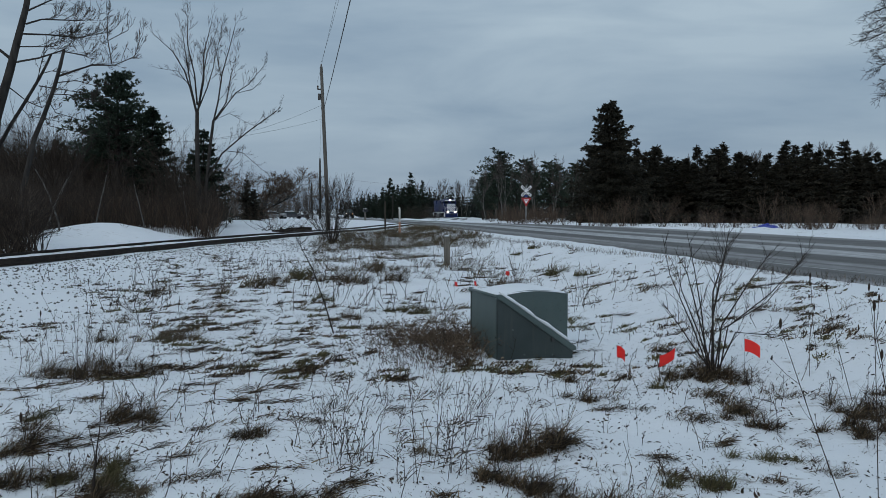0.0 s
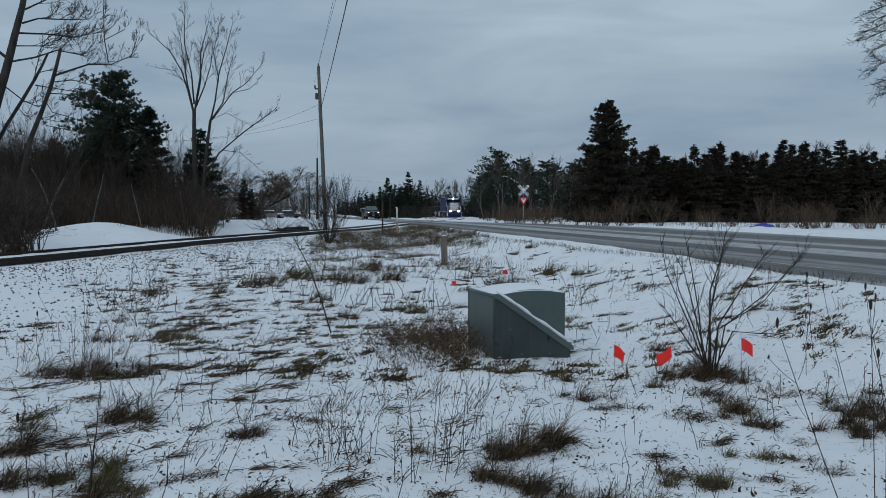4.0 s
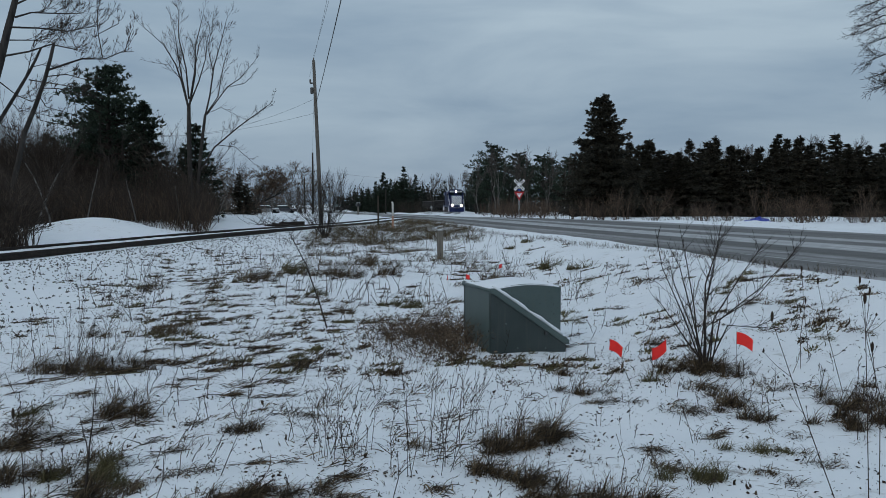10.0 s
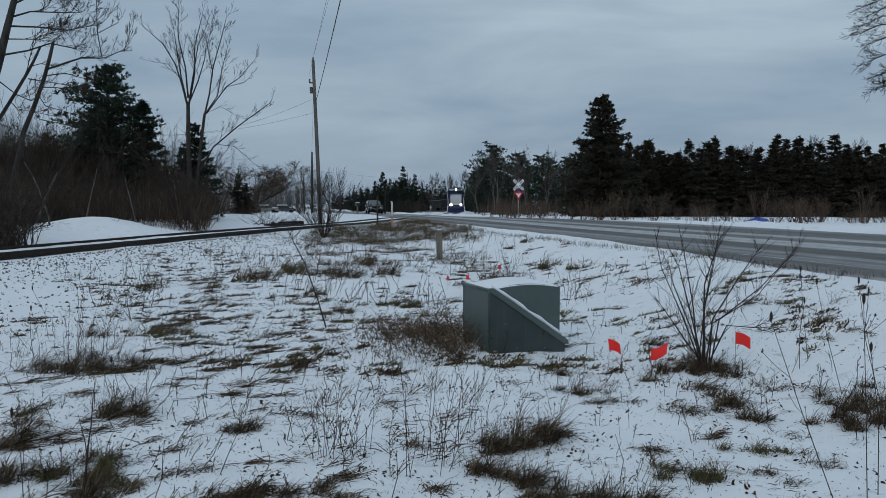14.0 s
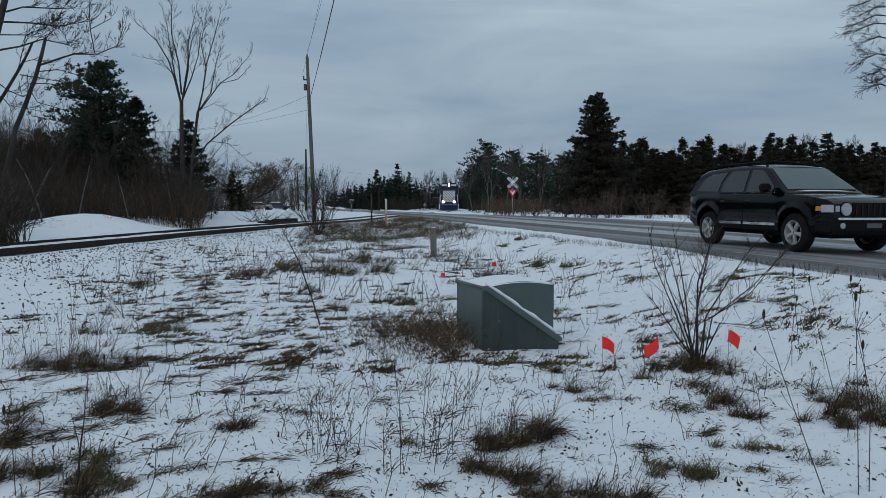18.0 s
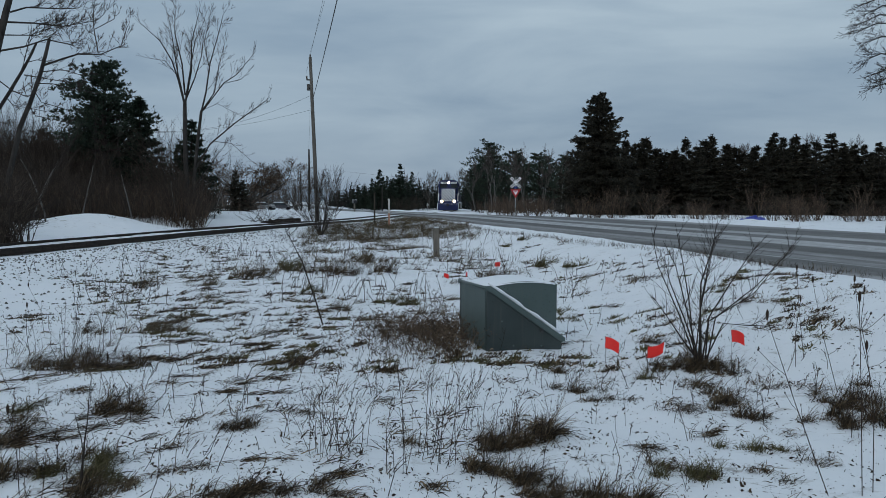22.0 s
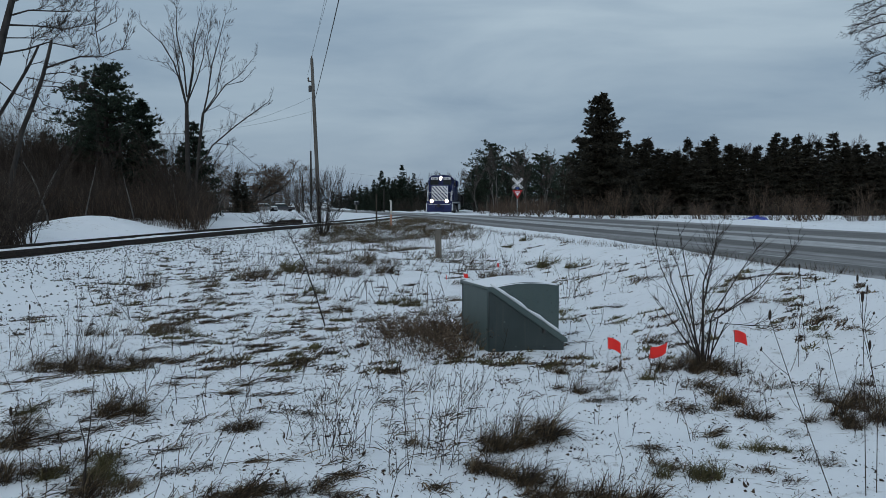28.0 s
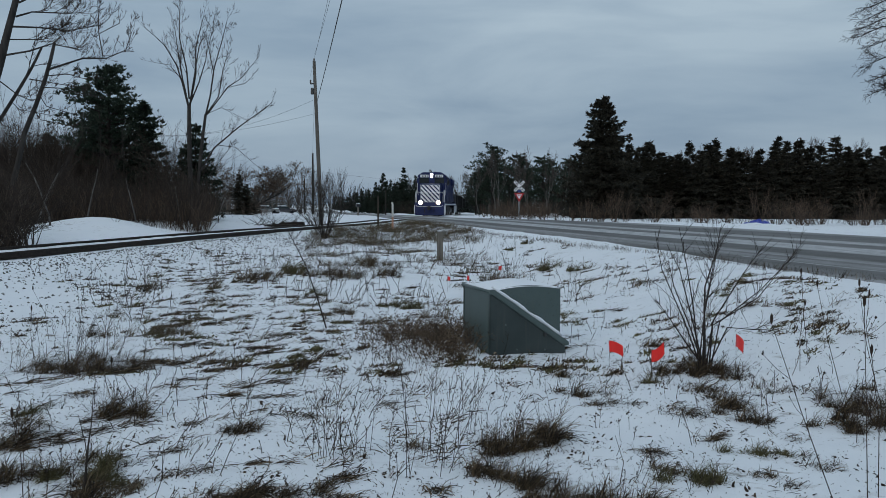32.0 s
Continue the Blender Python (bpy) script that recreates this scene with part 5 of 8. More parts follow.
    plants("d",
           (-3.36, 6.32, 1.284, 0.079), (-3.36, 5.87, 0.551, 0.055), (-3.02, 7.79, 0.669, 0.122), (-2.56, 7.17, 0.84, 0.112), (-2.99, 7.12, 0.557, 0.122),
           (-2.42, 4.98, 0.35, 0.14), (-2.58, 4.56, 0.392, 0.071), (-1.86, 4.61, 0.195, 0.072), (-1.66, 4.41, 0.276, 0.048), (-1.67, 3.95, 0.154, 0.043),
           (-1.78, 5.6, 0.35, 0.061), (-1.65, 6.11, 0.549, 0.105), (-1.44, 6.23, 0.243, 0.088), (-1.48, 5.63, 0.44, 0.053), (-0.98, 4.1, 0.256, 0.051),
           (-1.95, 7.68, 0.444, 0.144), (-1.65, 7.41, 0.313, 0.104), (-1.59, 6.67, 0.438, 0.094), (-1.34, 7.99, 0.387, 0.087), (-2.94, 10.3, 0.515, 0.145),
           (-3.16, 11.24, 0.369, 0.114), (-3.0, 9.47, 0.4, 0.074), (-0.46, 13.86, 0.477, 0.098), (2.49, 9.94, 0.466, 0.101))
    plants("d",
           (1.4, 7.79, 0.39, 0.091), (1.81, 4.75, 0.312, 0.082), (2.0, 4.76, 0.164, 0.052), (1.92, 3.88, 0.194, 0.061), (2.68, 4.53, 0.227, 0.032),
           (-2.19, 6.13, 0.307, 0.086), (-0.59, 3.85, 0.271, 0.06), (-0.39, 5.4, 0.296, 0.042), (1.42, 8.26, 0.284, 0.078), (3.65, 8.4, 0.289, 0.072),
           (-2.22, 4.81, 0.451, 0.075), (-2.15, 7.11, 0.5, 0.078), (-2.75, 8.06, 0.504, 0.088), (-1.85, 10.6, 0.497, 0.083), (-1.8, 8.69, 0.408, 0.082),
           (-2.93, 5.58, 0.392, 0.044))
    plants("c",
           (-1.71, 4.83, 0.166, 0.113), (-1.49, 3.97, 0.198, 0.093), (-1.4, 4.06, 0.171, 0.108), (-1.13, 3.58, 0.207, 0.14), (-1.85, 4.2, 0.144, 0.085),
           (-1.0, 4.99, 0.203, 0.117), (-0.94, 4.59, 0.115, 0.043), (-2.03, 8.54, 0.427, 0.2), (-0.94, 3.68, 0.172, 0.115), (-0.64, 3.77, 0.159, 0.088),
           (0.84, 4.15, 0.175, 0.071), (2.3, 4.18, 0.176, 0.085), (-0.52, 3.61, 0.169, 0.113), (2.15, 8.85, 0.235, 0.125), (-2.21, 9.96, 0.187, 0.093),
           (-1.01, 9.66, 0.332, 0.226), (-2.06, 6.48, 0.172, 0.091), (-2.86, 4.86, 0.228, 0.152), (1.77, 5.2, 0.284, 0.163), (1.28, 4.35, 0.204, 0.136),
           (-2.76, 7.26, 0.397, 0.147), (-0.06, 3.73, 0.146, 0.117), (1.74, 6.93, 0.217, 0.087), (2.35, 4.77, 0.224, 0.097))
    plants("c",
           (2.98, 5.71, 0.268, 0.107))
    plants("w",
           (-1.01, 7.04, 0.22, 0.352), (-0.84, 8.11, 0.253, 0.342), (-0.45, 7.02, 0.241, 0.494), (-0.37, 7.48, 0.257, 0.468), (-0.55, 6.81, 0.213, 0.373),
           (-0.13, 7.42, 0.348, 0.487), (-0.7, 4.18, 0.131, 0.457), (-0.61, 4.23, 0.132, 0.529), (-0.55, 4.28, 0.12, 0.434), (-0.66, 4.14, 0.097, 0.388),
           (-0.46, 5.49, 0.112, 0.283), (-0.07, 4.2, 0.098, 0.623), (0.03, 4.05, 0.095, 0.634), (-0.21, 3.95, 0.062, 0.617), (0.51, 5.89, 0.276, 0.304),
           (1.16, 4.88, 0.175, 0.244), (1.0, 3.81, 0.137, 0.25), (0.28, 4.4, 0.206, 0.378), (0.43, 4.58, 0.215, 0.358), (0.7, 4.93, 0.231, 0.308),
           (-3.56, 7.03, 0.604, 0.604), (-3.77, 7.1, 0.333, 0.5), (-5.96, 14.41, 0.788, 0.676), (-5.74, 14.85, 0.464, 0.697))
    plants("w",
           (-1.98, 4.06, 0.159, 0.286), (-3.45, 8.81, 0.482, 0.413), (-2.14, 16.79, 0.919, 0.787), (-4.24, 16.78, 1.18, 0.787), (-3.89, 18.21, 0.854, 0.712),
           (-3.34, 19.19, 0.9, 0.75), (-1.31, 18.12, 0.85, 0.708), (-2.05, 19.76, 0.927, 0.618), (-0.27, 8.11, 0.381, 0.317), (-0.5, 8.73, 0.41, 0.341),
           (0.19, 4.9, 0.153, 0.421), (-0.75, 6.66, 0.208, 0.312), (2.22, 5.4, 0.211, 0.338), (2.99, 5.1, 0.239, 0.359), (1.92, 5.65, 0.265, 0.221),
           (0.89, 5.95, 0.186, 0.279), (1.17, 5.93, 0.232, 0.278), (-4.77, 16.79, 0.787, 0.787), (-4.82, 14.91, 0.466, 0.583), (0.75, 5.96, 0.186, 0.326),
           (0.27, 5.89, 0.23, 0.322), (0.12, 5.18, 0.097, 0.365), (1.32, 3.67, 0.143, 0.23), (2.02, 11.27, 0.353, 0.793))
    plants("w",
           (1.22, 16.76, 0.655, 0.786))
    plants("t",
           (2.23, 3.7, -0.087, 1.036), (3.21, 5.19, -0.187, 0.893), (2.06, 3.7, -0.335, 0.925), (3.09, 5.49, -0.258, 0.859), (3.25, 6.34, -0.099, 0.793),
           (-4.02, 7.05, -0.011, 0.507), (-4.62, 8.41, -0.164, 0.579), (-5.07, 10.03, 0.016, 0.376), (2.31, 3.74, -0.029, 0.759), (3.62, 6.0, -0.038, 0.563),
           (3.1, 6.19, 0.0, 0.581), (-2.4, 5.6, -0.175, 0.263), (-2.22, 3.75, -0.059, 0.44))

    # the large mound beside the bank and the brown foot of the spreading shrub
    plants("b", (-3.65, 6.75, 0.5, 0.20), (-3.3, 6.85, 0.55, 0.22), (-3.5, 6.6, 0.6, 0.15), (-2.95, 6.9, 0.4, 0.15), (-3.1, 6.6, 0.4, 0.12),
           (2.26, 6.45, 0.34, 0.20), (2.48, 6.42, 0.42, 0.16), (2.15, 6.6, 0.30, 0.16), (2.64, 6.38, 0.30, 0.12), (2.38, 6.60, 0.35, 0.20))

    # small clumps pressed over by the wind, scattered in drifts with clean snow between
    def clear_of(x, y, side):
        s = RN[0] * x + RN[1] * y
        q = x - float(track_x(y))
        return s < float(interp(RN[0] * y - RN[1] * x, NEAR_LINE)) - side and q > 2.2

    def drift(x, y):
        s = RN[0] * x + RN[1] * y
        q = x - float(track_x(y))
        v = math.sin(0.9 * x + 0.4 * y) + 0.8 * math.sin(0.5 * x - 1.1 * y + 2) + 0.7 * math.sin(2.3 * x + 1.7 * y) + 0.5 * math.sin(3.9 * x - 2.7 * y + 1)
        return 0.40 + 0.25 * v - 0.42 * float(smooth(3.2, 6.6, s)) - 0.5 * (1 - float(smooth(2.0, 6.5, q)))

    def field(name, n, ylo, yhi, mat, label, blades, lo, hi, seed, wide, lift, size):
        r2 = random.Random(seed)
        g = Geo()
        made = 0
        while made < n:
            y = ylo + (yhi - ylo) * r2.random() ** 1.3
            x = r2.uniform(-1, 1) * (0.64 * y + 1.0)
            if not clear_of(x, y, 0.6) or r2.random() > drift(x, y):
                continue
            made += 1
            big = r2.uniform(0.35, 1.0) ** 1.5
            way = 0.15 + 0.5 * math.sin(0.3 * x + 0.25 * y) + r2.gauss(0, 0.35)
            for _ in range(int(r2.randint(*blades) * big) + 2):
                a = way + r2.gauss(0, 0.85)
                u, v = r2.gauss(0, size * big), r2.gauss(0, size * 0.45 * big)
                px, py = x + u * math.cos(way) - v * math.sin(way), y + u * math.sin(way) + v * math.cos(way)
                d = (math.cos(a), math.sin(a), r2.uniform(*lift))
                g.blade((px, py, float(ground_z(px, py)) - 0.008), d, r2.uniform(lo, hi) * (0.5 + 0.5 * big), r2.uniform(0.0035, 0.007) * wide, (r2.gauss(0, 1.1), r2.gauss(0, 1.1), -r2.uniform(0.0, 1.3)), 4)
        tagged(part(name, g, mat), label, "grass", kind="stuff")

    field("flattened_grass", 150, 3.2, 13, STRAW_DARK, "dark dead grass pressed flat on the snow", (16, 44), 0.05, 0.20, 1, 1.15, (0.05, 0.7), 0.10)
    field("straw_grass", 80, 3.2, 14, STRAW, "dry straw blades lying on the snow", (12, 28), 0.05, 0.18, 2, 1.2, (0.05, 0.8), 0.09)
    field("standing_grass", 90, 3.2, 12, STRAW_DARK, "thin dead grass standing in the snow", (6, 14), 0.10, 0.26, 3, 0.8, (0.9, 2.4), 0.05)
    field("turf_clumps", 520, 6.5, 27, STRAW_DARK, "small dark turf clumps showing through the snow", (50, 120), 0.03, 0.085, 14, 2.4, (0.2, 1.8), 0.085)
    field("olive_turf", 240, 6.5, 27, STRAW_GREEN, "small olive turf clumps showing through the snow", (50, 120), 0.03, 0.09, 15, 2.4, (0.2, 1.8), 0.085)
    field("meadow_grass", 110, 11.5, 34, STRAW_DARK, "brown dead grass across the snowy verge", (26, 60), 0.07, 0.20, 4, 1.7, (0.3, 1.6), 0.15)
    field("meadow_straw", 50, 11.5, 36, STRAW, "straw-coloured grass across the snowy verge", (22, 50), 0.07, 0.20, 6, 1.7, (0.3, 1.6), 0.15)

    # crumbs of leaf and stalk strewn over the snow, thicker near the clumps
    def crumbs(name, n, ylo, yhi, mat, label, seed, lo, hi, wide):
        r2 = random.Random(seed)
        g = Geo()
        made = 0
        while made < n:
            y = ylo + (yhi - ylo) * r2.random() ** 1.5
            x = r2.uniform(-1, 1) * (0.64 * y + 0.6)
            if not clear_of(x, y, 0.9) or r2.random() > drift(x, y) + 0.10:
                continue
            k = r2.randint(2, 9)
            made += k
            for _ in range(k):
                px, py = x + r2.gauss(0, 0.07), y + r2.gauss(0, 0.05)
                a = r2.uniform(0, 6.283)
                g.blade((px, py, float(ground_z(px, py)) - 0.004), (math.cos(a), math.sin(a), r2.uniform(0.0, 1.6) ** 2), r2.uniform(lo, hi) * r2.uniform(0.5, 1.0), r2.uniform(0.004, 0.009) * wide,
                        (r2.gauss(0, 1.5), r2.gauss(0, 1.5), r2.gauss(-0.4, 0.8)), 3)
        tagged(part(name, g, mat), label, "litter", kind="stuff")

    crumbs("leaf_litter", 10500, 3.0, 9.5, STRAW_DARK, "dark curled leaves and stalks strewn on snow", 51, 0.012, 0.06, 0.8)
    crumbs("pale_litter", 1000, 3.0, 9.5, STRAW, "pale curled leaves and stalks strewn on snow", 52, 0.03, 0.10, 0.8)
    crumbs("verge_litter", 4600, 8.5, 24, STRAW_DARK, "dark dead leaves strewn over the snowy verge", 53, 0.04, 0.11, 1.4)

    leaves = Geo()
    rl = random.Random(59)
    for _ in range(420):
        y = 3.0 + 5.5 * rl.random() ** 1.2
        x = rl.uniform(-1, 1) * (0.64 * y + 0.4)
        if not clear_of(x, y, 0.8):
            continue
        for _ in range(rl.randint(1, 7)):
            px, py = x + rl.gauss(0, 0.06), y + rl.gauss(0, 0.06)
            a = rl.uniform(0, 6.283)
            leaves.blade((px, py, float(ground_z(px, py)) - 0.002), (math.cos(a), math.sin(a), rl.uniform(0.2, 2.0)), rl.uniform(0.018, 0.042), rl.uniform(0.008, 0.018), (rl.gauss(0, 1.4), rl.gauss(0, 1.4), -1.2), 4)
    tagged(part("curled_leaves", leaves, WEED), "dark curled dead leaves caught in the snow", "litter", kind="stuff")

    specks = Geo()
    rk = random.Random(58)
    for _ in range(5000):
        y = 3.0 + 9.0 * rk.random() ** 1.4
        x = rk.uniform(-1, 1) * (0.64 * y + 0.5)
        if not clear_of(x, y, 0.5):
            continue
        seed_head(specks, Vector((x, y, float(ground_z(x, y)) + 0.001)), rk.uniform(0.0022, 0.0058), rk.uniform(0.4, 1.0))
    tagged(part("seed_litter", specks, WEED), "dark seeds and crumbs strewn over the snow", "litter", kind="stuff")

    def weeds(name, n, ylo, yhi, hlo, hhi, seed, label, wide=1.0):
        r2 = random.Random(seed)
        g = Geo()
        made = 0
        while made < n:
            y = ylo + (yhi - ylo) * r2.random() ** 1.2
            x = r2.uniform(-1, 1) * (0.64 * y + 1.0)
            if not clear_of(x, y, 2.0) or x - float(track_x(y)) < (5.5 if y < 14 else 3.0) or r2.random() > 0.45 + 0.5 * math.sin(1.3 * x + 0.8 * y) + 0.3 * math.sin(3 * x - 2 * y):
                continue
            made += 1
            p = Vector((x, y, float(ground_z(x, y)) - 0.02))
            h = r2.uniform(hlo, hhi)
            d = Vector((r2.gauss(0.10, 0.28), r2.gauss(0, 0.22), 1)).normalized()
            e = p + d * h + Vector((r2.gauss(0, 0.10) * h, r2.gauss(0, 0.08) * h, 0))
            g.tube([p, p.lerp(e, 0.5) + Vector((r2.gauss(0, 0.05) * h, r2.gauss(0, 0.05) * h, 0)), e], [0.0030 * wide, 0.0024 * wide, 0.0015 * wide], 3, cap=False)
            for _ in range(r2.randint(2, 6)):
                b = p.lerp(e, r2.uniform(0.4, 1.0))
                c = b + (d + Vector((r2.gauss(0, 0.6), r2.gauss(0, 0.6), 0))).normalized() * h * r2.uniform(0.08, 0.22)
                g.tube([b, c], [0.0018 * wide, 0.0012 * wide], 3, cap=False)
                k = 0.0042 * r2.uniform(0.5, 1.4) * wide
                g.add([c + Vector(v) * k for v in ((1, 0, 0), (-0.5, 0.87, 0), (-0.5, -0.87, 0), (0, 0, 1.4), (0, 0, -1))],
                      [(0, 1, 3), (1, 2, 3), (2, 0, 3), (1, 0, 4), (2, 1, 4), (0, 2, 4)])
        tagged(part(name, g, WEED), label, "weeds", kind="stuff")

    weeds("dead_weeds", 320, 3.2, 9, 0.08, 0.28, 21, "thin dead weeds with seed heads in the snow")
    weeds("verge_weeds", 300, 11, 30, 0.2, 0.5, 22, "dead weeds across the snowy verge", 1.7)

    # dead brown vines and stalks heaped against the cabinet
    r3 = random.Random(44)

    def tangle(n, cx, cy, sx, sy, hlo, hhi, leaf):
        g = Geo()
        made = 0
        while made < n:
            x, y = r3.gauss(cx, sx), r3.gauss(cy, sy)
            if x > 0.44 - 0.345 * (y - 7.24) and y < 8.3:
                continue
            made += 1
            pts = [Vector((x, y, float(ground_z(x, y)) - 0.02))]
            d = Vector((r3.gauss(0, 0.45), r3.gauss(0, 0.45), 1))
            L = r3.uniform(hlo, hhi) / 3
            for k in range(3):
                pts.append(pts[-1] + d.normalized() * L)
                d = d + Vector((r3.gauss(0, 0.45), r3.gauss(0, 0.45), -0.25))
            g.tube(pts, [0.0032, 0.0028, 0.0022, 0.0015], 3, cap=False)
            for p in pts[1:]:
                for _ in range(r3.randint(1, 3)):
                    g.blade(p + Vector((r3.gauss(0, 0.02), r3.gauss(0, 0.02), r3.gauss(0, 0.02))), (r3.gauss(0, 1), r3.gauss(0, 1), r3.gauss(0, 0.7)), r3.uniform(0.015, leaf), r3.uniform(0.006, 0.014), (r3.gauss(0, 1), r3.gauss(0, 1), -0.5), 3)
        return g

    t = thing("dead_vines", "heap of reddish-brown dead vines beside the cabinet", "vines", pose(0, 0, 0))
    part("tangle", tangle(330, 0.08, 7.66, 0.16, 0.36, 0.12, 0.40, 0.045), VINE, t)
    tagged(part("brown_weeds", tangle(620, -0.34, 8.30, 0.36, 0.80, 0.08, 0.26, 0.035), VINE), "low tangle of brown dead weeds beside the cabinet", "weeds", kind="stuff")

    # the browner rank growth where track and road draw together, in patches that thin out towards the viewer
    g, g2, g3 = Geo(), Geo(), Geo()
    r3 = random.Random(31)
    for _ in range(5200):
        y = r3.uniform(17, 46)
        x = r3.uniform(-0.19 * y, 0.035 * y + 0.6)
        s = RN[0] * x + RN[1] * y
        if x - float(track_x(y)) < 2.0 or s > NEAR_EDGE - 0.8:
            continue
        patch = math.sin(1.9 * x + 0.7 * y) + math.sin(1.1 * x - 1.3 * y + 2) + 0.8 * math.sin(3.7 * x + 2.1 * y)
        keep = 0.60 * float(smooth(24, 30, y)) * (1 - 0.6 * float(smooth(-0.06, 0.03, x / y)) * (y < 30)) + 0.20 + 0.30 * patch
        if r3.random() > keep:
            continue
        z = float(ground_z(x, y)) - 0.02
        tall = 0.5 + 0.5 * float(smooth(22, 32, y))
        for _ in range(11 if y > 26 else 8):
            a = r3.uniform(0, 6.283)
            pick = r3.random()
            (g if pick < 0.35 else g2 if pick < 0.8 else g3).blade((x + r3.gauss(0, 0.09), y + r3.gauss(0, 0.09), z), (0.7 * math.cos(a) + 0.15, 0.7 * math.sin(a), 1), r3.uniform(0.10, 0.50) * tall, 0.010,
                                                                     (r3.gauss(0.3, 0.8), r3.gauss(0, 0.8), -r3.uniform(0.0, 1.4)), 3)
    tagged(part("rank_grass", g, STRAW), "tall brown dead grass between road and railway", "grass", kind="stuff")
    tagged(part("rank_weeds", g2, STRAW_DARK), "dark dead weeds between road and railway", "grass", kind="stuff")
    tagged(part("olive_rank_grass", g3, STRAW_GREEN), "olive dead grass between road and railway", "grass", kind="stuff")
    # short frozen grass along the road's shoulder
    g = Geo()
    for _ in range(900):
        a = r3.uniform(6, 60)
        s = NEAR_EDGE - 0.95 - abs(r3.gauss(0, 0.14))
        x, y = RN[0] * s - RN[1] * a, RN[1] * s + RN[0] * a
        if float(x) - float(track_x(y)) < 1.8:
            continue
        z = float(ground_z(x, y)) - 0.01
        for _ in range(4):
            g.blade((x + r3.gauss(0, 0.05), y + r3.gauss(0, 0.05), z), (r3.gauss(0, 0.4), r3.gauss(0, 0.4), 1), r3.uniform(0.06, 0.18), 0.006, (0, 0, -0.2), 2)
    tagged(part("shoulder_grass", g, STRAW_DARK), "short frozen grass along the road shoulder", "grass", kind="stuff")

    # the spreading shrub beside the flags: long bare stems fanned from one foot
    fan = thing("shrub", "leafless shrub of dark bare stems spreading from a tuft", "shrub", on_ground(2.38, 6.51, 0.02), "leafless shrubs")
    rf = random.Random(61)
    for way in (((-0.19, 0.46), (-0.4, 0.92), (-0.47, 1.27)), ((-0.14, 0.56), (-0.24, 0.92), (-0.36, 1.15)), ((-0.08, 0.56), (-0.14, 0.97), (-0.2, 1.3)), ((-0.02, 0.56), (0.04, 0.97), (0.07, 1.31)), ((0.04, 0.56), (0.16, 1.02), (0.24, 1.33)), ((0.06, 0.46), (0.29, 0.87), (0.47, 1.15)), ((0.1, 0.46), (0.44, 0.76), (0.77, 1.17)), ((0.08, 0.41), (0.49, 0.66), (0.93, 1.21)), ((-0.17, 0.25), (-0.32, 0.46), (-0.47, 0.66)), ((0.24, 0.38), (0.49, 0.36), (0.72, 0.46)), ((0.01, 0.76), (0.11, 1.07), (0.16, 1.22)), ((-0.11, 0.36), (-0.27, 0.76), (-0.32, 0.99))):
        g = Geo()
        deep = rf.uniform(-0.4, 0.4)
        line = [Vector((0.06 * rf.uniform(-1, 1), 0.04 * rf.uniform(-1, 1), -0.03))] + [Vector((x, deep * z * 0.6, z)) for x, z in way]
        thick = rf.uniform(0.0060, 0.0088)
        g.tube(line, [thick, thick * 0.78, thick * 0.5, 0.0018], 6, cap=False)
        for i in range(rf.randint(9, 14)):
            u = rf.uniform(0.45, 2.9)
            k = int(u)
            q, d = line[k].lerp(line[k + 1], u - k), (line[k + 1] - line[k]).normalized()
            side = Vector((rf.choice((-1, 1)) * rf.uniform(0.5, 1.0), rf.gauss(0, 0.5), rf.uniform(-0.1, 0.3)))
            branching(g, q, d * 0.8 + side * 0.7, rf.uniform(0.10, 0.34) * (1.15 - 0.25 * u), 0.0034, 1, rf, 0.5, 0.05, 3, 0.10, (1, 2), 0.6, 3, None, 0.0017)
        part("stem", g, TWIG, fan, even=True)
    shrub(-4.95, 30.2, 2.3, 62, 34, "leafless bush at the foot of the utility pole", 0.9, 0.018, 3, thin=0.005)
    sap = thing("shrub", "single thin leafless sapling leaning in the snow", "shrub", on_ground(-1.50, 9.3, 0.02), "leafless shrubs")
    g = Geo().tube([(0, 0, 0), (-0.10, 0, 0.35), (-0.27, 0, 0.85), (-0.50, 0, 1.30)], [0.011, 0.009, 0.007, 0.003], 5, cap=False)
    rs = random.Random(5)
    for i in range(12):
        u = rs.uniform(0.25, 0.95)
        q = Vector((-0.50 * u ** 1.3, 0, 1.30 * u))
        g.tube([q, q + Vector((rs.gauss(0, 0.10), rs.gauss(0, 0.08), 0.12)), q + Vector((rs.gauss(0, 0.16), rs.gauss(0, 0.12), 0.22))], [0.004, 0.003, 0.002], 3, cap=False)
    part("stem", g, TWIG, sap, even=True)
    shrub(-1.92, 3.72, 0.85, 64, 1, "single dark leafless stem in the snow", 0.2, 0.008, 1)
    shrub(-4.1, 9.6, 0.75, 65, 3, "small leafless bush of thin stems in snow", 0.6, 0.006, 2)
    shrub(-6.4, 15.2, 1.0, 66, 3, "small leafless bush of thin stems on the bank", 0.6, 0.007, 2)
    shrub(0.95, 12.8, 0.8, 67, 7, "low leafless bush behind the green cabinet", 0.7, 0.006, 2)
    shrub(-14.0, 31.0, 0.8, 68, 4, "small leafless bush on the snow mound", 0.9, 0.010, 2)


build_foreground()


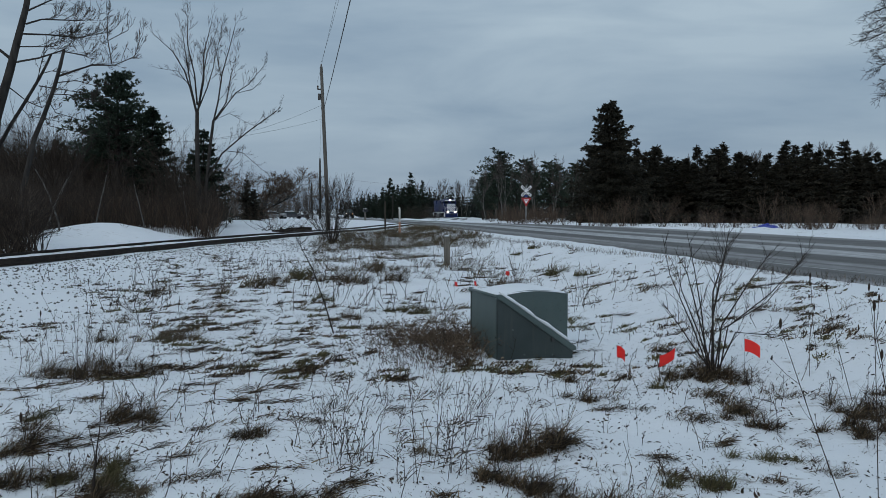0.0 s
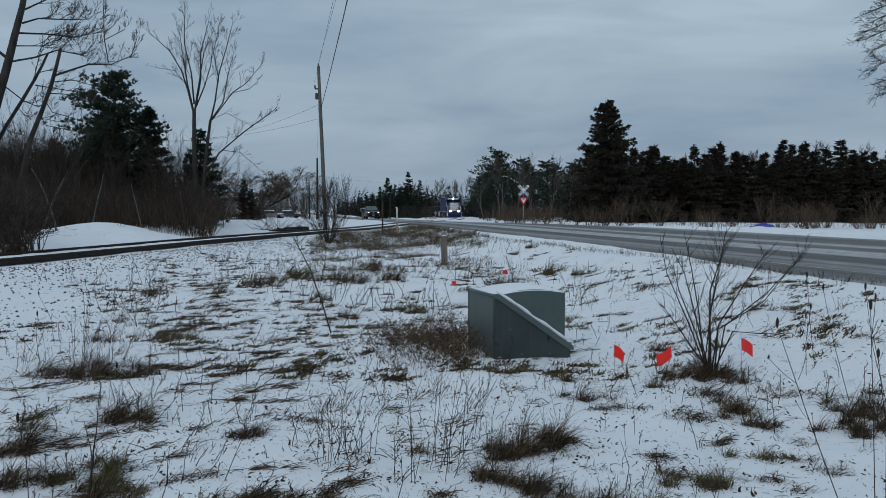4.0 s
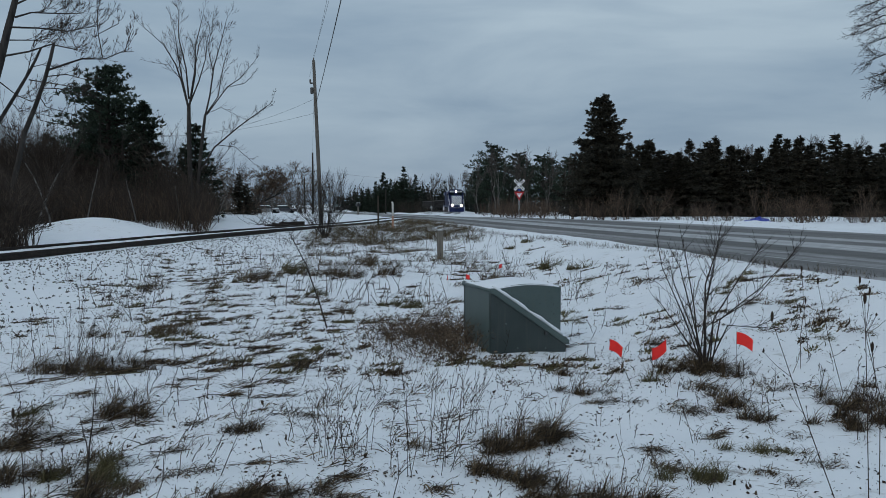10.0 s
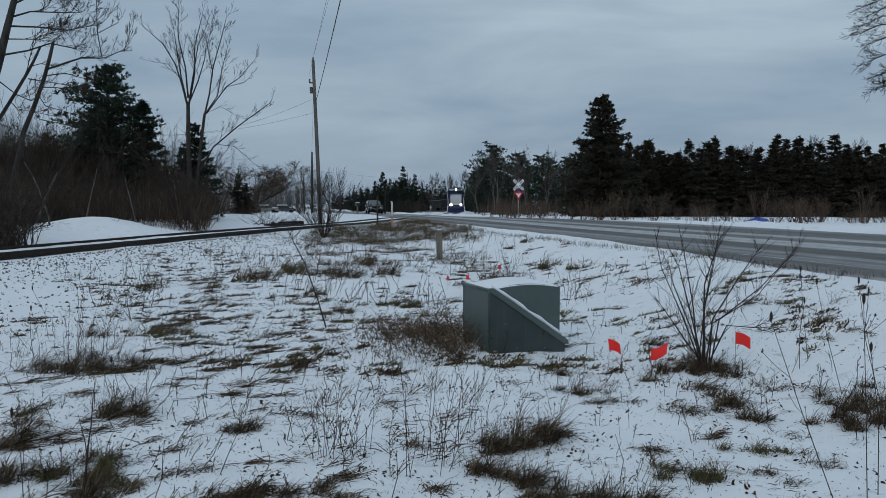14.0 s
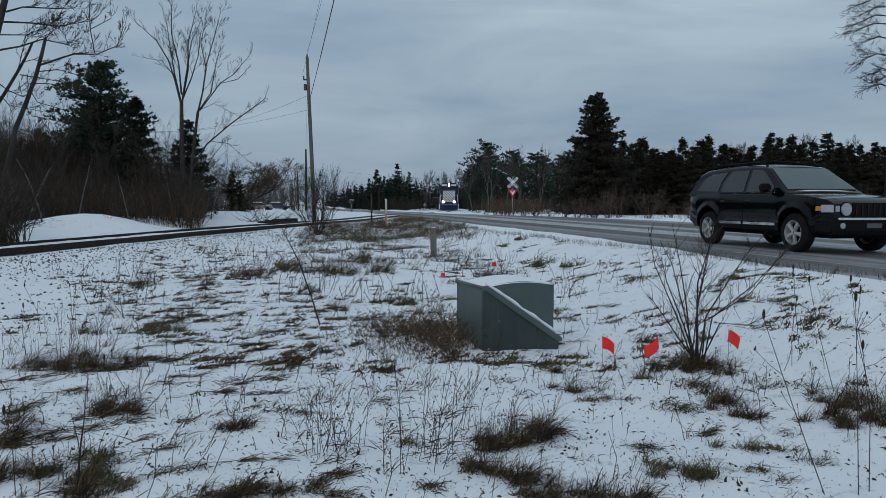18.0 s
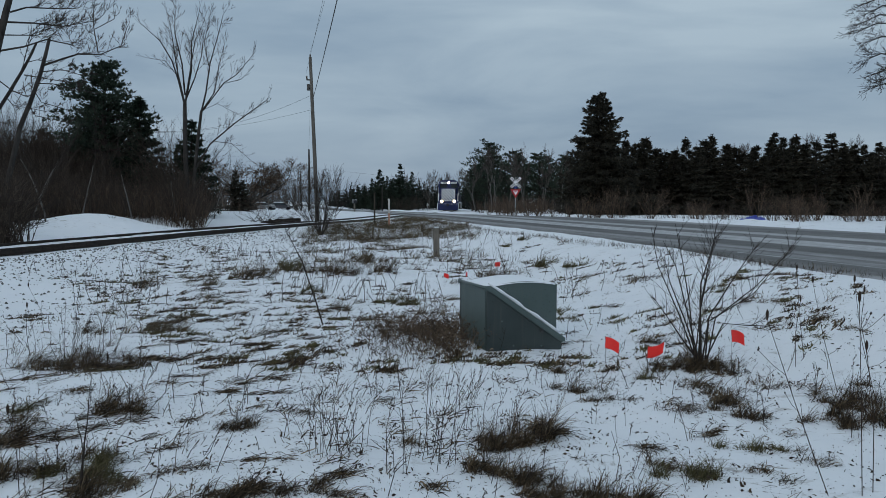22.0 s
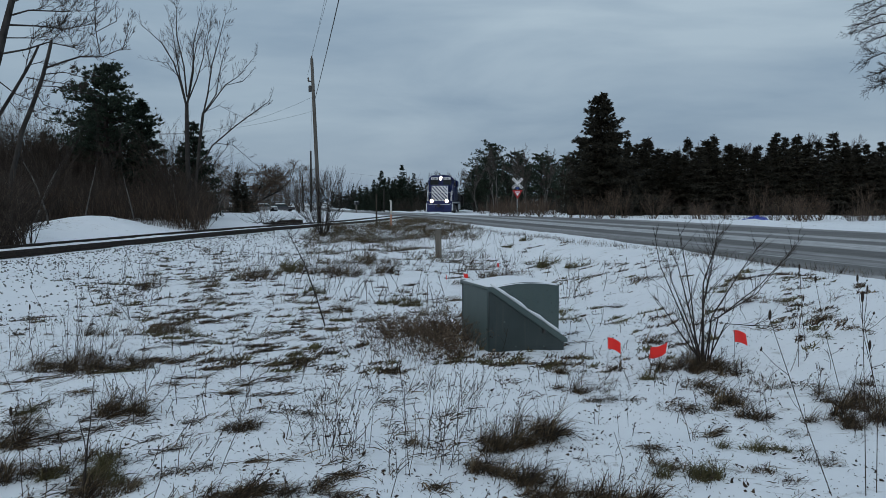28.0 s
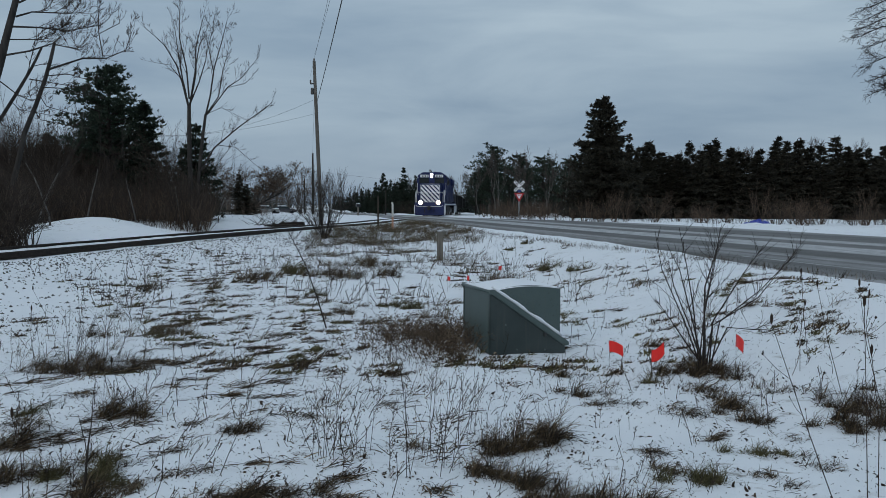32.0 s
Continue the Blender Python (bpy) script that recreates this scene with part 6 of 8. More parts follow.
# ---- roadside things ----
def build_cabinet():
    """A green utility cabinet: an inner hood with a domed top in an outer shell cut off aslant."""
    k = Mat("green_enamel", 0.55)
    a, b = k.noise(3.0, 4.0), k.noise(45.0, 3.0)
    c = k.mix(k.ramp(a, (0.35, 0.0), (0.7, 0.6)), (0.066, 0.096, 0.094), (0.094, 0.126, 0.122))
    drips = k.ramp(k.noise(6.0, 4.0, 0.6, (3, 3, 0.25)), (0.55, 0.0), (0.75, 0.35))
    c = k.mix(drips, c, (0.10, 0.105, 0.085))
    k.color(k.mix(k.ramp(b, (0.62, 0.0), (0.72, 0.5)), c, (0.03, 0.035, 0.03)))
    k.rough(k.ramp(a, (0.3, 0.34), (0.7, 0.55)))
    k.bump(b, 0.15, 0.004)
    green = k.m
    # sides: duller, scuffed, spattered paint, with their shade beside the end painted in
    k = Mat("dull_shaded_enamel", 0.5, spec=0.5)
    a, b = k.noise(4.0, 5.0), k.noise(38.0, 3.0, 0.6)
    c = k.mix(k.ramp(a, (0.3, 0.0), (0.7, 0.8)), (0.028, 0.041, 0.041), (0.044, 0.058, 0.057))
    c = k.mix(k.ramp(k.noise(7.0, 4.0, 0.6, (3, 3, 0.2)), (0.55, 0.0), (0.78, 0.4)), c, (0.085, 0.088, 0.074))
    k.color(k.mix(k.ramp(b, (0.64, 0.0), (0.70, 0.7)), c, (0.015, 0.017, 0.015)))
    k.rough(k.ramp(a, (0.3, 0.30), (0.7, 0.48)))
    k.bump(b, 0.12, 0.004)
    shaded_green = k.m
    cab = thing("utility_cabinet", "weathered green metal utility cabinet topped with snow", "utility cabinet", pose(0.482, 7.24, -0.665, 0, 0, 19.5))
    W, D = 0.86, 0.76

    def arch(x):
        return 0.705 + 0.045 * math.sin(math.pi * min(1, max(0, x / W)))

    def walls(x0, x1, y0, y1, top, name, bevel=0.012):
        xs = [x0 + (x1 - x0) * i / 14 for i in range(15)]
        outline = [(x0, 0.0)] + [(x, top(x)) for x in xs] + [(x1, 0.0)]
        bm = prism(outline, (y1 - y0) / 2, bevel)
        for v in bm.verts:
            v.co.y += (y0 + y1) / 2
        return bm

    part("hood", walls(0.05, W - 0.03, 0.055, D - 0.05, lambda x: arch(x), "hood"), green, cab)

    def cut(x):
        u = max(0, (x - 0.03) / (W - 0.03))
        return 0.695 - 0.545 * u

    # outer shell: two slanted sides and the full-height end
    for y0, y1 in ((0.0, 0.035), (D - 0.035, D)):
        part("side_panel", prism_at([(0.0, 0.0), (0.0, 0.695), (0.03, 0.698), (W, 0.15), (W, 0.0)], y0, y1, 0.006), shaded_green, cab)
    # the end takes the hood's lighter green: its sky sheen is put into the colour
    part("end_panel", block(0.0, 0.035, 0.036, D - 0.036, 0.0, 0.692, 0.006), green, cab)
    # the rolled lip along the cut
    for y in (-0.012, D - 0.012):
        part("lip", prism_at([(-0.015, 0.725), (0.035, 0.728), (W + 0.03, 0.150), (W + 0.03, 0.112), (W - 0.02, 0.110), (0.02, 0.672), (-0.015, 0.680)], y - 0.014, y + 0.030, 0.006), green, cab)
    g = Geo()
    g.tube([(-0.005, 0, 0.705), (-0.005, D, 0.705)], 0.018, 6)
    part("lip", g, green, cab, even=True)
    part("base_frame", block(-0.012, W + 0.012, -0.012, D + 0.012, -0.06, 0.03, 0.010), green, cab)
    part("latch", block(0.60, 0.635, -0.022, 0.0, 0.22, 0.26, 0.006), plain("dull_steel", (0.10, 0.10, 0.10), 0.5, 0.8), cab, "small dark steel latch")
    for x, z in ((0.30, 0.10), (0.62, 0.08), (0.17, 0.36)):
        bolt = disc(0.009, 0.012, 8)
        bmesh.ops.translate(bolt, verts=bolt.verts[:], vec=(x, -0.004, z))
        part("bolt", bolt, green, cab)
    # snow on the dome and along the lip
    snow = Geo()
    n, m_ = 16, 12
    verts = []
    for j in range(m_ + 1):
        for i in range(n + 1):
            x, y = 0.02 + (W - 0.03) * i / n, 0.045 + (D - 0.085) * j / m_
            edge = min(1, 6 * min(i / n, 1 - i / n), 6 * min(j / m_, 1 - j / m_)) ** 0.6 if 0 < i < n and 0 < j < m_ else 0
            verts.append((x, y, arch(x) - 0.008 + (0.022 + 0.008 * math.sin(9 * x + 5 * y)) * edge))
    snow.add(verts, [(j * (n + 1) + i, j * (n + 1) + i + 1, (j + 1) * (n + 1) + i + 1, (j + 1) * (n + 1) + i) for j in range(m_) for i in range(n)])
    part("snow_cap", snow, BANK, cab, "thin cap of snow", even=True)
    ridge = Geo()
    pts = [(0.03 + 0.81 * i / 12, 0.034, 0.702 - 0.545 * i / 12 + 0.050 + 0.006 * math.sin(5 * i)) for i in range(13)]
    ridge.tube(pts, [0.010] + [0.021 + 0.006 * math.sin(2.1 * i) for i in range(11)] + [0.008], 7)
    part("snow_ridge", ridge, BANK, cab, "line of snow on the slanted lip", even=True)
    ridge = Geo().tube([(0.012, 0.02 + (D - 0.04) * i / 8, 0.718 + 0.004 * math.sin(3 * i)) for i in range(9)], [0.008] + [0.020 + 0.004 * math.sin(1.9 * i) for i in range(7)] + [0.008], 7)
    part("snow_ridge", ridge, BANK, cab, "line of snow on the end lip", even=True)


def prism_at(outline, y0, y1, bevel):
    bm = prism(outline, (y1 - y0) / 2, bevel)
    for v in bm.verts:
        v.co.y += (y0 + y1) / 2
    return bm


FLAGS = []


def build_flags():
    red = Mat("flag_red", 0.5)
    red.color(red.mix(red.ramp(red.noise(20.0, 2.0), (0.3, 0.0), (0.7, 0.5)), (0.86, 0.022, 0.014), (0.74, 0.014, 0.012)))
    red.b.inputs["Subsurface Weight"].default_value = 0.0
    wire = plain("flag_wire", (0.16, 0.15, 0.14), 0.5, 0.7)
    for x, y, h, a, s, tip in ((1.56, 6.7, 0.215, -25, 1.05, 22), (1.84, 6.30, 0.205, -10, 1.05, -36), (2.52, 6.15, 0.345, 15, 1.05, 30),
                               (0.09, 13.5, 0.25, 70, 0.8, 20), (0.50, 13.5, 0.26, 110, 0.8, -15), (1.20, 15.5, 0.20, 30, 0.9, 0)):
        t = thing("marker_flag", "small red plastic marker flag on a thin wire", "flag", on_ground(x, y), "red marker flags")
        part("wire", Geo().tube([(0, 0, -0.05), (0.005, 0, h * 0.6), (0, 0, h + 0.06)], 0.0016, 5), wire, t)
        g = Geo()
        nx, ny, wv, hv = 6, 4, 0.125 * s, 0.10 * s
        verts = []
        for off in (0.0, 0.0009):
            for j in range(ny + 1):
                for i in range(nx + 1):
                    u, v = i / nx, j / ny
                    verts.append((wv * u, 0.012 * math.sin(4.2 * u + 0.8 * v) * u + off, (v - 0.5) * hv - math.tan(radians(tip)) * wv * u * u * 0.8))
        k = (nx + 1) * (ny + 1)
        faces = []
        for j in range(ny):
            for i in range(nx):
                q = j * (nx + 1) + i
                faces.append((q, q + 1, q + nx + 2, q + nx + 1))
                faces.append((k + q, k + q + nx + 1, k + q + nx + 2, k + q + 1))
        g.add(verts, faces)
        cloth = part("cloth", g, red.m, t, "red plastic flag", even=True, at=pose(0, 0, h, 0, 0, a))
        FLAGS.append((cloth, h, a))


def letters(text, size, mat, parent, at, name="lettering"):
    """Text in the built-in font as a thin mesh."""
    cu = bpy.data.curves.new("lettering", "FONT")
    cu.body, cu.size, cu.align_x, cu.align_y, cu.extrude, cu.offset = text, size, "CENTER", "CENTER", 0.001, 0.006
    tmp = bpy.data.objects.new("tmp", cu)
    me = bpy.data.meshes.new_from_object(tmp)
    bpy.data.objects.remove(tmp)
    me.materials.clear()
    me.materials.append(mat)
    return part(name, me, None, parent, at=at)


def build_signs():
    white = plain("sign_white", (0.72, 0.73, 0.74), 0.45, vary=0.1)
    black = plain("sign_black", (0.02, 0.02, 0.02), 0.5)
    red = plain("sign_red", (0.42, 0.022, 0.025), 0.45, vary=0.1)
    alu = plain("sign_back", (0.42, 0.43, 0.44), 0.45, 0.7)
    post = plain("galvanised_post", (0.30, 0.31, 0.31), 0.5, 0.6)
    blue = plain("sign_blue", (0.03, 0.06, 0.28), 0.45)
    # crossbuck with a yield sign below
    s = thing("crossbuck_sign", "white railway crossbuck with a red yield sign on a post", "road sign", on_ground(6.72, 64.0, 0.05, 5))
    part("post", block(-0.05, 0.05, -0.03, 0.03, -0.3, 3.35, 0.008), post, s)
    for tilt, words in ((45, ("RAIL", "ROAD")), (-45, ("CROSS", "ING"))):
        b = part("crossbuck_blade", block(-0.61, 0.61, -0.006, 0.006, -0.115, 0.115, 0.003), white, s, at=pose(0, -0.045 - (0.014 if tilt > 0 else 0), 2.85, 0, tilt, 0))
        for w, x in zip(words, (-0.36, 0.36)):
            letters(w, 0.20, black, b, pose(x, -0.008, 0, 90, 0, 0))
    tri = part("yield_sign", prism([(-0.46, 2.27), (0.46, 2.27), (0.0, 1.47)], 0.006), red, s, at=pose(0, -0.06, 0))
    part("yield_face", prism([(-0.24, 2.14), (0.24, 2.14), (0.0, 1.73)], 0.002), white, tri, at=pose(0, -0.010, 0))
    letters("YIELD", 0.12, red, tri, pose(0, -0.014, 2.06, 90, 0, 0))
    part("notice_plate", block(-0.15, 0.15, -0.005, 0.005, 2.34, 2.50, 0.003), blue, s, "small blue notice plate", at=pose(0, -0.06, 0))
    # the back of a give-way sign at the side road
    y = thing("yield_sign", "grey back of a triangular sign on a post", "road sign", on_ground(-11.6, 75.0, 0.05, 30))
    part("post", block(-0.03, 0.03, -0.02, 0.02, -0.2, 2.5, 0.005), post, y)
    part("plate", prism([(-0.42, 2.45), (0.42, 2.45), (0.0, 1.7)], 0.005, 0.002), alu, y)
    # a small warning triangle beyond the crossing
    w = thing("small_sign", "small pale triangular sign on a short post", "road sign", on_ground(-1.55, 96.0, 0.05, 0))
    part("post", block(-0.03, 0.03, -0.02, 0.02, -0.2, 1.1, 0.005), post, w)
    part("plate", prism([(-0.22, 0.85), (0.22, 0.85), (0.0, 1.22)], 0.006, 0.002), post, w)


def build_poles():
    wood = make_wood("pole_wood", (0.075, 0.068, 0.06), (0.20, 0.185, 0.165))
    iron = plain("pole_iron", (0.06, 0.06, 0.06), 0.5, 0.6)
    glass = plain("insulator_glaze", (0.10, 0.075, 0.06), 0.2)
    wirem = plain("black_wire", (0.012, 0.012, 0.013), 0.5)

    tarred = make_wood("tarred_pole_wood", (0.022, 0.019, 0.017), (0.062, 0.055, 0.048))

    def pole(x, y, h, r, lean, label, arms=True):
        t = thing("utility_pole", label, "utility pole", on_ground(x, y, 0.1), "utility poles")
        part("shaft", Geo().tube([(lean * u * h, 0, h * u - 0.2 * (1 - u)) for u in (0, 0.33, 0.66, 1)], [r, r * 0.9, r * 0.8, r * 0.68], 10), wood if arms else tarred, t, even=True)
        if arms:
            part("pole_cap", Geo().tube([(lean * h, 0, h - 0.02), (lean * h, 0, h + 0.10), (lean * h, 0, h + 0.16)], [0.035, 0.05, 0.02], 8), glass, t)
            part("bracket", block(lean * h * 0.86 - 0.28, lean * h * 0.86, -0.05, 0.05, h * 0.86, h * 0.86 + 0.07, 0.01), iron, t)
            part("insulator", Geo().tube([(lean * h * 0.86 - 0.26, 0, h * 0.86 + z) for z in (0.05, 0.11, 0.15, 0.2, 0.26)], [0.03, 0.06, 0.035, 0.06, 0.03], 8), glass, t)
            part("service_box", block(lean * h * 0.82 - 0.26, lean * h * 0.82 - 0.10, -0.09, 0.09, h * 0.80, h * 0.80 + 0.36, 0.02), iron, t, "small dark box on the shaft")
            part("conduit", Geo().tube([(0.02, -r - 0.02, 0.1), (lean * h * 0.3 + 0.01, -r * 0.9 - 0.02, h * 0.3)], 0.02, 6), iron, t)
        return t

    pole(-7.05, 42.0, 9.50, 0.125, -0.0385, "weathered grey wooden utility pole leaning slightly")
    pole(-12.55, 70.0, 6.0, 0.11, 0.0, "distant wooden utility pole", False)
    pole(-20.6, 108.0, 5.6, 0.12, 0.0, "distant wooden utility pole", False)
    pole(-22.6, 50.0, 6.6, 0.14, 0.0, "wooden utility pole standing among pines", False)
    pole(-7.5, 95.0, 3.4, 0.09, 0.0, "short grey pole beside the far road", False)
    pole(5.9, -18.0, 9.6, 0.15, 0.0, "weathered grey wooden utility pole behind the viewer")

    def cable(a, b, sag, r, label):
        pts = []
        for i in range(25):
            u = i / 24
            p = Vector(a).lerp(Vector(b), u)
            p.z -= sag * 4 * u * (1 - u)
            pts.append(p)
        tagged(part("cable", Geo().tube(pts, r, 4), wirem), label, "cable", "overhead wires")

    cable((-7.25, 42.0, 6.9), (5.2, -18, 7.9), 0.5, 0.016, "thick black overhead cable between poles")
    cable((-7.42, 42.0, 9.42), (5.9, -18, 9.3), 0.9, 0.0055, "thin overhead wire between poles")
    cable((-7.66, 42.0, 8.25), (5.6, -18, 8.8), 0.5, 0.0055, "thin overhead wire between poles")
    cable((-7.4, 42.0, 7.0), (-22.6, 50.0, 6.1), 1.1, 0.008, "thin service wire sagging to a far pole")
    cable((-7.35, 42.0, 6.2), (-22.6, 50.0, 5.7), 0.55, 0.007, "thin service wire sagging to a far pole")
    cable((-12.6, 70, 5.5), (-7.38, 42.0, 8.6), 0.7, 0.006, "thin overhead wire between poles")
    cable((-12.6, 70, 4.2), (20, 140, 4.9), 0.6, 0.008, "thin overhead wire crossing the far road")


def build_posts():
    wood = make_wood("old_post_wood", (0.10, 0.09, 0.08), (0.26, 0.235, 0.20))
    dark = make_wood("dark_post_wood", (0.03, 0.026, 0.022), (0.09, 0.075, 0.06))
    t = thing("fence_post", "short weathered wooden post leaning in the grass", "post", on_ground(-0.07, 19.6, 0.03, 12) @ pose(0, 0, 0, 2, -1.5, 0))
    part("shaft", block(-0.075, 0.075, -0.07, 0.07, -0.1, 0.82, 0.018), wood, t)
    part("snow_cap", block(-0.065, 0.065, -0.06, 0.06, 0.822, 0.84, 0.008), BANK, t, "dusting of snow")
    t = thing("steel_post", "slim dark post beside the railway", "post", on_ground(-3.4, 38.0, 0.05, 5))
    part("shaft", block(-0.045, 0.045, -0.045, 0.045, -0.1, 1.74, 0.01), dark, t)
    white = plain("marker_white", (0.62, 0.60, 0.56), 0.5)
    orange = plain("marker_orange", (0.40, 0.20, 0.13), 0.5)
    t = thing("marker_post", "white plastic marker post with an orange foot", "marker post", on_ground(-2.5, 36.0, 0.03, 8))
    part("foot", Geo().tube([(0, 0, -0.1), (0, 0, 0.75)], 0.055, 10), orange, t, "faded orange foot", even=True)
    part("shaft", Geo().tube([(0, 0, 0.75), (0, 0, 1.36), (0, 0, 1.42)], [0.050, 0.050, 0.03], 10), white, t, even=True)
    part("cap", block(-0.075, 0.03, -0.055, 0.055, 1.40, 1.47, 0.015), white, t)
    # letterbox at the roadside
    t = thing("mailbox", "dark metal mailbox on a wooden post", "mailbox", on_ground(-8.2, 70.0, 0.05, -70))
    part("post", block(-0.07, 0.07, -0.07, 0.07, -0.1, 0.85, 0.01), wood, t)
    part("box", prism([(-0.38, 0.86), (-0.38, 1.05), (-0.3, 1.17), (0.3, 1.17), (0.38, 1.05), (0.38, 0.86)], 0.17, 0.02), plain("mailbox_black", (0.03, 0.03, 0.035), 0.4, 0.3), t)
    part("snow_cap", block(-0.3, 0.3, -0.14, 0.14, 1.172, 1.205, 0.012), BANK, t, "thin cap of snow")
    part("flag", block(0.0, 0.03, 0.172, 0.182, 1.0, 1.25, 0.002), orange, t, "small faded flag")
    # heap of old ties and branches left of the track
    rnd = random.Random(8)
    tw = make_wood("heap_wood", (0.02, 0.017, 0.015), (0.07, 0.058, 0.048))
    heap = thing("tie_heap", "heap of old dark railway ties dusted with snow", "timber heap", on_ground(-8.7, 40.6, 0.03))
    for i in range(9):
        lay = i // 4
        part("tie", block(-0.75, 0.75, -0.09, 0.09, 0.0, 0.13, 0.015), tw, heap, at=pose(rnd.uniform(-0.8, 0.8), rnd.uniform(-0.5, 0.5) + 0.1 * lay, 0.12 * lay, rnd.uniform(-4, 4), rnd.uniform(-5, 5), rnd.uniform(-35, 35)))
    g = Geo()
    for _ in range(60):
        p = Vector((rnd.uniform(-2.2, 2.2), rnd.uniform(-0.7, 0.7), 0.2))
        branching(g, p, Vector((rnd.gauss(0, 1), rnd.gauss(0, 0.5), 0.6)), rnd.uniform(0.4, 0.9), 0.016, 1, rnd, 0.6, 0.0, 3, 0.1, (1, 2), 0.6, 4, None, 0.005)
    part("tangle", g, TWIG, heap, "tangled dead branches")["kind"] = "stuff"


build_cabinet()
build_flags()
build_signs()
build_poles()
build_posts()


def build_tarp():
    """A crumpled blue tarpaulin lying at the foot of the bushes."""
    k = Mat("blue_tarpaulin", 0.45)
    k.color(k.mix(k.ramp(k.noise(6.0, 4.0), (0.3, 0.0), (0.7, 1.0)), (0.010, 0.022, 0.22), (0.03, 0.06, 0.42)))
    rt = random.Random(3)
    nx, ny = 16, 8
    verts = [(1.7 * (i / nx - 0.5) + rt.gauss(0, 0.02), 0.9 * (j / ny - 0.5) + rt.gauss(0, 0.02),
              (0.36 * math.sin(math.pi * i / nx) ** 0.7 * math.sin(math.pi * j / ny) ** 0.7 * rt.uniform(0.55, 1.1)) if 0 < i < nx and 0 < j < ny else -0.02) for j in range(ny + 1) for i in range(nx + 1)]
    w = nx + 1
    t = thing("tarpaulin", "crumpled blue tarpaulin on snow below the bushes", "tarpaulin", on_ground(17.0, 39.0, 0.0, 10))
    part("sheet", Geo().add(verts, [(j * w + i, j * w + i + 1, (j + 1) * w + i + 1, (j + 1) * w + i) for j in range(ny) for i in range(nx)]), k.m, t)


build_tarp()


# ---- vehicles: x forward, y to their left, z up; the origin on the ground under the front ----
TYRE = plain("tyre_rubber", (0.013, 0.013, 0.014), 0.95, vary=0.3, scale=14.0)
ALLOY = plain("wheel_alloy", (0.50, 0.50, 0.51), 0.45, 0.4, scale=20.0)
BLACK_TRIM = plain("black_trim", (0.008, 0.008, 0.009), 0.75, scale=10.0)
for m_ in (TYRE, BLACK_TRIM):
    m_.node_tree.nodes["Principled BSDF"].inputs["Specular IOR Level"].default_value = 0.12
CHROME = plain("chrome", (0.62, 0.63, 0.64), 0.12, 1.0, vary=0.06)


def make_glass(name, tint):
    k = Mat(name, 0.06, spec=0.5)
    k.color(k.mix(k.ramp(k.noise(2.0, 3.0), (0.3, 0.0), (0.7, 0.6)), tint, tuple(v * 1.5 for v in tint)))
    k.rough(k.ramp(k.noise(5.0, 4.0), (0.3, 0.04), (0.75, 0.16)))
    return k.m


GLASS = make_glass("tinted_glass", (0.012, 0.017, 0.019))
# paler base colour imitates sky mirrored in and seen through the windscreen
SCREEN = make_glass("sky_paled_glass", (0.060, 0.088, 0.092))


def lamp(name, c, s, base=(0.8, 0.8, 0.8)):
    return Mat(name, 0.2).color(base).glow(c, s).m


LAMP_WHITE = lamp("lamp_white", (1.0, 0.93, 0.80), 2.6)
LAMP_AMBER = lamp("lamp_amber", (1.0, 0.45, 0.08), 1.1, (0.6, 0.25, 0.05))
LENS = plain("lamp_lens", (0.42, 0.44, 0.46), 0.12, 0.35, vary=0.25, scale=30)
AMBER = plain("amber_lens", (0.60, 0.26, 0.05), 0.15, vary=0.15)
RED_LENS = plain("red_lens", (0.12, 0.016, 0.014), 0.25)


def make_car_paint(name, c, dirt=0.35, gloss=0.16, spec=0.3):
    k = Mat(name, 0.34, 0.0, spec)
    a = k.noise(2.0, 5.0, 0.6)
    sepn = k.node("ShaderNodeSeparateXYZ")
    k.link(k.co.outputs["Object"], sepn.inputs[0])
    low = k.node("ShaderNodeMapRange")
    low.inputs["From Min"].default_value, low.inputs["From Max"].default_value = 0.95, 0.35
    k.link(sepn.outputs["Z"], low.inputs["Value"])
    # road salt dried on the flanks
    film = k.mix(1.0, k.ramp(low.outputs[0], (0.0, 0.0), (1.0, dirt)), k.ramp(a, (0.25, 0.3), (0.7, 1.0)), "MULTIPLY")
    k.color(k.mix(film, c, (0.11, 0.107, 0.103)))
    k.rough(k.ramp(film, (0.0, gloss), (0.4, 0.6)))
    return k.m


ALLOY_DIRTY = plain("dirty_wheel_alloy", (0.24, 0.235, 0.23), 0.6, 0.3, vary=0.4, scale=20.0)


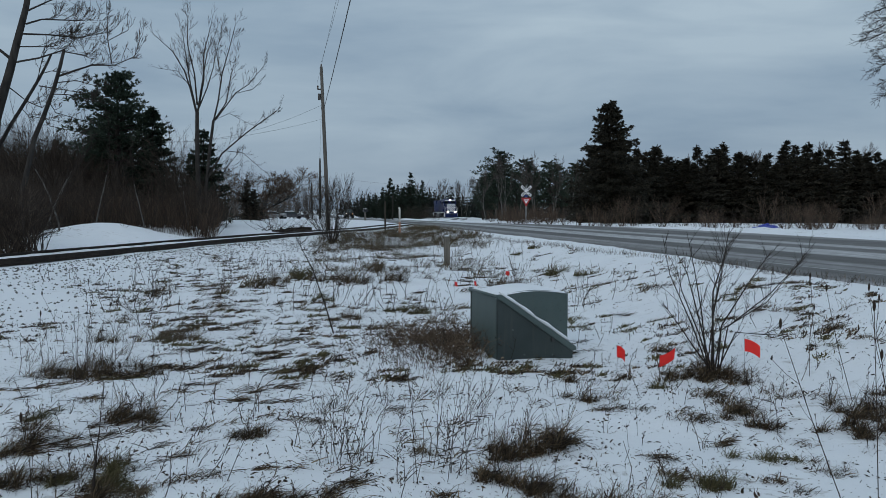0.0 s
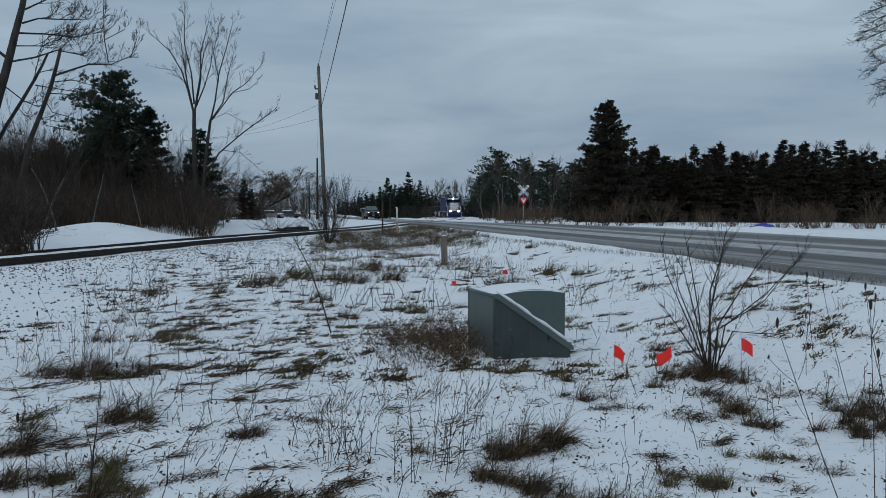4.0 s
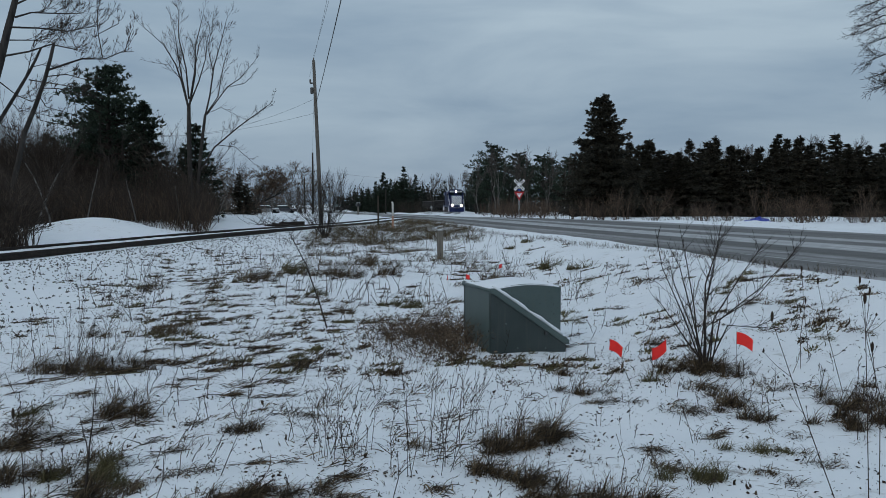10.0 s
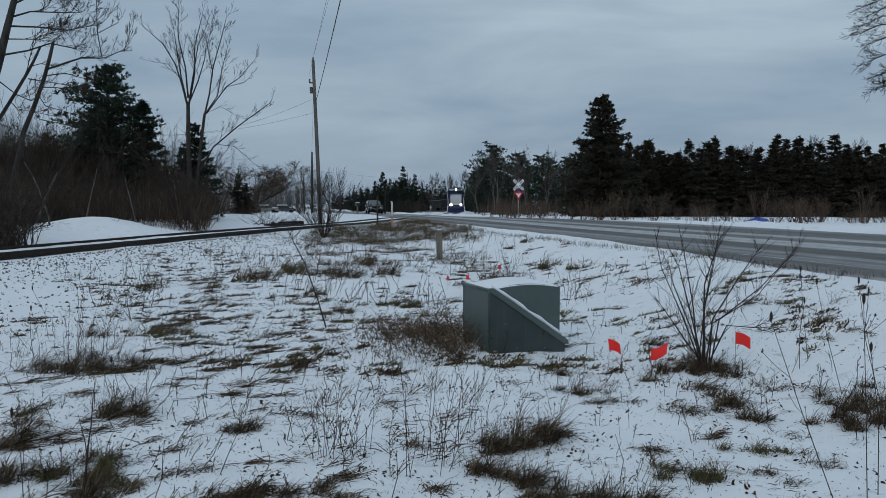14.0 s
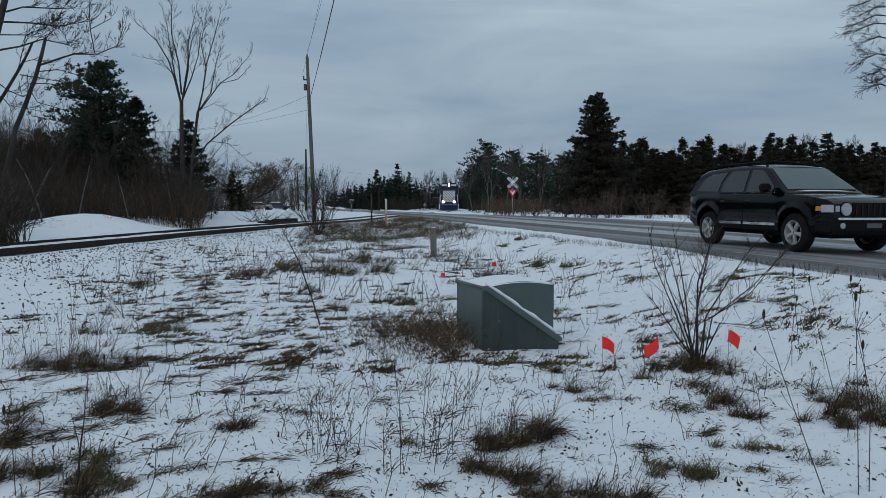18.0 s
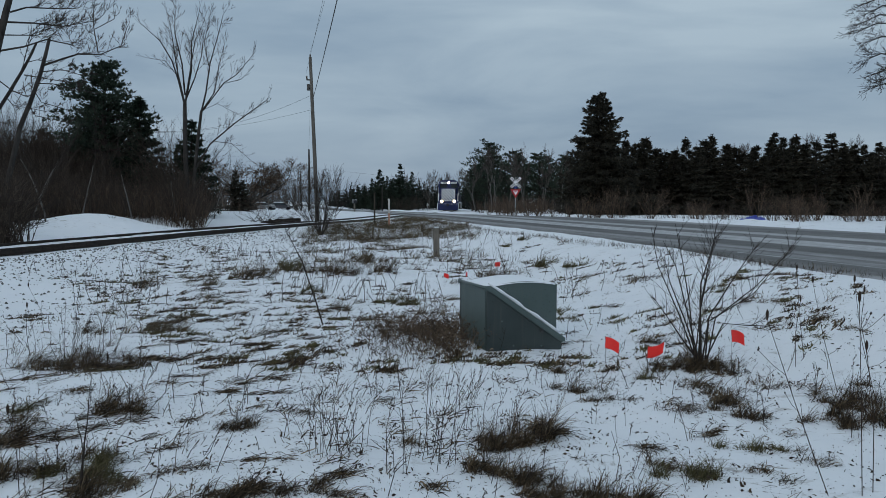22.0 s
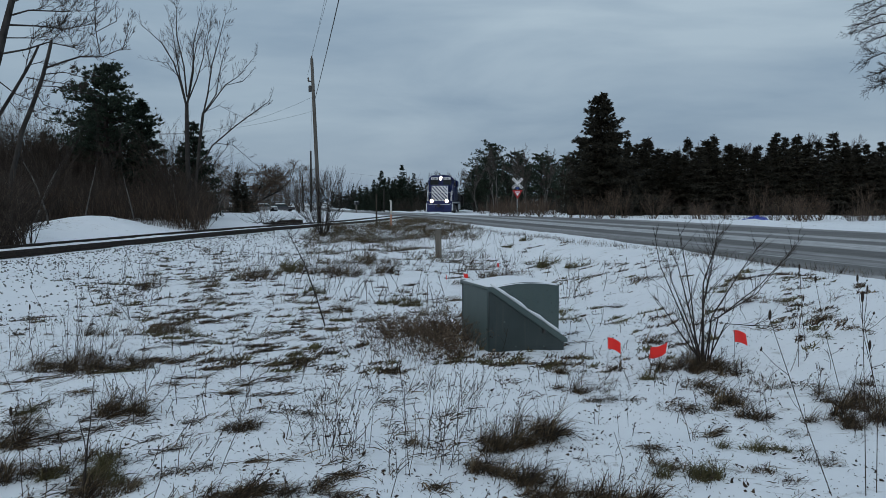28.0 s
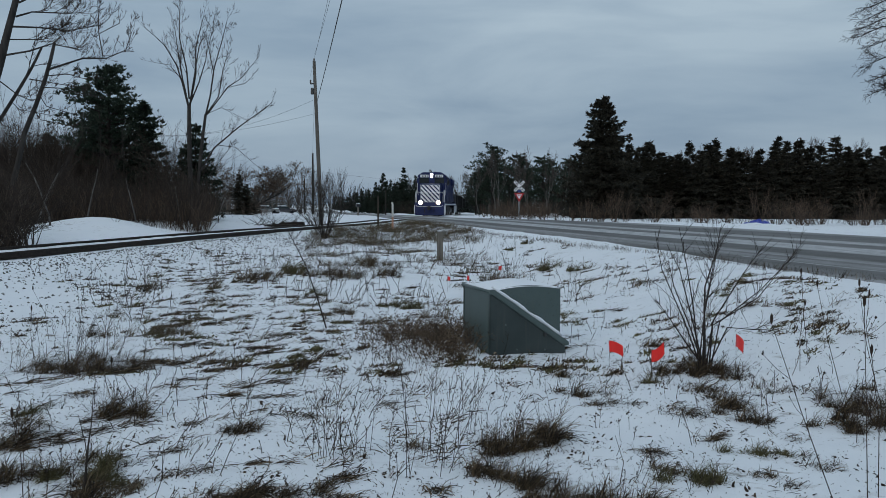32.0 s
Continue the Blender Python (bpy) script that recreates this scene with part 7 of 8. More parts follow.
def wheel(parent, x, y, r, w, spokes, name="wheel", alloy=None):
    """A wheel about its axle: tyre, rim, spokes and hub, on an empty that turns."""
    ob = new(name)
    ob.parent = parent
    ob.matrix_basis = pose(x, y, r)
    side = 1 if y > 0 else -1
    alloy = alloy or ALLOY
    bm = bmesh.new()
    prof = [(r * 0.62, -w / 2), (r * 0.90, -w / 2), (r * 0.985, -w * 0.36), (r, -w * 0.2), (r, w * 0.2), (r * 0.985, w * 0.36), (r * 0.90, w / 2), (r * 0.62, w / 2)]
    n = 28
    ring = [[bm.verts.new((q * math.cos(6.28319 * i / n), u, q * math.sin(6.28319 * i / n))) for q, u in prof] for i in range(n)]
    for i in range(n):
        for k in range(len(prof)):
            bm.faces.new((ring[i][k], ring[(i + 1) % n][k], ring[(i + 1) % n][(k + 1) % len(prof)], ring[i][(k + 1) % len(prof)]))
    part("tyre", bm, TYRE, ob, even=True)
    bm = bmesh.new()
    prof = [(r * 0.625, -w * 0.42), (r * 0.64, side * w * 0.50), (r * 0.60, side * w * 0.50), (r * 0.57, side * w * 0.30), (r * 0.57, -w * 0.42)] if side > 0 else \
           [(r * 0.625, w * 0.42), (r * 0.64, -w * 0.50), (r * 0.60, -w * 0.50), (r * 0.57, -w * 0.30), (r * 0.57, w * 0.42)]
    ring = [[bm.verts.new((q * math.cos(6.28319 * i / n), u, q * math.sin(6.28319 * i / n))) for q, u in prof] for i in range(n)]
    for i in range(n):
        for k in range(len(prof)):
            bm.faces.new((ring[i][k], ring[(i + 1) % n][k], ring[(i + 1) % n][(k + 1) % len(prof)], ring[i][(k + 1) % len(prof)]))
    rim = part("rim", bm, alloy, ob, even=True)
    for i in range(spokes):
        bm = block(r * 0.10, r * 0.60, -0.030, 0.030, -r * 0.075, r * 0.075, 0.012)
        for v in bm.verts:
            if v.co.x > r * 0.4:
                v.co.z *= 1.35
        part("spoke", bm, alloy, rim, at=pose(0, side * w * 0.36, 0, 0, 360 * i / spokes, 0))
    part("brake_disc", disc(r * 0.56, 0.03, 20), BLACK_TRIM, ob, at=pose(0, -side * 0.01, 0))
    hub = disc(r * 0.14, 0.05, 12, 0.008)
    part("hub_cap", hub, alloy, ob, at=pose(0, side * w * 0.40, 0))
    return ob


def arc(cx, cz, r, a0, a1, n=9):
    return [(cx + r * math.cos(radians(a0 + (a1 - a0) * i / n)), cz + r * math.sin(radians(a0 + (a1 - a0) * i / n))) for i in range(n + 1)]


def shell(quad, u0, u1, v0, v1, depth, grow, round_=0.0):
    """A thin plate on a four-cornered face (corners in order), from u0..u1 and v0..v1, set grow metres proud."""
    c = [Vector(p) for p in quad]

    def at(u, v):
        return c[0].lerp(c[1], u).lerp(c[3].lerp(c[2], u), v)

    n = (c[1] - c[0]).cross(c[3] - c[0]).normalized()
    bm = bmesh.new()
    uv = [(u0, v0), (u1, v0), (u1, v1), (u0, v1)]
    lo = [bm.verts.new(at(u, v) + n * (grow - depth)) for u, v in uv]
    hi = [bm.verts.new(at(u, v) + n * grow) for u, v in uv]
    bm.faces.new(lo[::-1]), bm.faces.new(hi)
    for i in range(4):
        bm.faces.new((lo[i], lo[(i + 1) % 4], hi[(i + 1) % 4], hi[i]))
    if round_:
        up = [e for e in bm.edges if (e.verts[0] in lo) != (e.verts[1] in lo)]
        bmesh.ops.bevel(bm, geom=up, offset=round_, segments=3, affect="EDGES", clamp_overlap=True)
    return bm


def cab_solid(base, top, bevel):
    """The glasshouse of a car: a lower and an upper outline of four corners, rounded."""
    bm = bmesh.new()
    lo = [bm.verts.new(p) for p in base]
    hi = [bm.verts.new(p) for p in top]
    bm.faces.new(lo[::-1]), bm.faces.new(hi)
    for i in range(4):
        bm.faces.new((lo[i], lo[(i + 1) % 4], hi[(i + 1) % 4], hi[i]))
    bmesh.ops.recalc_face_normals(bm, faces=bm.faces[:])
    rim = [e for e in bm.edges if not (e.verts[0] in lo and e.verts[1] in lo)]
    bmesh.ops.bevel(bm, geom=rim, offset=bevel, segments=4, affect="EDGES", clamp_overlap=True)
    return bm


def car_loft(xs, lo, hi, half, rows=9, crown=0.02):
    """A car's lower body: at each station x a ring from lo(x) up to hi(x), as wide as half(x, z)."""
    g = Geo()
    rings = []
    for x in xs:
        z0, z1 = lo(x), hi(x)
        side = [(half(x, z0 + (z1 - z0) * k / rows), z0 + (z1 - z0) * k / rows) for k in range(rows + 1)]
        top = [(side[-1][0] * u, z1 + crown * (1 - u * u)) for u in (0.93, 0.7, 0.35)]
        r = side + top
        rings.append([(x, y, z) for y, z in r] + [(x, 0, z1 + crown)] + [(x, -y, z) for y, z in reversed(r)])
    n = len(rings[0])
    verts = [p for r in rings for p in r]
    faces = []
    for i in range(len(xs) - 1):
        for k in range(n):
            a, c = i * n + k, i * n + (k + 1) % n
            faces.append((a, c, c + n, a + n))
    faces.append(tuple(range(n)))
    faces.append(tuple(reversed(range((len(xs) - 1) * n, len(xs) * n))))
    return g.add(verts, faces)


def cab_loft(xs, belt, roof, base_w, lean, radius=0.09, crown=0.03):
    """A car's glasshouse: its side leans in by lean per metre of height, its roof edge is rounded."""
    rings = []
    for x in xs:
        h = max(roof(x), belt + 0.01)
        r = min(radius, (h - belt) * 0.6)
        side = [(base_w - lean * (z - belt), z) for z in np.linspace(belt, h - r, 4)]
        yc = base_w - lean * (h - r - belt) - r
        arcp = [(yc + r * math.cos(a), h - r + r * math.sin(a)) for a in np.radians((22, 45, 68, 90))]
        top = [(yc * u, h + crown * (1 - u * u)) for u in (0.66, 0.33)]
        half_ring = side + arcp + top
        rings.append([(x, y, z) for y, z in half_ring] + [(x, 0, h + crown)] + [(x, -y, z) for y, z in reversed(half_ring)])
    n = len(rings[0])
    faces = []
    for i in range(len(xs) - 1):
        for k in range(n):
            a, c = i * n + k, i * n + (k + 1) % n
            faces.append((a, c, c + n, a + n))
    faces += [tuple(range(n)), tuple(reversed(range((len(xs) - 1) * n, len(xs) * n)))]
    return Geo().add([p for r in rings for p in r], faces)


def skin(half, x0, x1, z0, z1, sgn, proud=0.006, nx=10, nz=6, rise=0.0):
    """A panel that follows the body's side, standing a little proud of it."""
    verts, faces = [], []
    for off in (proud, -0.03):
        for j in range(nz + 1):
            for i in range(nx + 1):
                x = x0 + (x1 - x0) * i / nx
                foot = z0 + rise * (1 - i / nx)
                z = foot + (z1 - foot) * j / nz
                verts.append((x, sgn * (half(x, z) + off), z))
    k, w = (nx + 1) * (nz + 1), nx + 1
    faces += [(j * w + i, j * w + i + 1, (j + 1) * w + i + 1, (j + 1) * w + i) for j in range(nz) for i in range(nx)]
    rim = [i for i in range(w)] + [j * w + nx for j in range(1, nz + 1)] + [nz * w + i for i in range(nx - 1, -1, -1)] + [j * w for j in range(nz - 1, 0, -1)]
    faces += [(rim[i], rim[(i + 1) % len(rim)], rim[(i + 1) % len(rim)] + k, rim[i] + k) for i in range(len(rim))]
    return Geo().add(verts, faces)


def side_pane(outline, belt, base_w, lean, sgn, proud):
    """A window in the leaning side, from its (x, z) outline."""
    n = len(outline)
    verts = [(x, sgn * (base_w - lean * (z - belt) + proud), z) for x, z in outline] + [(x, sgn * (base_w - lean * (z - belt) - 0.02), z) for x, z in outline]
    faces = [tuple(range(n)), tuple(reversed(range(n, 2 * n)))] + [(i, (i + 1) % n, (i + 1) % n + n, i + n) for i in range(n)]
    return Geo().add(verts, faces)


def front_pane(x0, z0, w0, x1, z1, w1, proud, bow=0.05):
    """A windscreen between its foot and its head, slightly bowed."""
    d = Vector((x1 - x0, 0, z1 - z0)).normalized()
    nrm = Vector((-d.z, 0, d.x)) if d.x < 0 else Vector((d.z, 0, -d.x))
    if nrm.z < 0:
        nrm = -nrm
    verts = []
    for off in (proud, -0.02):
        for j in range(5):
            for i in range(9):
                u, v = i / 8 * 2 - 1, j / 4
                w = w0 + (w1 - w0) * v
                p = Vector((x0 + (x1 - x0) * v, u * w, z0 + (z1 - z0) * v)) + nrm * (off + bow * 0.2 * (1 - u * u))
                verts.append(p)
    faces = [(j * 9 + i, j * 9 + i + 1, (j + 1) * 9 + i + 1, (j + 1) * 9 + i) for j in range(4) for i in range(8)]
    rim = list(range(9)) + [j * 9 + 8 for j in range(1, 5)] + [36 + i for i in range(7, -1, -1)] + [j * 9 for j in range(3, 0, -1)]
    faces += [(rim[i], rim[(i + 1) % len(rim)], rim[(i + 1) % len(rim)] + 45, rim[i] + 45) for i in range(len(rim))]
    return Geo().add(verts, faces)


def stations(a, b, n, *arches):
    xs = set(np.round(np.linspace(a, b, n), 4))
    for c, r in arches:
        xs |= set(np.round(c + r * np.cos(np.linspace(0, math.pi, 15)), 4))
        xs |= {round(c + r + 0.004, 4), round(c - r - 0.004, 4)}
    return sorted(x for x in xs if min(a, b) <= x <= max(a, b))


def lift_arch(x, base, arches, zc):
    for c, r in arches:
        if abs(x - c) < r:
            return max(base, zc + math.sqrt(r * r - (x - c) ** 2))
    return base


def solid(name, geo, mat, parent, label="", at=None):
    """A smooth part whose sharp folds stay crisp."""
    ob = part(name, geo, mat, parent, label, True, at)
    ob.data.set_sharp_from_angle(angle=radians(30))
    return ob


def build_pickup():
    paint = make_car_paint("grey_car_paint", (0.026, 0.029, 0.035), 0.40, 0.12, 0.34)
    t = thing("pickup_truck", "dark grey crew-cab pickup truck with dirty flanks and lit headlights", "pickup truck", pose(-20, 146, 0))
    fx, rx, r = -0.92, -4.156, 0.385
    arches = ((fx, 0.485), (rx, 0.475))

    def half(x, z):
        w = 0.930
        if z < 0.72:
            w -= 0.055 * ((0.72 - z) / 0.36) ** 2
        if z > 0.98:
            w -= 0.075 * ((z - 0.98) / 0.2) ** 2
        w -= 0.010 * math.exp(-((z - 0.69) / 0.03) ** 2)
        if x > -0.42:
            w *= 1 - 0.20 * ((x + 0.42) / 0.42) ** 2.4
        for c, rr in arches:
            d = math.hypot(x - c, z - 0.40)
            w += 0.035 * float(1 - smooth(0.50, 0.63, d))
        return w

    hood = ((-3.56, 1.165), (-1.45, 1.185), (-1.0, 1.165), (-0.5, 1.12), (-0.2, 1.075), (-0.06, 1.03), (0.0, 0.985))
    xs = stations(-3.55, 0.0, 46, *arches)
    solid("body", car_loft(xs, lambda x: lift_arch(x, 0.40, arches, 0.40), lambda x: float(interp(x, hood)), half), paint, t)
    bx = stations(-5.33, -3.575, 24, *arches)
    solid("bed", car_loft(bx, lambda x: lift_arch(x, 0.44 if x > -5.1 else 0.55, arches, 0.40), lambda x: 1.19 + 0.012 * (-3.575 - x), lambda x, z: half(x, z) - (0.0 if x > -5.2 else 0.06 * ((-5.2 - x) / 0.13) ** 2), crown=0.0), paint, t)
    belt, bw, lean = 1.14, 0.880, 0.30
    screen = ((-3.52, 1.14), (-3.40, 1.58), (-3.30, 1.70), (-3.10, 1.755), (-2.6, 1.775), (-2.2, 1.75), (-2.08, 1.715), (-1.34, 1.165))
    cx = sorted(set(np.round(np.concatenate([np.linspace(-3.52, -1.34, 34), [-3.40, -3.30, -2.08, -2.2]]), 3)))
    solid("cab", cab_loft(cx, belt, lambda x: float(interp(x, screen)), bw, lean), paint, t)
    solid("windscreen_seal", front_pane(-1.38, 1.175, 0.80, -2.10, 1.70, 0.66, 0.028), BLACK_TRIM, t)
    solid("windscreen", front_pane(-1.44, 1.22, 0.765, -2.05, 1.665, 0.635, 0.036), SCREEN, t, "dusky windscreen glass with sky light in its colour")
    solid("rear_window", front_pane(-3.495, 1.25, 0.68, -3.41, 1.58, 0.60, 0.02), GLASS, t)
    for sgn in (1, -1):
        f = [(-1.60, 1.185), (-1.70, 1.30), (-1.98, 1.56), (-2.12, 1.655), (-2.30, 1.67), (-2.47, 1.67), (-2.47, 1.185)]
        q = [(-2.57, 1.185), (-2.57, 1.67), (-3.05, 1.65), (-3.22, 1.60), (-3.31, 1.45), (-3.37, 1.26), (-3.33, 1.20), (-3.25, 1.185)]
        for poly in (f, q):
            cxm, czm = sum(p[0] for p in poly) / len(poly), sum(p[1] for p in poly) / len(poly)
            wide = [(cxm + (x - cxm) * 1.07, czm + (z - czm) * 1.09) for x, z in poly]
            seal = part("window_seal", side_pane(wide, belt, bw, lean, sgn, 0.006), BLACK_TRIM, t)
            part("side_window", side_pane(poly, belt, bw, lean, sgn, 0.011), GLASS, seal)
        for xa, xb in ((-1.53, -2.51), (-2.525, -3.46)):
            d = solid("door", skin(half, xb, xa, 0.47, 1.12, sgn), paint, t, "grey door with dirt along its foot")
            part("handle", block(xb + 0.06, xb + 0.24, sgn * 0.945 - 0.014, sgn * 0.945 + 0.014, 0.985, 1.02, 0.010), BLACK_TRIM, d)
        m = part("mirror", block(-1.86, -1.68, sgn * 1.00 - 0.11, sgn * 1.00 + 0.11, 1.19, 1.36, 0.035, 3), BLACK_TRIM, t, "black door mirror", even=True)
        part("mirror_arm", block(-1.80, -1.72, min(sgn * 0.82, sgn * 0.94), max(sgn * 0.82, sgn * 0.94), 1.17, 1.23, 0.015), BLACK_TRIM, m)
        hl = solid("headlight", skin(half, -0.40, -0.012, 0.855, 0.995, sgn, 0.014, 12, 3, 0.075), LENS, t, "clear wrap-round headlight")
        part("lamp_face", block(-0.03, 0.012, min(sgn * 0.50, sgn * 0.755), max(sgn * 0.50, sgn * 0.755), 0.86, 0.975, 0.012), LENS, hl)
        part("bulb", disc(0.048, 0.012, 16, axis="X"), LAMP_WHITE, hl, at=pose(0.014, sgn * 0.70, 0.918))
        part("turn_signal", block(0.0, 0.018, min(sgn * 0.51, sgn * 0.635), max(sgn * 0.51, sgn * 0.635), 0.872, 0.962, 0.006), LAMP_AMBER, hl)
        part("tail_light", block(-5.345, -5.20, min(sgn * 0.80, sgn * 0.925), max(sgn * 0.80, sgn * 0.925), 0.80, 1.12, 0.02), RED_LENS, t)
        part("fog_lamp_recess", block(-0.10, 0.012, min(sgn * 0.52, sgn * 0.74), max(sgn * 0.52, sgn * 0.74), 0.60, 0.73, 0.02), BLACK_TRIM, t)
        part("sill_step", block(-3.4, -1.55, min(sgn * 0.78, sgn * 0.88), max(sgn * 0.78, sgn * 0.88), 0.31, 0.40, 0.02), BLACK_TRIM, t)
        part("mud_flap", block(-4.70, -4.67, sgn * 0.78 - 0.13, sgn * 0.78 + 0.13, 0.20, 0.50, 0.005), BLACK_TRIM, t)
    part("grille", prism([(-0.06, 0.70), (0.018, 0.70), (0.028, 0.80), (0.014, 0.985), (-0.06, 0.99)], 0.46, 0.02), BLACK_TRIM, t)
    bar = plain("grille_grey", (0.05, 0.05, 0.052), 0.4)
    for z in (0.76, 0.83, 0.90, 0.955):
        part("grille_bar", block(0.018, 0.034, -0.43, 0.43, z - 0.008, z + 0.008, 0.003), bar, t)
    part("badge", disc(0.07, 0.014, 20, axis="X"), CHROME, t, "small chrome oval emblem", at=pose(0.036, 0, 0.865) @ Matrix.Diagonal((1, 1.3, 0.85, 1)))

    solid("bumper", car_loft(np.linspace(-0.43, 0.0, 14), lambda x: 0.37, lambda x: 0.715, lambda x, z: half(x, z) + 0.012, crown=0.0), paint, t)
    part("bumper_face", block(-0.03, 0.030, -0.66, 0.66, 0.42, 0.60, 0.025), BLACK_TRIM, t)
    part("skid_plate", prism([(-0.40, 0.30), (-0.10, 0.33), (0.0, 0.42), (-0.40, 0.42)], 0.62, 0.02), BLACK_TRIM, t)
    part("rear_bumper", block(-5.44, -5.28, -0.88, 0.88, 0.48, 0.66, 0.03), BLACK_TRIM, t)
    part("underbody", block(-5.1, -0.35, -0.60, 0.60, 0.30, 0.95, 0.03), BLACK_TRIM, t)
    part("number_plate", block(0.032, 0.040, -0.15, 0.15, 0.52, 0.62, 0.002), plain("plate_white", (0.5, 0.5, 0.52), 0.4), t, "pale number plate")
    wheels = [wheel(t, x, s * 0.815, r, 0.25, 6, alloy=ALLOY_DIRTY) for x in (fx, rx) for s in (1, -1)]
    return t, wheels, r


def build_suv():
    paint = make_car_paint("black_car_paint", (0.0022, 0.0024, 0.0034), 0.03, 0.08, 0.22)
    t = thing("suv", "black five-door off-roader with round headlights and a roof rack", "car", pose(-60, 340, 0))
    fx, rx, r = -0.85, -3.485, 0.345
    arches = ((fx, 0.425), (rx, 0.425))

    def half(x, z):
        w = 0.868
        if z < 0.70:
            w -= 0.06 * ((0.70 - z) / 0.34) ** 2
        if z > 0.88:
            w -= 0.060 * ((z - 0.88) / 0.2) ** 2
        if x > -0.5:
            w *= 1 - 0.12 * ((x + 0.5) / 0.5) ** 2.2
        if x < -3.9:
            w *= 1 - 0.13 * ((-3.9 - x) / 0.5) ** 2
        for c, rr in arches:
            d = math.hypot(x - c, z - 0.37)
            w += 0.028 * float(1 - smooth(0.43, 0.55, d))
        return w

    hood = ((-4.40, 0.95), (-4.30, 1.03), (-4.10, 1.07), (-1.30, 1.055), (-1.0, 1.03), (-0.5, 0.985), (-0.2, 0.945), (-0.06, 0.90), (0.0, 0.85))
    xs = stations(-4.40, 0.0, 52, *arches)
    solid("body", car_loft(xs, lambda x: lift_arch(x, 0.36 if -4.2 < x else 0.46, arches, 0.37), lambda x: float(interp(x, hood)), half), paint, t)
    belt, bw, lean = 1.03, 0.825, 0.33
    screen = ((-4.36, 1.05), (-4.18, 1.36), (-4.05, 1.50), (-3.85, 1.565), (-3.2, 1.605), (-2.4, 1.605), (-1.95, 1.57), (-1.84, 1.535), (-1.10, 1.045))
    cx = sorted(set(np.round(np.concatenate([np.linspace(-4.36, -1.10, 40), [-4.18, -4.05, -3.85, -1.95, -1.84]]), 3)))
    solid("cab", cab_loft(cx, belt, lambda x: float(interp(x, screen)), bw, lean), paint, t)
    solid("windscreen", front_pane(-1.20, 1.10, 0.735, -1.82, 1.505, 0.60, 0.03), SCREEN, t, "dusky windscreen glass with sky light in its colour")
    solid("rear_window", front_pane(-4.32, 1.12, 0.62, -4.15, 1.42, 0.55, 0.02), GLASS, t)
    for sgn in (1, -1):
        f = [(-1.42, 1.085), (-1.52, 1.19), (-1.82, 1.42), (-1.98, 1.50), (-2.28, 1.515), (-2.28, 1.085)]
        q = [(-2.38, 1.085), (-2.38, 1.515), (-2.95, 1.51), (-3.10, 1.30), (-3.12, 1.085)]
        e = [(-3.24, 1.10), (-3.22, 1.30), (-3.08, 1.50), (-3.60, 1.48), (-3.86, 1.38), (-4.02, 1.12)]
        for poly in (f, q, e):
            part("side_window", side_pane(poly, belt, bw, lean, sgn, 0.010), GLASS, t)
        part("waist_strip", block(-3.12, -1.42, sgn * 0.832 - 0.006, sgn * 0.832 + 0.006, 1.055, 1.073, 0.003), CHROME, t)
        for xa, xb in ((-1.32, -2.30), (-2.315, -3.10)):
            d = solid("door", skin(half, xb, xa, 0.42, 1.02, sgn, 0.005), paint, t)
            part("handle", block(xb + 0.05, xb + 0.20, sgn * 0.882 - 0.012, sgn * 0.882 + 0.012, 0.895, 0.925, 0.010), CHROME, d)
            part("sill_trim", block(xb + 0.02, xa - 0.02, sgn * 0.872 - 0.012, sgn * 0.872 + 0.012, 0.455, 0.505, 0.008), CHROME, d, "dull chrome sill strip")
        part("mirror", block(-1.62, -1.46, sgn * 0.95 - 0.10, sgn * 0.95 + 0.10, 1.07, 1.23, 0.035, 3), BLACK_TRIM, t, "black door mirror", even=True)
        part("roof_rail", Geo().tube([(-2.0, sgn * 0.56, 1.585), (-2.12, sgn * 0.56, 1.66), (-3.6, sgn * 0.56, 1.66), (-3.75, sgn * 0.56, 1.57)], 0.020, 6), BLACK_TRIM, t)
        h = part("headlight", disc(0.105, 0.06, 24, 0.01, "X"), LENS, t, "round clear headlight", at=pose(0.004, sgn * 0.545, 0.765))
        part("bezel", disc(0.122, 0.05, 24, 0.008, "X"), BLACK_TRIM, h, at=pose(-0.012, 0, 0))
        solid("corner_lamp", skin(half, -0.31, -0.21, 0.740, 0.820, sgn, 0.014, 5, 2), AMBER, t, "amber corner lamp")
        solid("corner_lens", skin(half, -0.20, -0.005, 0.715, 0.840, sgn, 0.016, 5, 2), LENS, t)
        part("corner_face", block(-0.02, 0.010, min(sgn * 0.655, sgn * 0.755), max(sgn * 0.655, sgn * 0.755), 0.715, 0.835, 0.012), LENS, t)
        part("fog_lamp", disc(0.05, 0.03, 16, 0.006, "X"), LENS, t, at=pose(0.035, sgn * 0.62, 0.49))
        part("tail_light", block(-4.38, -4.26, min(sgn * 0.60, sgn * 0.775), max(sgn * 0.60, sgn * 0.775), 0.80, 1.02, 0.02), RED_LENS, t)
    part("grille", prism([(-0.06, 0.63), (0.018, 0.63), (0.018, 0.80), (0.006, 0.875), (-0.08, 0.875)], 0.42, 0.012), BLACK_TRIM, t)
    for i in range(7):
        y = -0.345 + 0.115 * i
        part("grille_slot", block(0.014, 0.026, y - 0.022, y + 0.022, 0.655, 0.85, 0.008), paint, t)

    def tuck(co):
        k = 1.0 if co.x < -0.4 else 1 - 0.17 * ((co.x + 0.4) / 0.44) ** 2
        return Vector((co.x, co.y * (k if co.x < -0.4 else 1 - 0.10 * ((co.x + 0.4) / 0.44) ** 2), co.z))

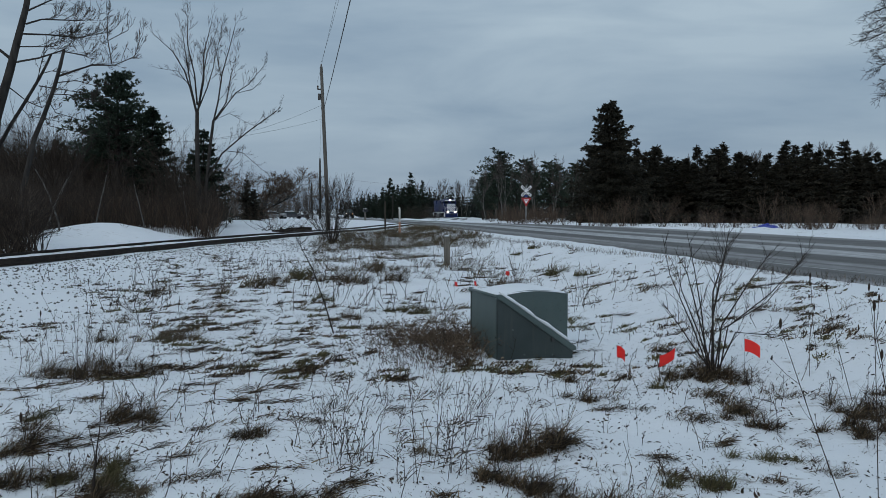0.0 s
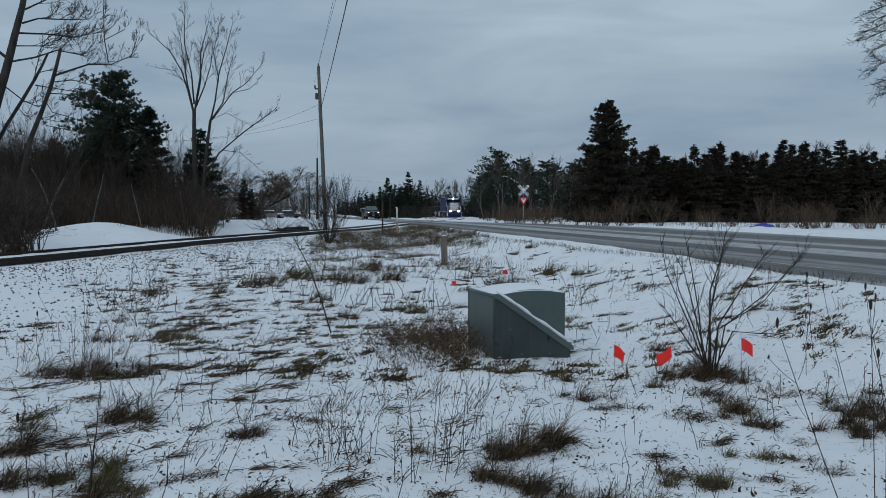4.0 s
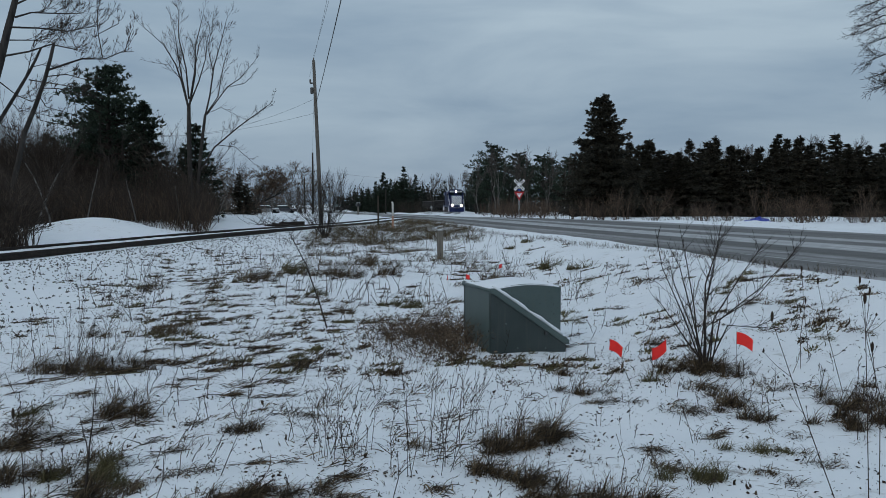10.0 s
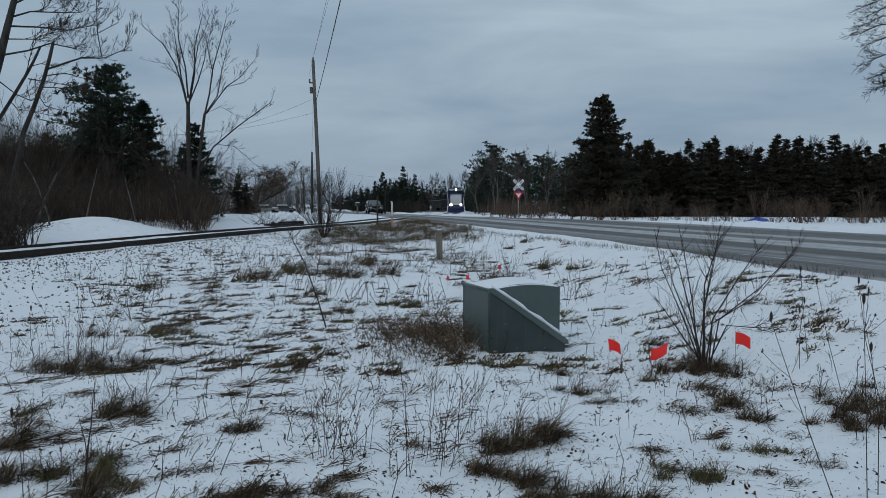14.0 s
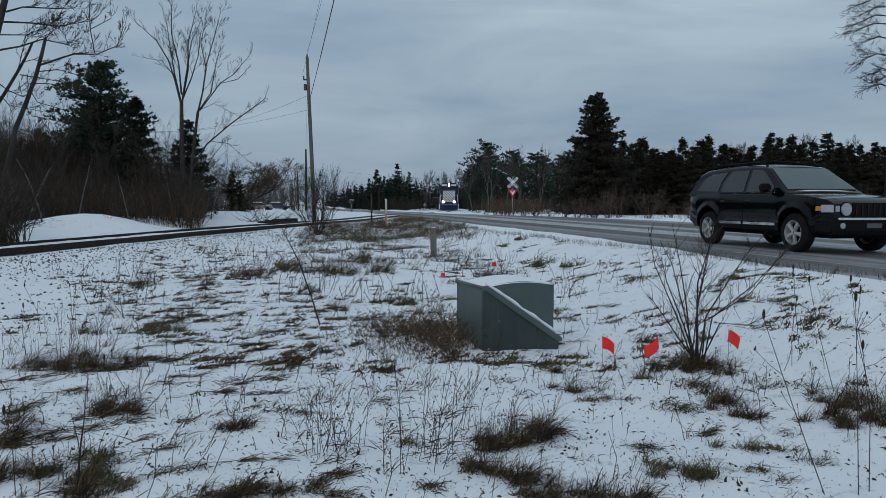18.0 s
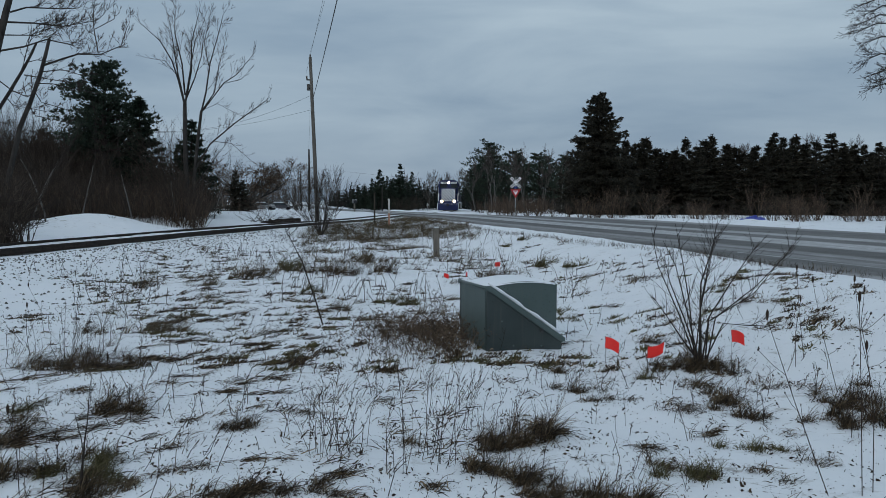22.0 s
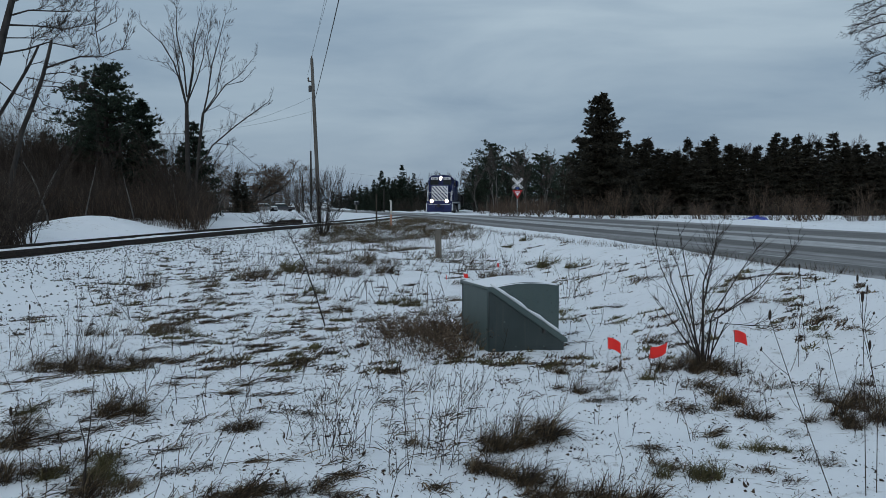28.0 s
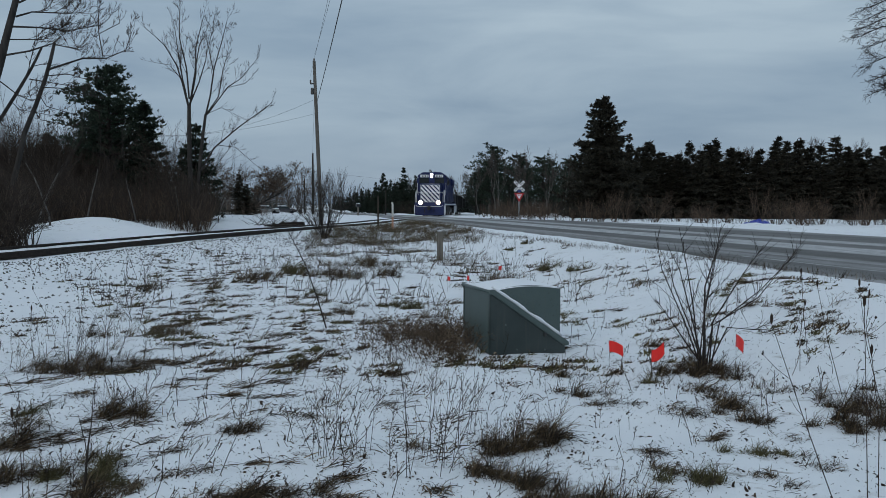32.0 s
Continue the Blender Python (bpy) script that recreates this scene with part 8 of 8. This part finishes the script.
    part("bumper", prism([(-0.36, 0.36), (0.0, 0.33), (0.035, 0.40), (0.035, 0.60), (-0.36, 0.60)], 0.875, 0.05, 3, tuck), BLACK_TRIM, t)
    part("bumper_trim", prism([(-0.02, 0.588), (0.045, 0.588), (0.045, 0.625), (-0.02, 0.63)], 0.72, 0.008, 2), CHROME, t, "dull chrome bumper strip")
    part("number_plate", block(0.036, 0.044, -0.15, 0.15, 0.45, 0.53, 0.002), plain("plate_grey", (0.10, 0.10, 0.11), 0.5), t, "dirty number plate")
    for x in (-2.45, -3.3):
        part("roof_bar", Geo().tube([(x, -0.60, 1.65), (x, -0.3, 1.69), (x, 0.3, 1.69), (x, 0.60, 1.65)], 0.022, 6), BLACK_TRIM, t)
    part("underbody", block(-4.2, -0.3, -0.56, 0.56, 0.26, 0.90, 0.03), BLACK_TRIM, t)
    part("wiper_snow", Geo().tube([(-1.15, -0.68, 1.075), (-1.14, -0.3, 1.092), (-1.14, 0.3, 1.092), (-1.15, 0.68, 1.075)], [0.008, 0.016, 0.014, 0.008], 6), BANK, t, "snow left at the foot of the windscreen")
    wheels = [wheel(t, x, s * 0.765, r, 0.215, 5) for x in (fx, rx) for s in (1, -1)]
    return t, wheels, r


def clip_rect(poly, x0, x1, z0, z1):
    for axis, lim, keep in ((0, x0, 1), (0, x1, -1), (1, z0, 1), (1, z1, -1)):
        out = []
        for i in range(len(poly)):
            a, b = poly[i], poly[(i + 1) % len(poly)]
            ia, ib = keep * (a[axis] - lim) >= 0, keep * (b[axis] - lim) >= 0
            if ia:
                out.append(a)
            if ia != ib:
                u = (lim - a[axis]) / (b[axis] - a[axis])
                out.append((a[0] + u * (b[0] - a[0]), a[1] + u * (b[1] - a[1])))
        poly = out
        if not poly:
            return []
    return poly


def bogie(parent, x, axles, mat, steel, r=0.5):
    """A truck frame with its wheelsets."""
    b = new("bogie")
    b.parent = parent
    b.matrix_basis = pose(x, 0, 0)
    half = max(axles) + 0.75
    sets = []
    for s in (1, -1):
        part("side_frame", prism([(-half, 0.62), (-half + 0.2, 0.75), (half - 0.2, 0.75), (half, 0.62), (half - 0.4, 0.42), (0.3, 0.30), (-0.3, 0.30), (-half + 0.4, 0.42)], 0.06, 0.02), mat, b, at=pose(0, s * 1.02, 0))
    part("bolster", block(-0.3, 0.3, -1.0, 1.0, 0.55, 0.85, 0.03), mat, b)
    for a in axles:
        ws = new("wheelset")
        ws.parent = b
        ws.matrix_basis = pose(a, 0, r)
        sets.append(ws)
        bm = disc(0.08, 1.9, 10)
        for s in (1, -1):
            for rad, dep, yy in ((r, 0.13, 0.78), (r + 0.03, 0.03, 0.70)):
                d2 = disc(rad, dep, 28)
                bmesh.ops.translate(d2, verts=d2.verts[:], vec=(0, s * yy, 0))
                tmp = bpy.data.meshes.new("tmp")
                d2.to_mesh(tmp)
                d2.free()
                bm.from_mesh(tmp)
                bpy.data.meshes.remove(tmp)
        ws2 = part("wheels", bm, steel, ws)
        ws2.name = "wheel_pair"
        for s in (1, -1):
            part("axle_box", block(a - 0.16, a + 0.16, s * 1.09 - 0.06, s * 1.09 + 0.06, 0.36, 0.64, 0.02), mat, b)
    return sets


def build_locomotive():
    """A four-axle road switcher, cab first: x forward, the origin on the rails at its middle."""
    k = Mat("locomotive_blue", 0.5, 0.0, 0.3)
    a = k.noise(1.5, 4.0)
    k.color(k.mix(k.ramp(a, (0.3, 0.0), (0.7, 0.6)), (0.0050, 0.0145, 0.088), (0.007, 0.0150, 0.062)))
    k.rough(k.ramp(a, (0.3, 0.3), (0.7, 0.55)))
    blue = k.m
    white = plain("locomotive_white", (0.80, 0.81, 0.83), 0.45, vary=0.1)
    grey = plain("truck_grey", (0.17, 0.17, 0.19), 0.6, 0.2)
    dark = plain("underframe_black", (0.02, 0.02, 0.024), 0.65, 0.2)
    steel = plain("wheel_steel", (0.16, 0.14, 0.13), 0.45, 0.7)
    t = thing("locomotive", "blue diesel locomotive with white diagonal stripes on its nose, lamps lit", "locomotive", pose(0, 170, 0))
    F = 9.0
    part("frame", block(-8.7, 8.5, -1.50, 1.50, 1.10, 1.42, 0.03), blue, t)
    part("frame_stripe", block(-8.6, 8.4, -1.508, 1.508, 1.20, 1.28, 0.003), white, t)
    part("fuel_tank", prism([(-2.6, 0.40), (2.6, 0.40), (2.8, 0.6), (2.8, 1.08), (-2.8, 1.08), (-2.8, 0.6)], 1.25, 0.12, 3), dark, t)
    part("long_hood", block(-8.3, 3.6, -1.20, 1.20, 1.42, 4.10, 0.14, 4), blue, t)
    part("radiator_housing", block(-8.1, -4.6, -1.34, 1.34, 3.35, 4.24, 0.10, 3), blue, t)
    part("dynamic_brake", block(-2.2, 1.2, -1.30, 1.30, 3.5, 4.22, 0.12, 3), blue, t)
    for i in range(9):
        x = -7.2 + 1.12 * i
        for s in (1, -1):
            part("hood_door", block(x, x + 1.0, s * 1.205 - 0.012, s * 1.205 + 0.012, 1.55, 3.3, 0.01), blue, t)
    for x in (-7.3, -6.0, 0.2, -1.2):
        part("roof_fan", disc(0.52, 0.16, 20, 0.02, "Z"), dark, t, at=pose(x, 0, 4.22))
    part("exhaust_stack", block(-3.6, -3.0, -0.25, 0.25, 4.03, 4.30, 0.03), dark, t)
    # cab
    part("cab", prism([(3.6, 1.42), (3.6, 3.95), (3.75, 4.10), (6.10, 4.10), (6.28, 4.0), (6.28, 1.42)], 1.53, 0.16, 4), blue, t)
    part("cab_roof", prism_x([(-1.50, 4.0), (-1.42, 4.18), (-0.95, 4.50), (0.95, 4.50), (1.42, 4.18), (1.50, 4.0)], 3.55, 6.34), blue, t)
    glass = GLASS
    for s in (1, -1):
        part("cab_window", block(6.275, 6.30, min(s * 0.28, s * 1.28), max(s * 0.28, s * 1.28), 3.36, 3.92, 0.02), glass, t, "dark cab windscreen")
        sw = part("side_window", block(4.1, 5.7, s * 1.535 - 0.01, s * 1.535 + 0.01, 3.15, 3.85, 0.02), glass, t)
        part("window_frame", block(4.85, 4.95, s * 1.548 - 0.01, s * 1.548 + 0.01, 3.13, 3.87, 0.005), white, sw)
        nb = part("number_board", block(6.30, 6.40, min(s * 0.32, s * 1.18), max(s * 0.32, s * 1.18), 4.00, 4.26, 0.02), white, t, "lit white number board", at=pose(0, 0, -0.02))
        for i in range(4):
            part("bar", block(6.402, 6.408, s * 0.46 + s * 0.17 * i - 0.04, s * 0.46 + s * 0.17 * i + 0.04, 4.05, 4.20), BLACK_TRIM, nb)
        part("visor", block(6.28, 6.52, min(s * 0.25, s * 1.32), max(s * 0.25, s * 1.32), 3.94, 3.965, 0.005), blue, t)
        part("mirror", block(5.9, 5.98, min(s * 1.56, s * 1.78), max(s * 1.56, s * 1.78), 3.25, 3.65, 0.02), dark, t)
    part("horn", Geo().tube([(4.6, -0.2, 4.68), (5.4, -0.25, 4.70), (5.55, -0.25, 4.70)], [0.04, 0.06, 0.12], 10), steel_grey(), t)
    part("horn_stand", block(4.7, 4.8, -0.25, -0.15, 4.42, 4.70, 0.01), dark, t)
    part("antenna", block(5.2, 5.5, 0.1, 0.4, 4.49, 4.60, 0.02), dark, t)
    hl = part("headlight_housing", block(6.28, 6.46, -0.26, 0.26, 4.00, 4.30, 0.04), blue, t)
    for z in (4.07, 4.23):
        part("headlight", disc(0.145, 0.03, 20, axis="X"), TRAIN_LAMP, hl, "bright white headlight", at=pose(6.47, 0, z - 0.0))
    # short nose with its stripes
    nose = part("short_nose", prism([(6.25, 1.42), (6.25, 3.36), (7.75, 3.30), (7.95, 3.20), (7.98, 1.42)], 1.02, 0.08, 3), blue, t)
    for i in range(-3, 11):
        w, gap, run = 0.18, 0.42, 1.62
        y = -2.55 + gap * i
        poly = clip_rect([(y, 3.16), (y + w * 1.35, 3.16), (y + w * 1.35 + run, 1.48), (y + run, 1.48)], -0.91, 0.91, 1.48, 3.13)
        if len(poly) < 3:
            continue
        g = Geo()
        n = len(poly)
        # the nose leans back a little: follow its face
        g.add([(7.993 - max(0, 0.0), q, z) for q, z in poly] + [(7.972, q, z) for q, z in poly],
              [tuple(range(n)), tuple(reversed(range(n, 2 * n)))] + [(i2, (i2 + 1) % n, (i2 + 1) % n + n, i2 + n) for i2 in range(n)])
        part("white_stripe", g, white, nose)
    part("stripe_border", frame_plate(-0.95, 0.95, 1.44, 3.17, 0.05, 7.985), white, nose)
    # pilot, steps, coupler, ditch lights
    part("pilot", prism([(8.35, 1.42), (8.50, 1.42), (8.62, 0.75), (8.66, 0.14), (8.50, 0.14), (8.35, 0.7)], 1.45, 0.02), blue, t)
    part("coupler", block(8.6, 9.15, -0.16, 0.16, 0.72, 1.02, 0.05), dark, t)
    part("coupler_knuckle", block(9.10, 9.32, -0.20, 0.14, 0.66, 1.08, 0.06), dark, t)
    for s in (1, -1):
        # oversized lens in a glowing housing, standing for the lamp's glare
        d = part("ditch_light", disc(0.23, 0.16, 20, 0.01, "X"), TRAIN_HALO, t, at=pose(8.60, s * 0.88, 1.40))
        part("lens", disc(0.185, 0.02, 20, axis="X"), TRAIN_LAMP, d, "bright white lens", at=pose(0.09, 0, 0))
        for xe in (8.05, -8.25):
            for i, z in enumerate((0.35, 0.66, 0.97)):
                part("step", block(xe - 0.3, xe + 0.3, s * 1.42 - 0.14, s * 1.42 + 0.14, z, z + 0.03, 0.005), dark, t)
            part("step_side", block(xe - 0.33, xe - 0.30, s * 1.42 - 0.15, s * 1.42 + 0.15, 0.30, 1.12, 0.005), white, t)
            part("step_side", block(xe + 0.30, xe + 0.33, s * 1.42 - 0.15, s * 1.42 + 0.15, 0.30, 1.12, 0.005), white, t)
        # walkway railing
        part("handrail", Geo().tube([(6.4, s * 1.46, 2.45), (-8.4, s * 1.46, 2.45)], 0.016, 6), grey, t)
        for i in range(9):
            x = 3.4 - 1.45 * i
            part("stanchion", Geo().tube([(x, s * 1.46, 1.42), (x, s * 1.46, 2.46)], 0.014, 6), grey, t)
        part("handrail", Geo().tube([(8.40, s * 1.42, 0.95), (8.42, s * 1.44, 1.9), (8.2, s * 1.40, 2.55), (7.4, s * 1.40, 2.62), (6.5, s * 1.42, 2.55)], 0.022, 6), white, t)
        part("stanchion", Geo().tube([(7.6, s * 1.42, 1.42), (7.6, s * 1.42, 2.62)], 0.022, 6), white, t)
        part("handrail", Geo().tube([(8.46, s * 0.18, 1.42), (8.46, s * 0.18, 2.40), (8.46, s * 1.34, 2.40), (8.46, s * 1.34, 1.42)], 0.022, 6), white, t)
        part("grab_iron", Geo().tube([(6.31, s * 1.40, 2.2), (6.42, s * 1.46, 2.6), (6.42, s * 1.46, 3.4)], 0.018, 5), white, t)
        part("mu_hose", Geo().tube([(8.62, s * 0.45, 0.95), (8.75, s * 0.46, 0.7), (8.72, s * 0.47, 0.4)], 0.03, 6), dark, t)
    part("uncoupling_lever", Geo().tube([(8.64, -1.35, 1.12), (8.72, -1.2, 1.02), (8.72, 1.2, 1.02), (8.64, 1.35, 1.12)], 0.02, 5), white, t)
    sets = bogie(t, 5.2, (-1.37, 1.37), grey, steel) + bogie(t, -5.2, (-1.37, 1.37), grey, steel)
    return t, sets


def prism_x(outline, x0, x1):
    """An outline of (y, z) drawn out along x."""
    bm = bmesh.new()
    a = [bm.verts.new((x0, y, z)) for y, z in outline]
    b = [bm.verts.new((x1, y, z)) for y, z in outline]
    bm.faces.new(a), bm.faces.new(b[::-1])
    n = len(a)
    for i in range(n):
        bm.faces.new((a[i], b[i], b[(i + 1) % n], a[(i + 1) % n]))
    bmesh.ops.recalc_face_normals(bm, faces=bm.faces[:])
    bmesh.ops.bevel(bm, geom=bm.edges[:], offset=0.05, segments=2, affect="EDGES", clamp_overlap=True)
    return bm


def frame_plate(y0, y1, z0, z1, w, x):
    g = Geo()
    for a in ((y0, y1, z0, z0 + w), (y0, y1, z1 - w, z1), (y0, y0 + w, z0 + w, z1 - w), (y1 - w, y1, z0 + w, z1 - w)):
        g.box(x - 0.012, x + 0.010, *a)
    return g


def steel_grey():
    return plain("dull_grey_metal", (0.20, 0.20, 0.21), 0.45, 0.6)


def build_gondola():
    """A low open wagon: ribbed sides with a pale top rim, ladders, on two bogies."""
    body = plain("wagon_paint", (0.014, 0.0125, 0.0125), 0.85, vary=0.4, scale=1.5)
    rim = plain("wagon_rim", (0.07, 0.066, 0.066), 0.6, vary=0.3)
    dark = plain("wagon_underframe", (0.02, 0.02, 0.022), 0.7)
    steel = plain("wagon_wheel_steel", (0.14, 0.12, 0.11), 0.5, 0.6)
    t = thing("gondola_wagon", "dark open goods wagon coupled behind the locomotive", "railway wagon", pose(0, 190, 0), "wagons of the train")
    part("floor", block(-7.6, 7.6, -1.40, 1.40, 1.05, 1.25, 0.02), body, t)
    for s in (1, -1):
        part("side_wall", block(-7.7, 7.7, s * 1.45 - 0.04, s * 1.45 + 0.04, 1.0, 2.62, 0.01), body, t)
        part("end_wall", block(s * 7.7 - 0.04, s * 7.7 + 0.04, -1.40, 1.40, 1.0, 2.62, 0.01), body, t)
        part("top_rim", block(-7.78, 7.78, s * 1.47 - 0.07, s * 1.47 + 0.07, 2.62, 2.72, 0.01), rim, t, "pale worn top rim")
        part("end_rim", block(s * 7.72 - 0.07, s * 7.72 + 0.07, -1.39, 1.39, 2.622, 2.718, 0.01), rim, t)
        for i in range(12):
            x = -7.3 + 1.327 * i
            part("rib", block(x - 0.06, x + 0.06, s * 1.53 - 0.05, s * 1.53 + 0.05, 1.02, 2.60, 0.01), body, t)
        for xe in (-7.2, 7.2):
            part("ladder", ladder(xe, s * 1.62), rim, t)
    part("centre_sill", block(-8.3, 8.3, -0.3, 0.3, 0.80, 1.05, 0.02), dark, t)
    sets = bogie(t, 5.8, (-0.89, 0.89), dark, steel, 0.45) + bogie(t, -5.8, (-0.89, 0.89), dark, steel, 0.45)
    return t, sets


def ladder(x, y):
    g = Geo()
    for i in range(7):
        z = 1.0 + 0.25 * i
        g.tube([(x - 0.25, y, z), (x + 0.25, y, z)], 0.015, 5)
    for d in (-0.25, 0.25):
        g.tube([(x + d, y, 1.0), (x + d, y, 2.6)], 0.018, 5)
    return g


def build_parked_cars():
    rnd = random.Random(2)
    for x, y, turn, c, label in ((-33.0, 136, 8, (0.20, 0.21, 0.22), "parked silver car under a cover of snow"), (-30.4, 139, 20, (0.05, 0.05, 0.06), "parked dark car under a cover of snow"),
                                 (-35.5, 105, 5, (0.25, 0.05, 0.05), "parked dark red car under a cover of snow")):
        paint = make_car_paint("parked_paint", c, 0.3)
        t = thing("parked_car", label, "car", on_ground(x, y, 0.0, turn), "parked cars")
        low = [(2.2, 0.35), (2.25, 0.6), (2.15, 0.8), (1.0, 0.95), (-1.9, 0.98), (-2.2, 0.85), (-2.25, 0.4)] + arc(-1.35, 0.35, 0.36, 180, 0) + arc(1.35, 0.35, 0.36, 180, 0)
        part("body", prism(low, 0.86, 0.05), paint, t)
        part("cab", cab_solid([(1.0, 0.8, 0.94), (1.0, -0.8, 0.94), (-1.8, -0.8, 0.96), (-1.8, 0.8, 0.96)], [(0.3, 0.6, 1.42), (0.3, -0.6, 1.42), (-1.2, -0.6, 1.42), (-1.2, 0.6, 1.42)], 0.06), GLASS, t)
        part("roof_snow", block(-1.3, 0.4, -0.62, 0.62, 1.42, 1.54, 0.05, 3), BANK, t, "thick snow on the roof")
        part("bonnet_snow", block(1.0, 2.1, -0.75, 0.75, 0.90, 1.0, 0.04, 3), BANK, t, "snow on the bonnet")
        for sx in (1.35, -1.35):
            for sy in (0.76, -0.76):
                part("wheel", disc(0.32, 0.2, 20, 0.03), TYRE, t, at=pose(sx, sy, 0.32))


TRAIN_LAMP = lamp("train_lamp", (1.0, 0.90, 0.70), 12.0)
# warm glow given to the ditch light housings to imitate a halo of glare
TRAIN_HALO = lamp("lamp_halo", (1.0, 0.72, 0.40), 0.9, (0.5, 0.45, 0.4))
PICKUP, PICKUP_WHEELS, PICKUP_R = build_pickup()
PICKUP.scale = (0.98, 0.98, 0.98)
SUV, SUV_WHEELS, SUV_R = build_suv()
SUV.scale = (1.05, 1.05, 1.05)
LOCO, LOCO_SETS = build_locomotive()
LOCO.scale = (1.04, 1.04, 1.04)
WAGON, WAGON_SETS = build_gondola()
WAGON_2 = copy_thing(WAGON, pose(0, 210, 0))
build_parked_cars()


# ---- what moves ----
ROAD_YAW = ROAD_TURN - 90


def lane(y, aside=0.0):
    """A vehicle in the near lane with its front at depth y."""
    return pose(10.85 - 0.213 * y - aside, y, float(fall(y)), 0, 0, ROAD_YAW)


ARC = np.concatenate([[0], np.cumsum(np.linalg.norm(np.diff(TRACK_LINE, axis=0), axis=1))])


def on_track(s):
    return np.array([np.interp(s, ARC, TRACK_LINE[:, 0]), np.interp(s, ARC, TRACK_LINE[:, 1])])


def train_front(t):
    """How far along the track the locomotive's front stands at t seconds."""
    y = 174.6 - 2.85 * t - 0.0085 * t * t
    return float(np.interp(y, TRACK_LINE[:, 1], ARC))


def railcar(s, pivot):
    a, b = on_track(s - pivot), on_track(s + pivot)
    c, d = (a + b) / 2, a - b
    return pose(c[0], c[1], 0.012 + float(fall(c[1])), 0, 0, math.degrees(math.atan2(d[1], d[0])))


def motions():
    # the pickup gathers speed over the crossing and drives past
    drive = ((0, 146), (1, 135), (2, 123.5), (3, 111.5), (3.5, 105), (5.5, 73.5), (6, 65), (6.5, 56.7), (7, 46.5), (7.5, 38.0), (8, 29.6), (8.5, 21.1), (8.8, 15.9), (9, 12.3), (9.5, 3.4), (10, -5.5), (12, -41), (32, -390))
    walk(PICKUP, [(t, lane(y, 0.55 * float(1 - smooth(11.0, 19.0, y)))) for t, y in drive])
    # the off-roader follows at an even pace
    follow = ((0, 345), (13, 106.5), (14.5, 80.5), (16.5, 42.2), (17, 32.6), (17.5, 22.5), (17.8, 16.5), (18, 12.75), (18.5, 4.0), (19, -5.5), (32, -250))
    walk(SUV, [(t, lane(y, 0.4 * float(1 - smooth(14.0, 26.0, y)))) for t, y in follow])
    for wheels, r, table, t0, t1, fold in ((PICKUP_WHEELS, PICKUP_R, drive, 5.4, 9.6, 60.0), (SUV_WHEELS, SUV_R, follow, 15.4, 18.6, 72.0)):
        for w in wheels:
            at = w.matrix_basis.translation.copy()
            rows, turned, last = [(0, pose(*at))], 0.0, None
            for i in range(int((t1 - t0) * 30) + 1):
                t = t0 + i / 30
                roll = -math.degrees(np.interp(t, [a for a, b in table], [b for a, b in table]) / 0.978 / r)
                if last is not None:
                    step = (roll - last) % fold
                    turned += step if step < fold / 2 else step - fold
                last = roll
                rows.append((t, pose(at.x, at.y, at.z, 0, turned, 0)))
            rows.append((32.0, pose(at.x, at.y, at.z, 0, turned, 0)))
            walk(w, rows)
    # the train creeps up to the crossing
    times = [i * 1.0 for i in range(33)]
    walk(LOCO, [(t, railcar(train_front(t) + 9.0, 5.2)) for t in times])
    walk(WAGON, [(t, railcar(train_front(t) + 26.6, 5.8)) for t in times])
    walk(WAGON_2, [(t, railcar(train_front(t) + 43.6, 5.8)) for t in times])
    copies = [o for b in WAGON_2.children if b.name.startswith("bogie") for o in b.children if o.name.startswith("wheelset")]
    for sets, r in ((LOCO_SETS, 0.5), (WAGON_SETS, 0.45), (copies, 0.45)):
        for ws in sets:
            at = ws.matrix_basis.translation.copy()
            rows = []
            for i in range(129):
                t = min(32.0, i * 0.25)
                rows.append((t, pose(at.x, at.y, at.z, 0, math.degrees((train_front(0) - train_front(t)) / r), 0)))
            walk(ws, rows)
    # marker flags swing about their wires in the wind
    rnd = random.Random(6)
    for cloth, h, a in FLAGS:
        p, q = rnd.uniform(0, 6), rnd.uniform(0, 6)
        walk(cloth, [(i * 0.5, pose(0, 0, h, 6 * math.sin(1.7 * i + q), 8 * math.sin(1.1 * i + p), a + 26 * math.sin(0.9 * i + p) + 14 * math.sin(2.3 * i + q))) for i in range(65)])


motions()
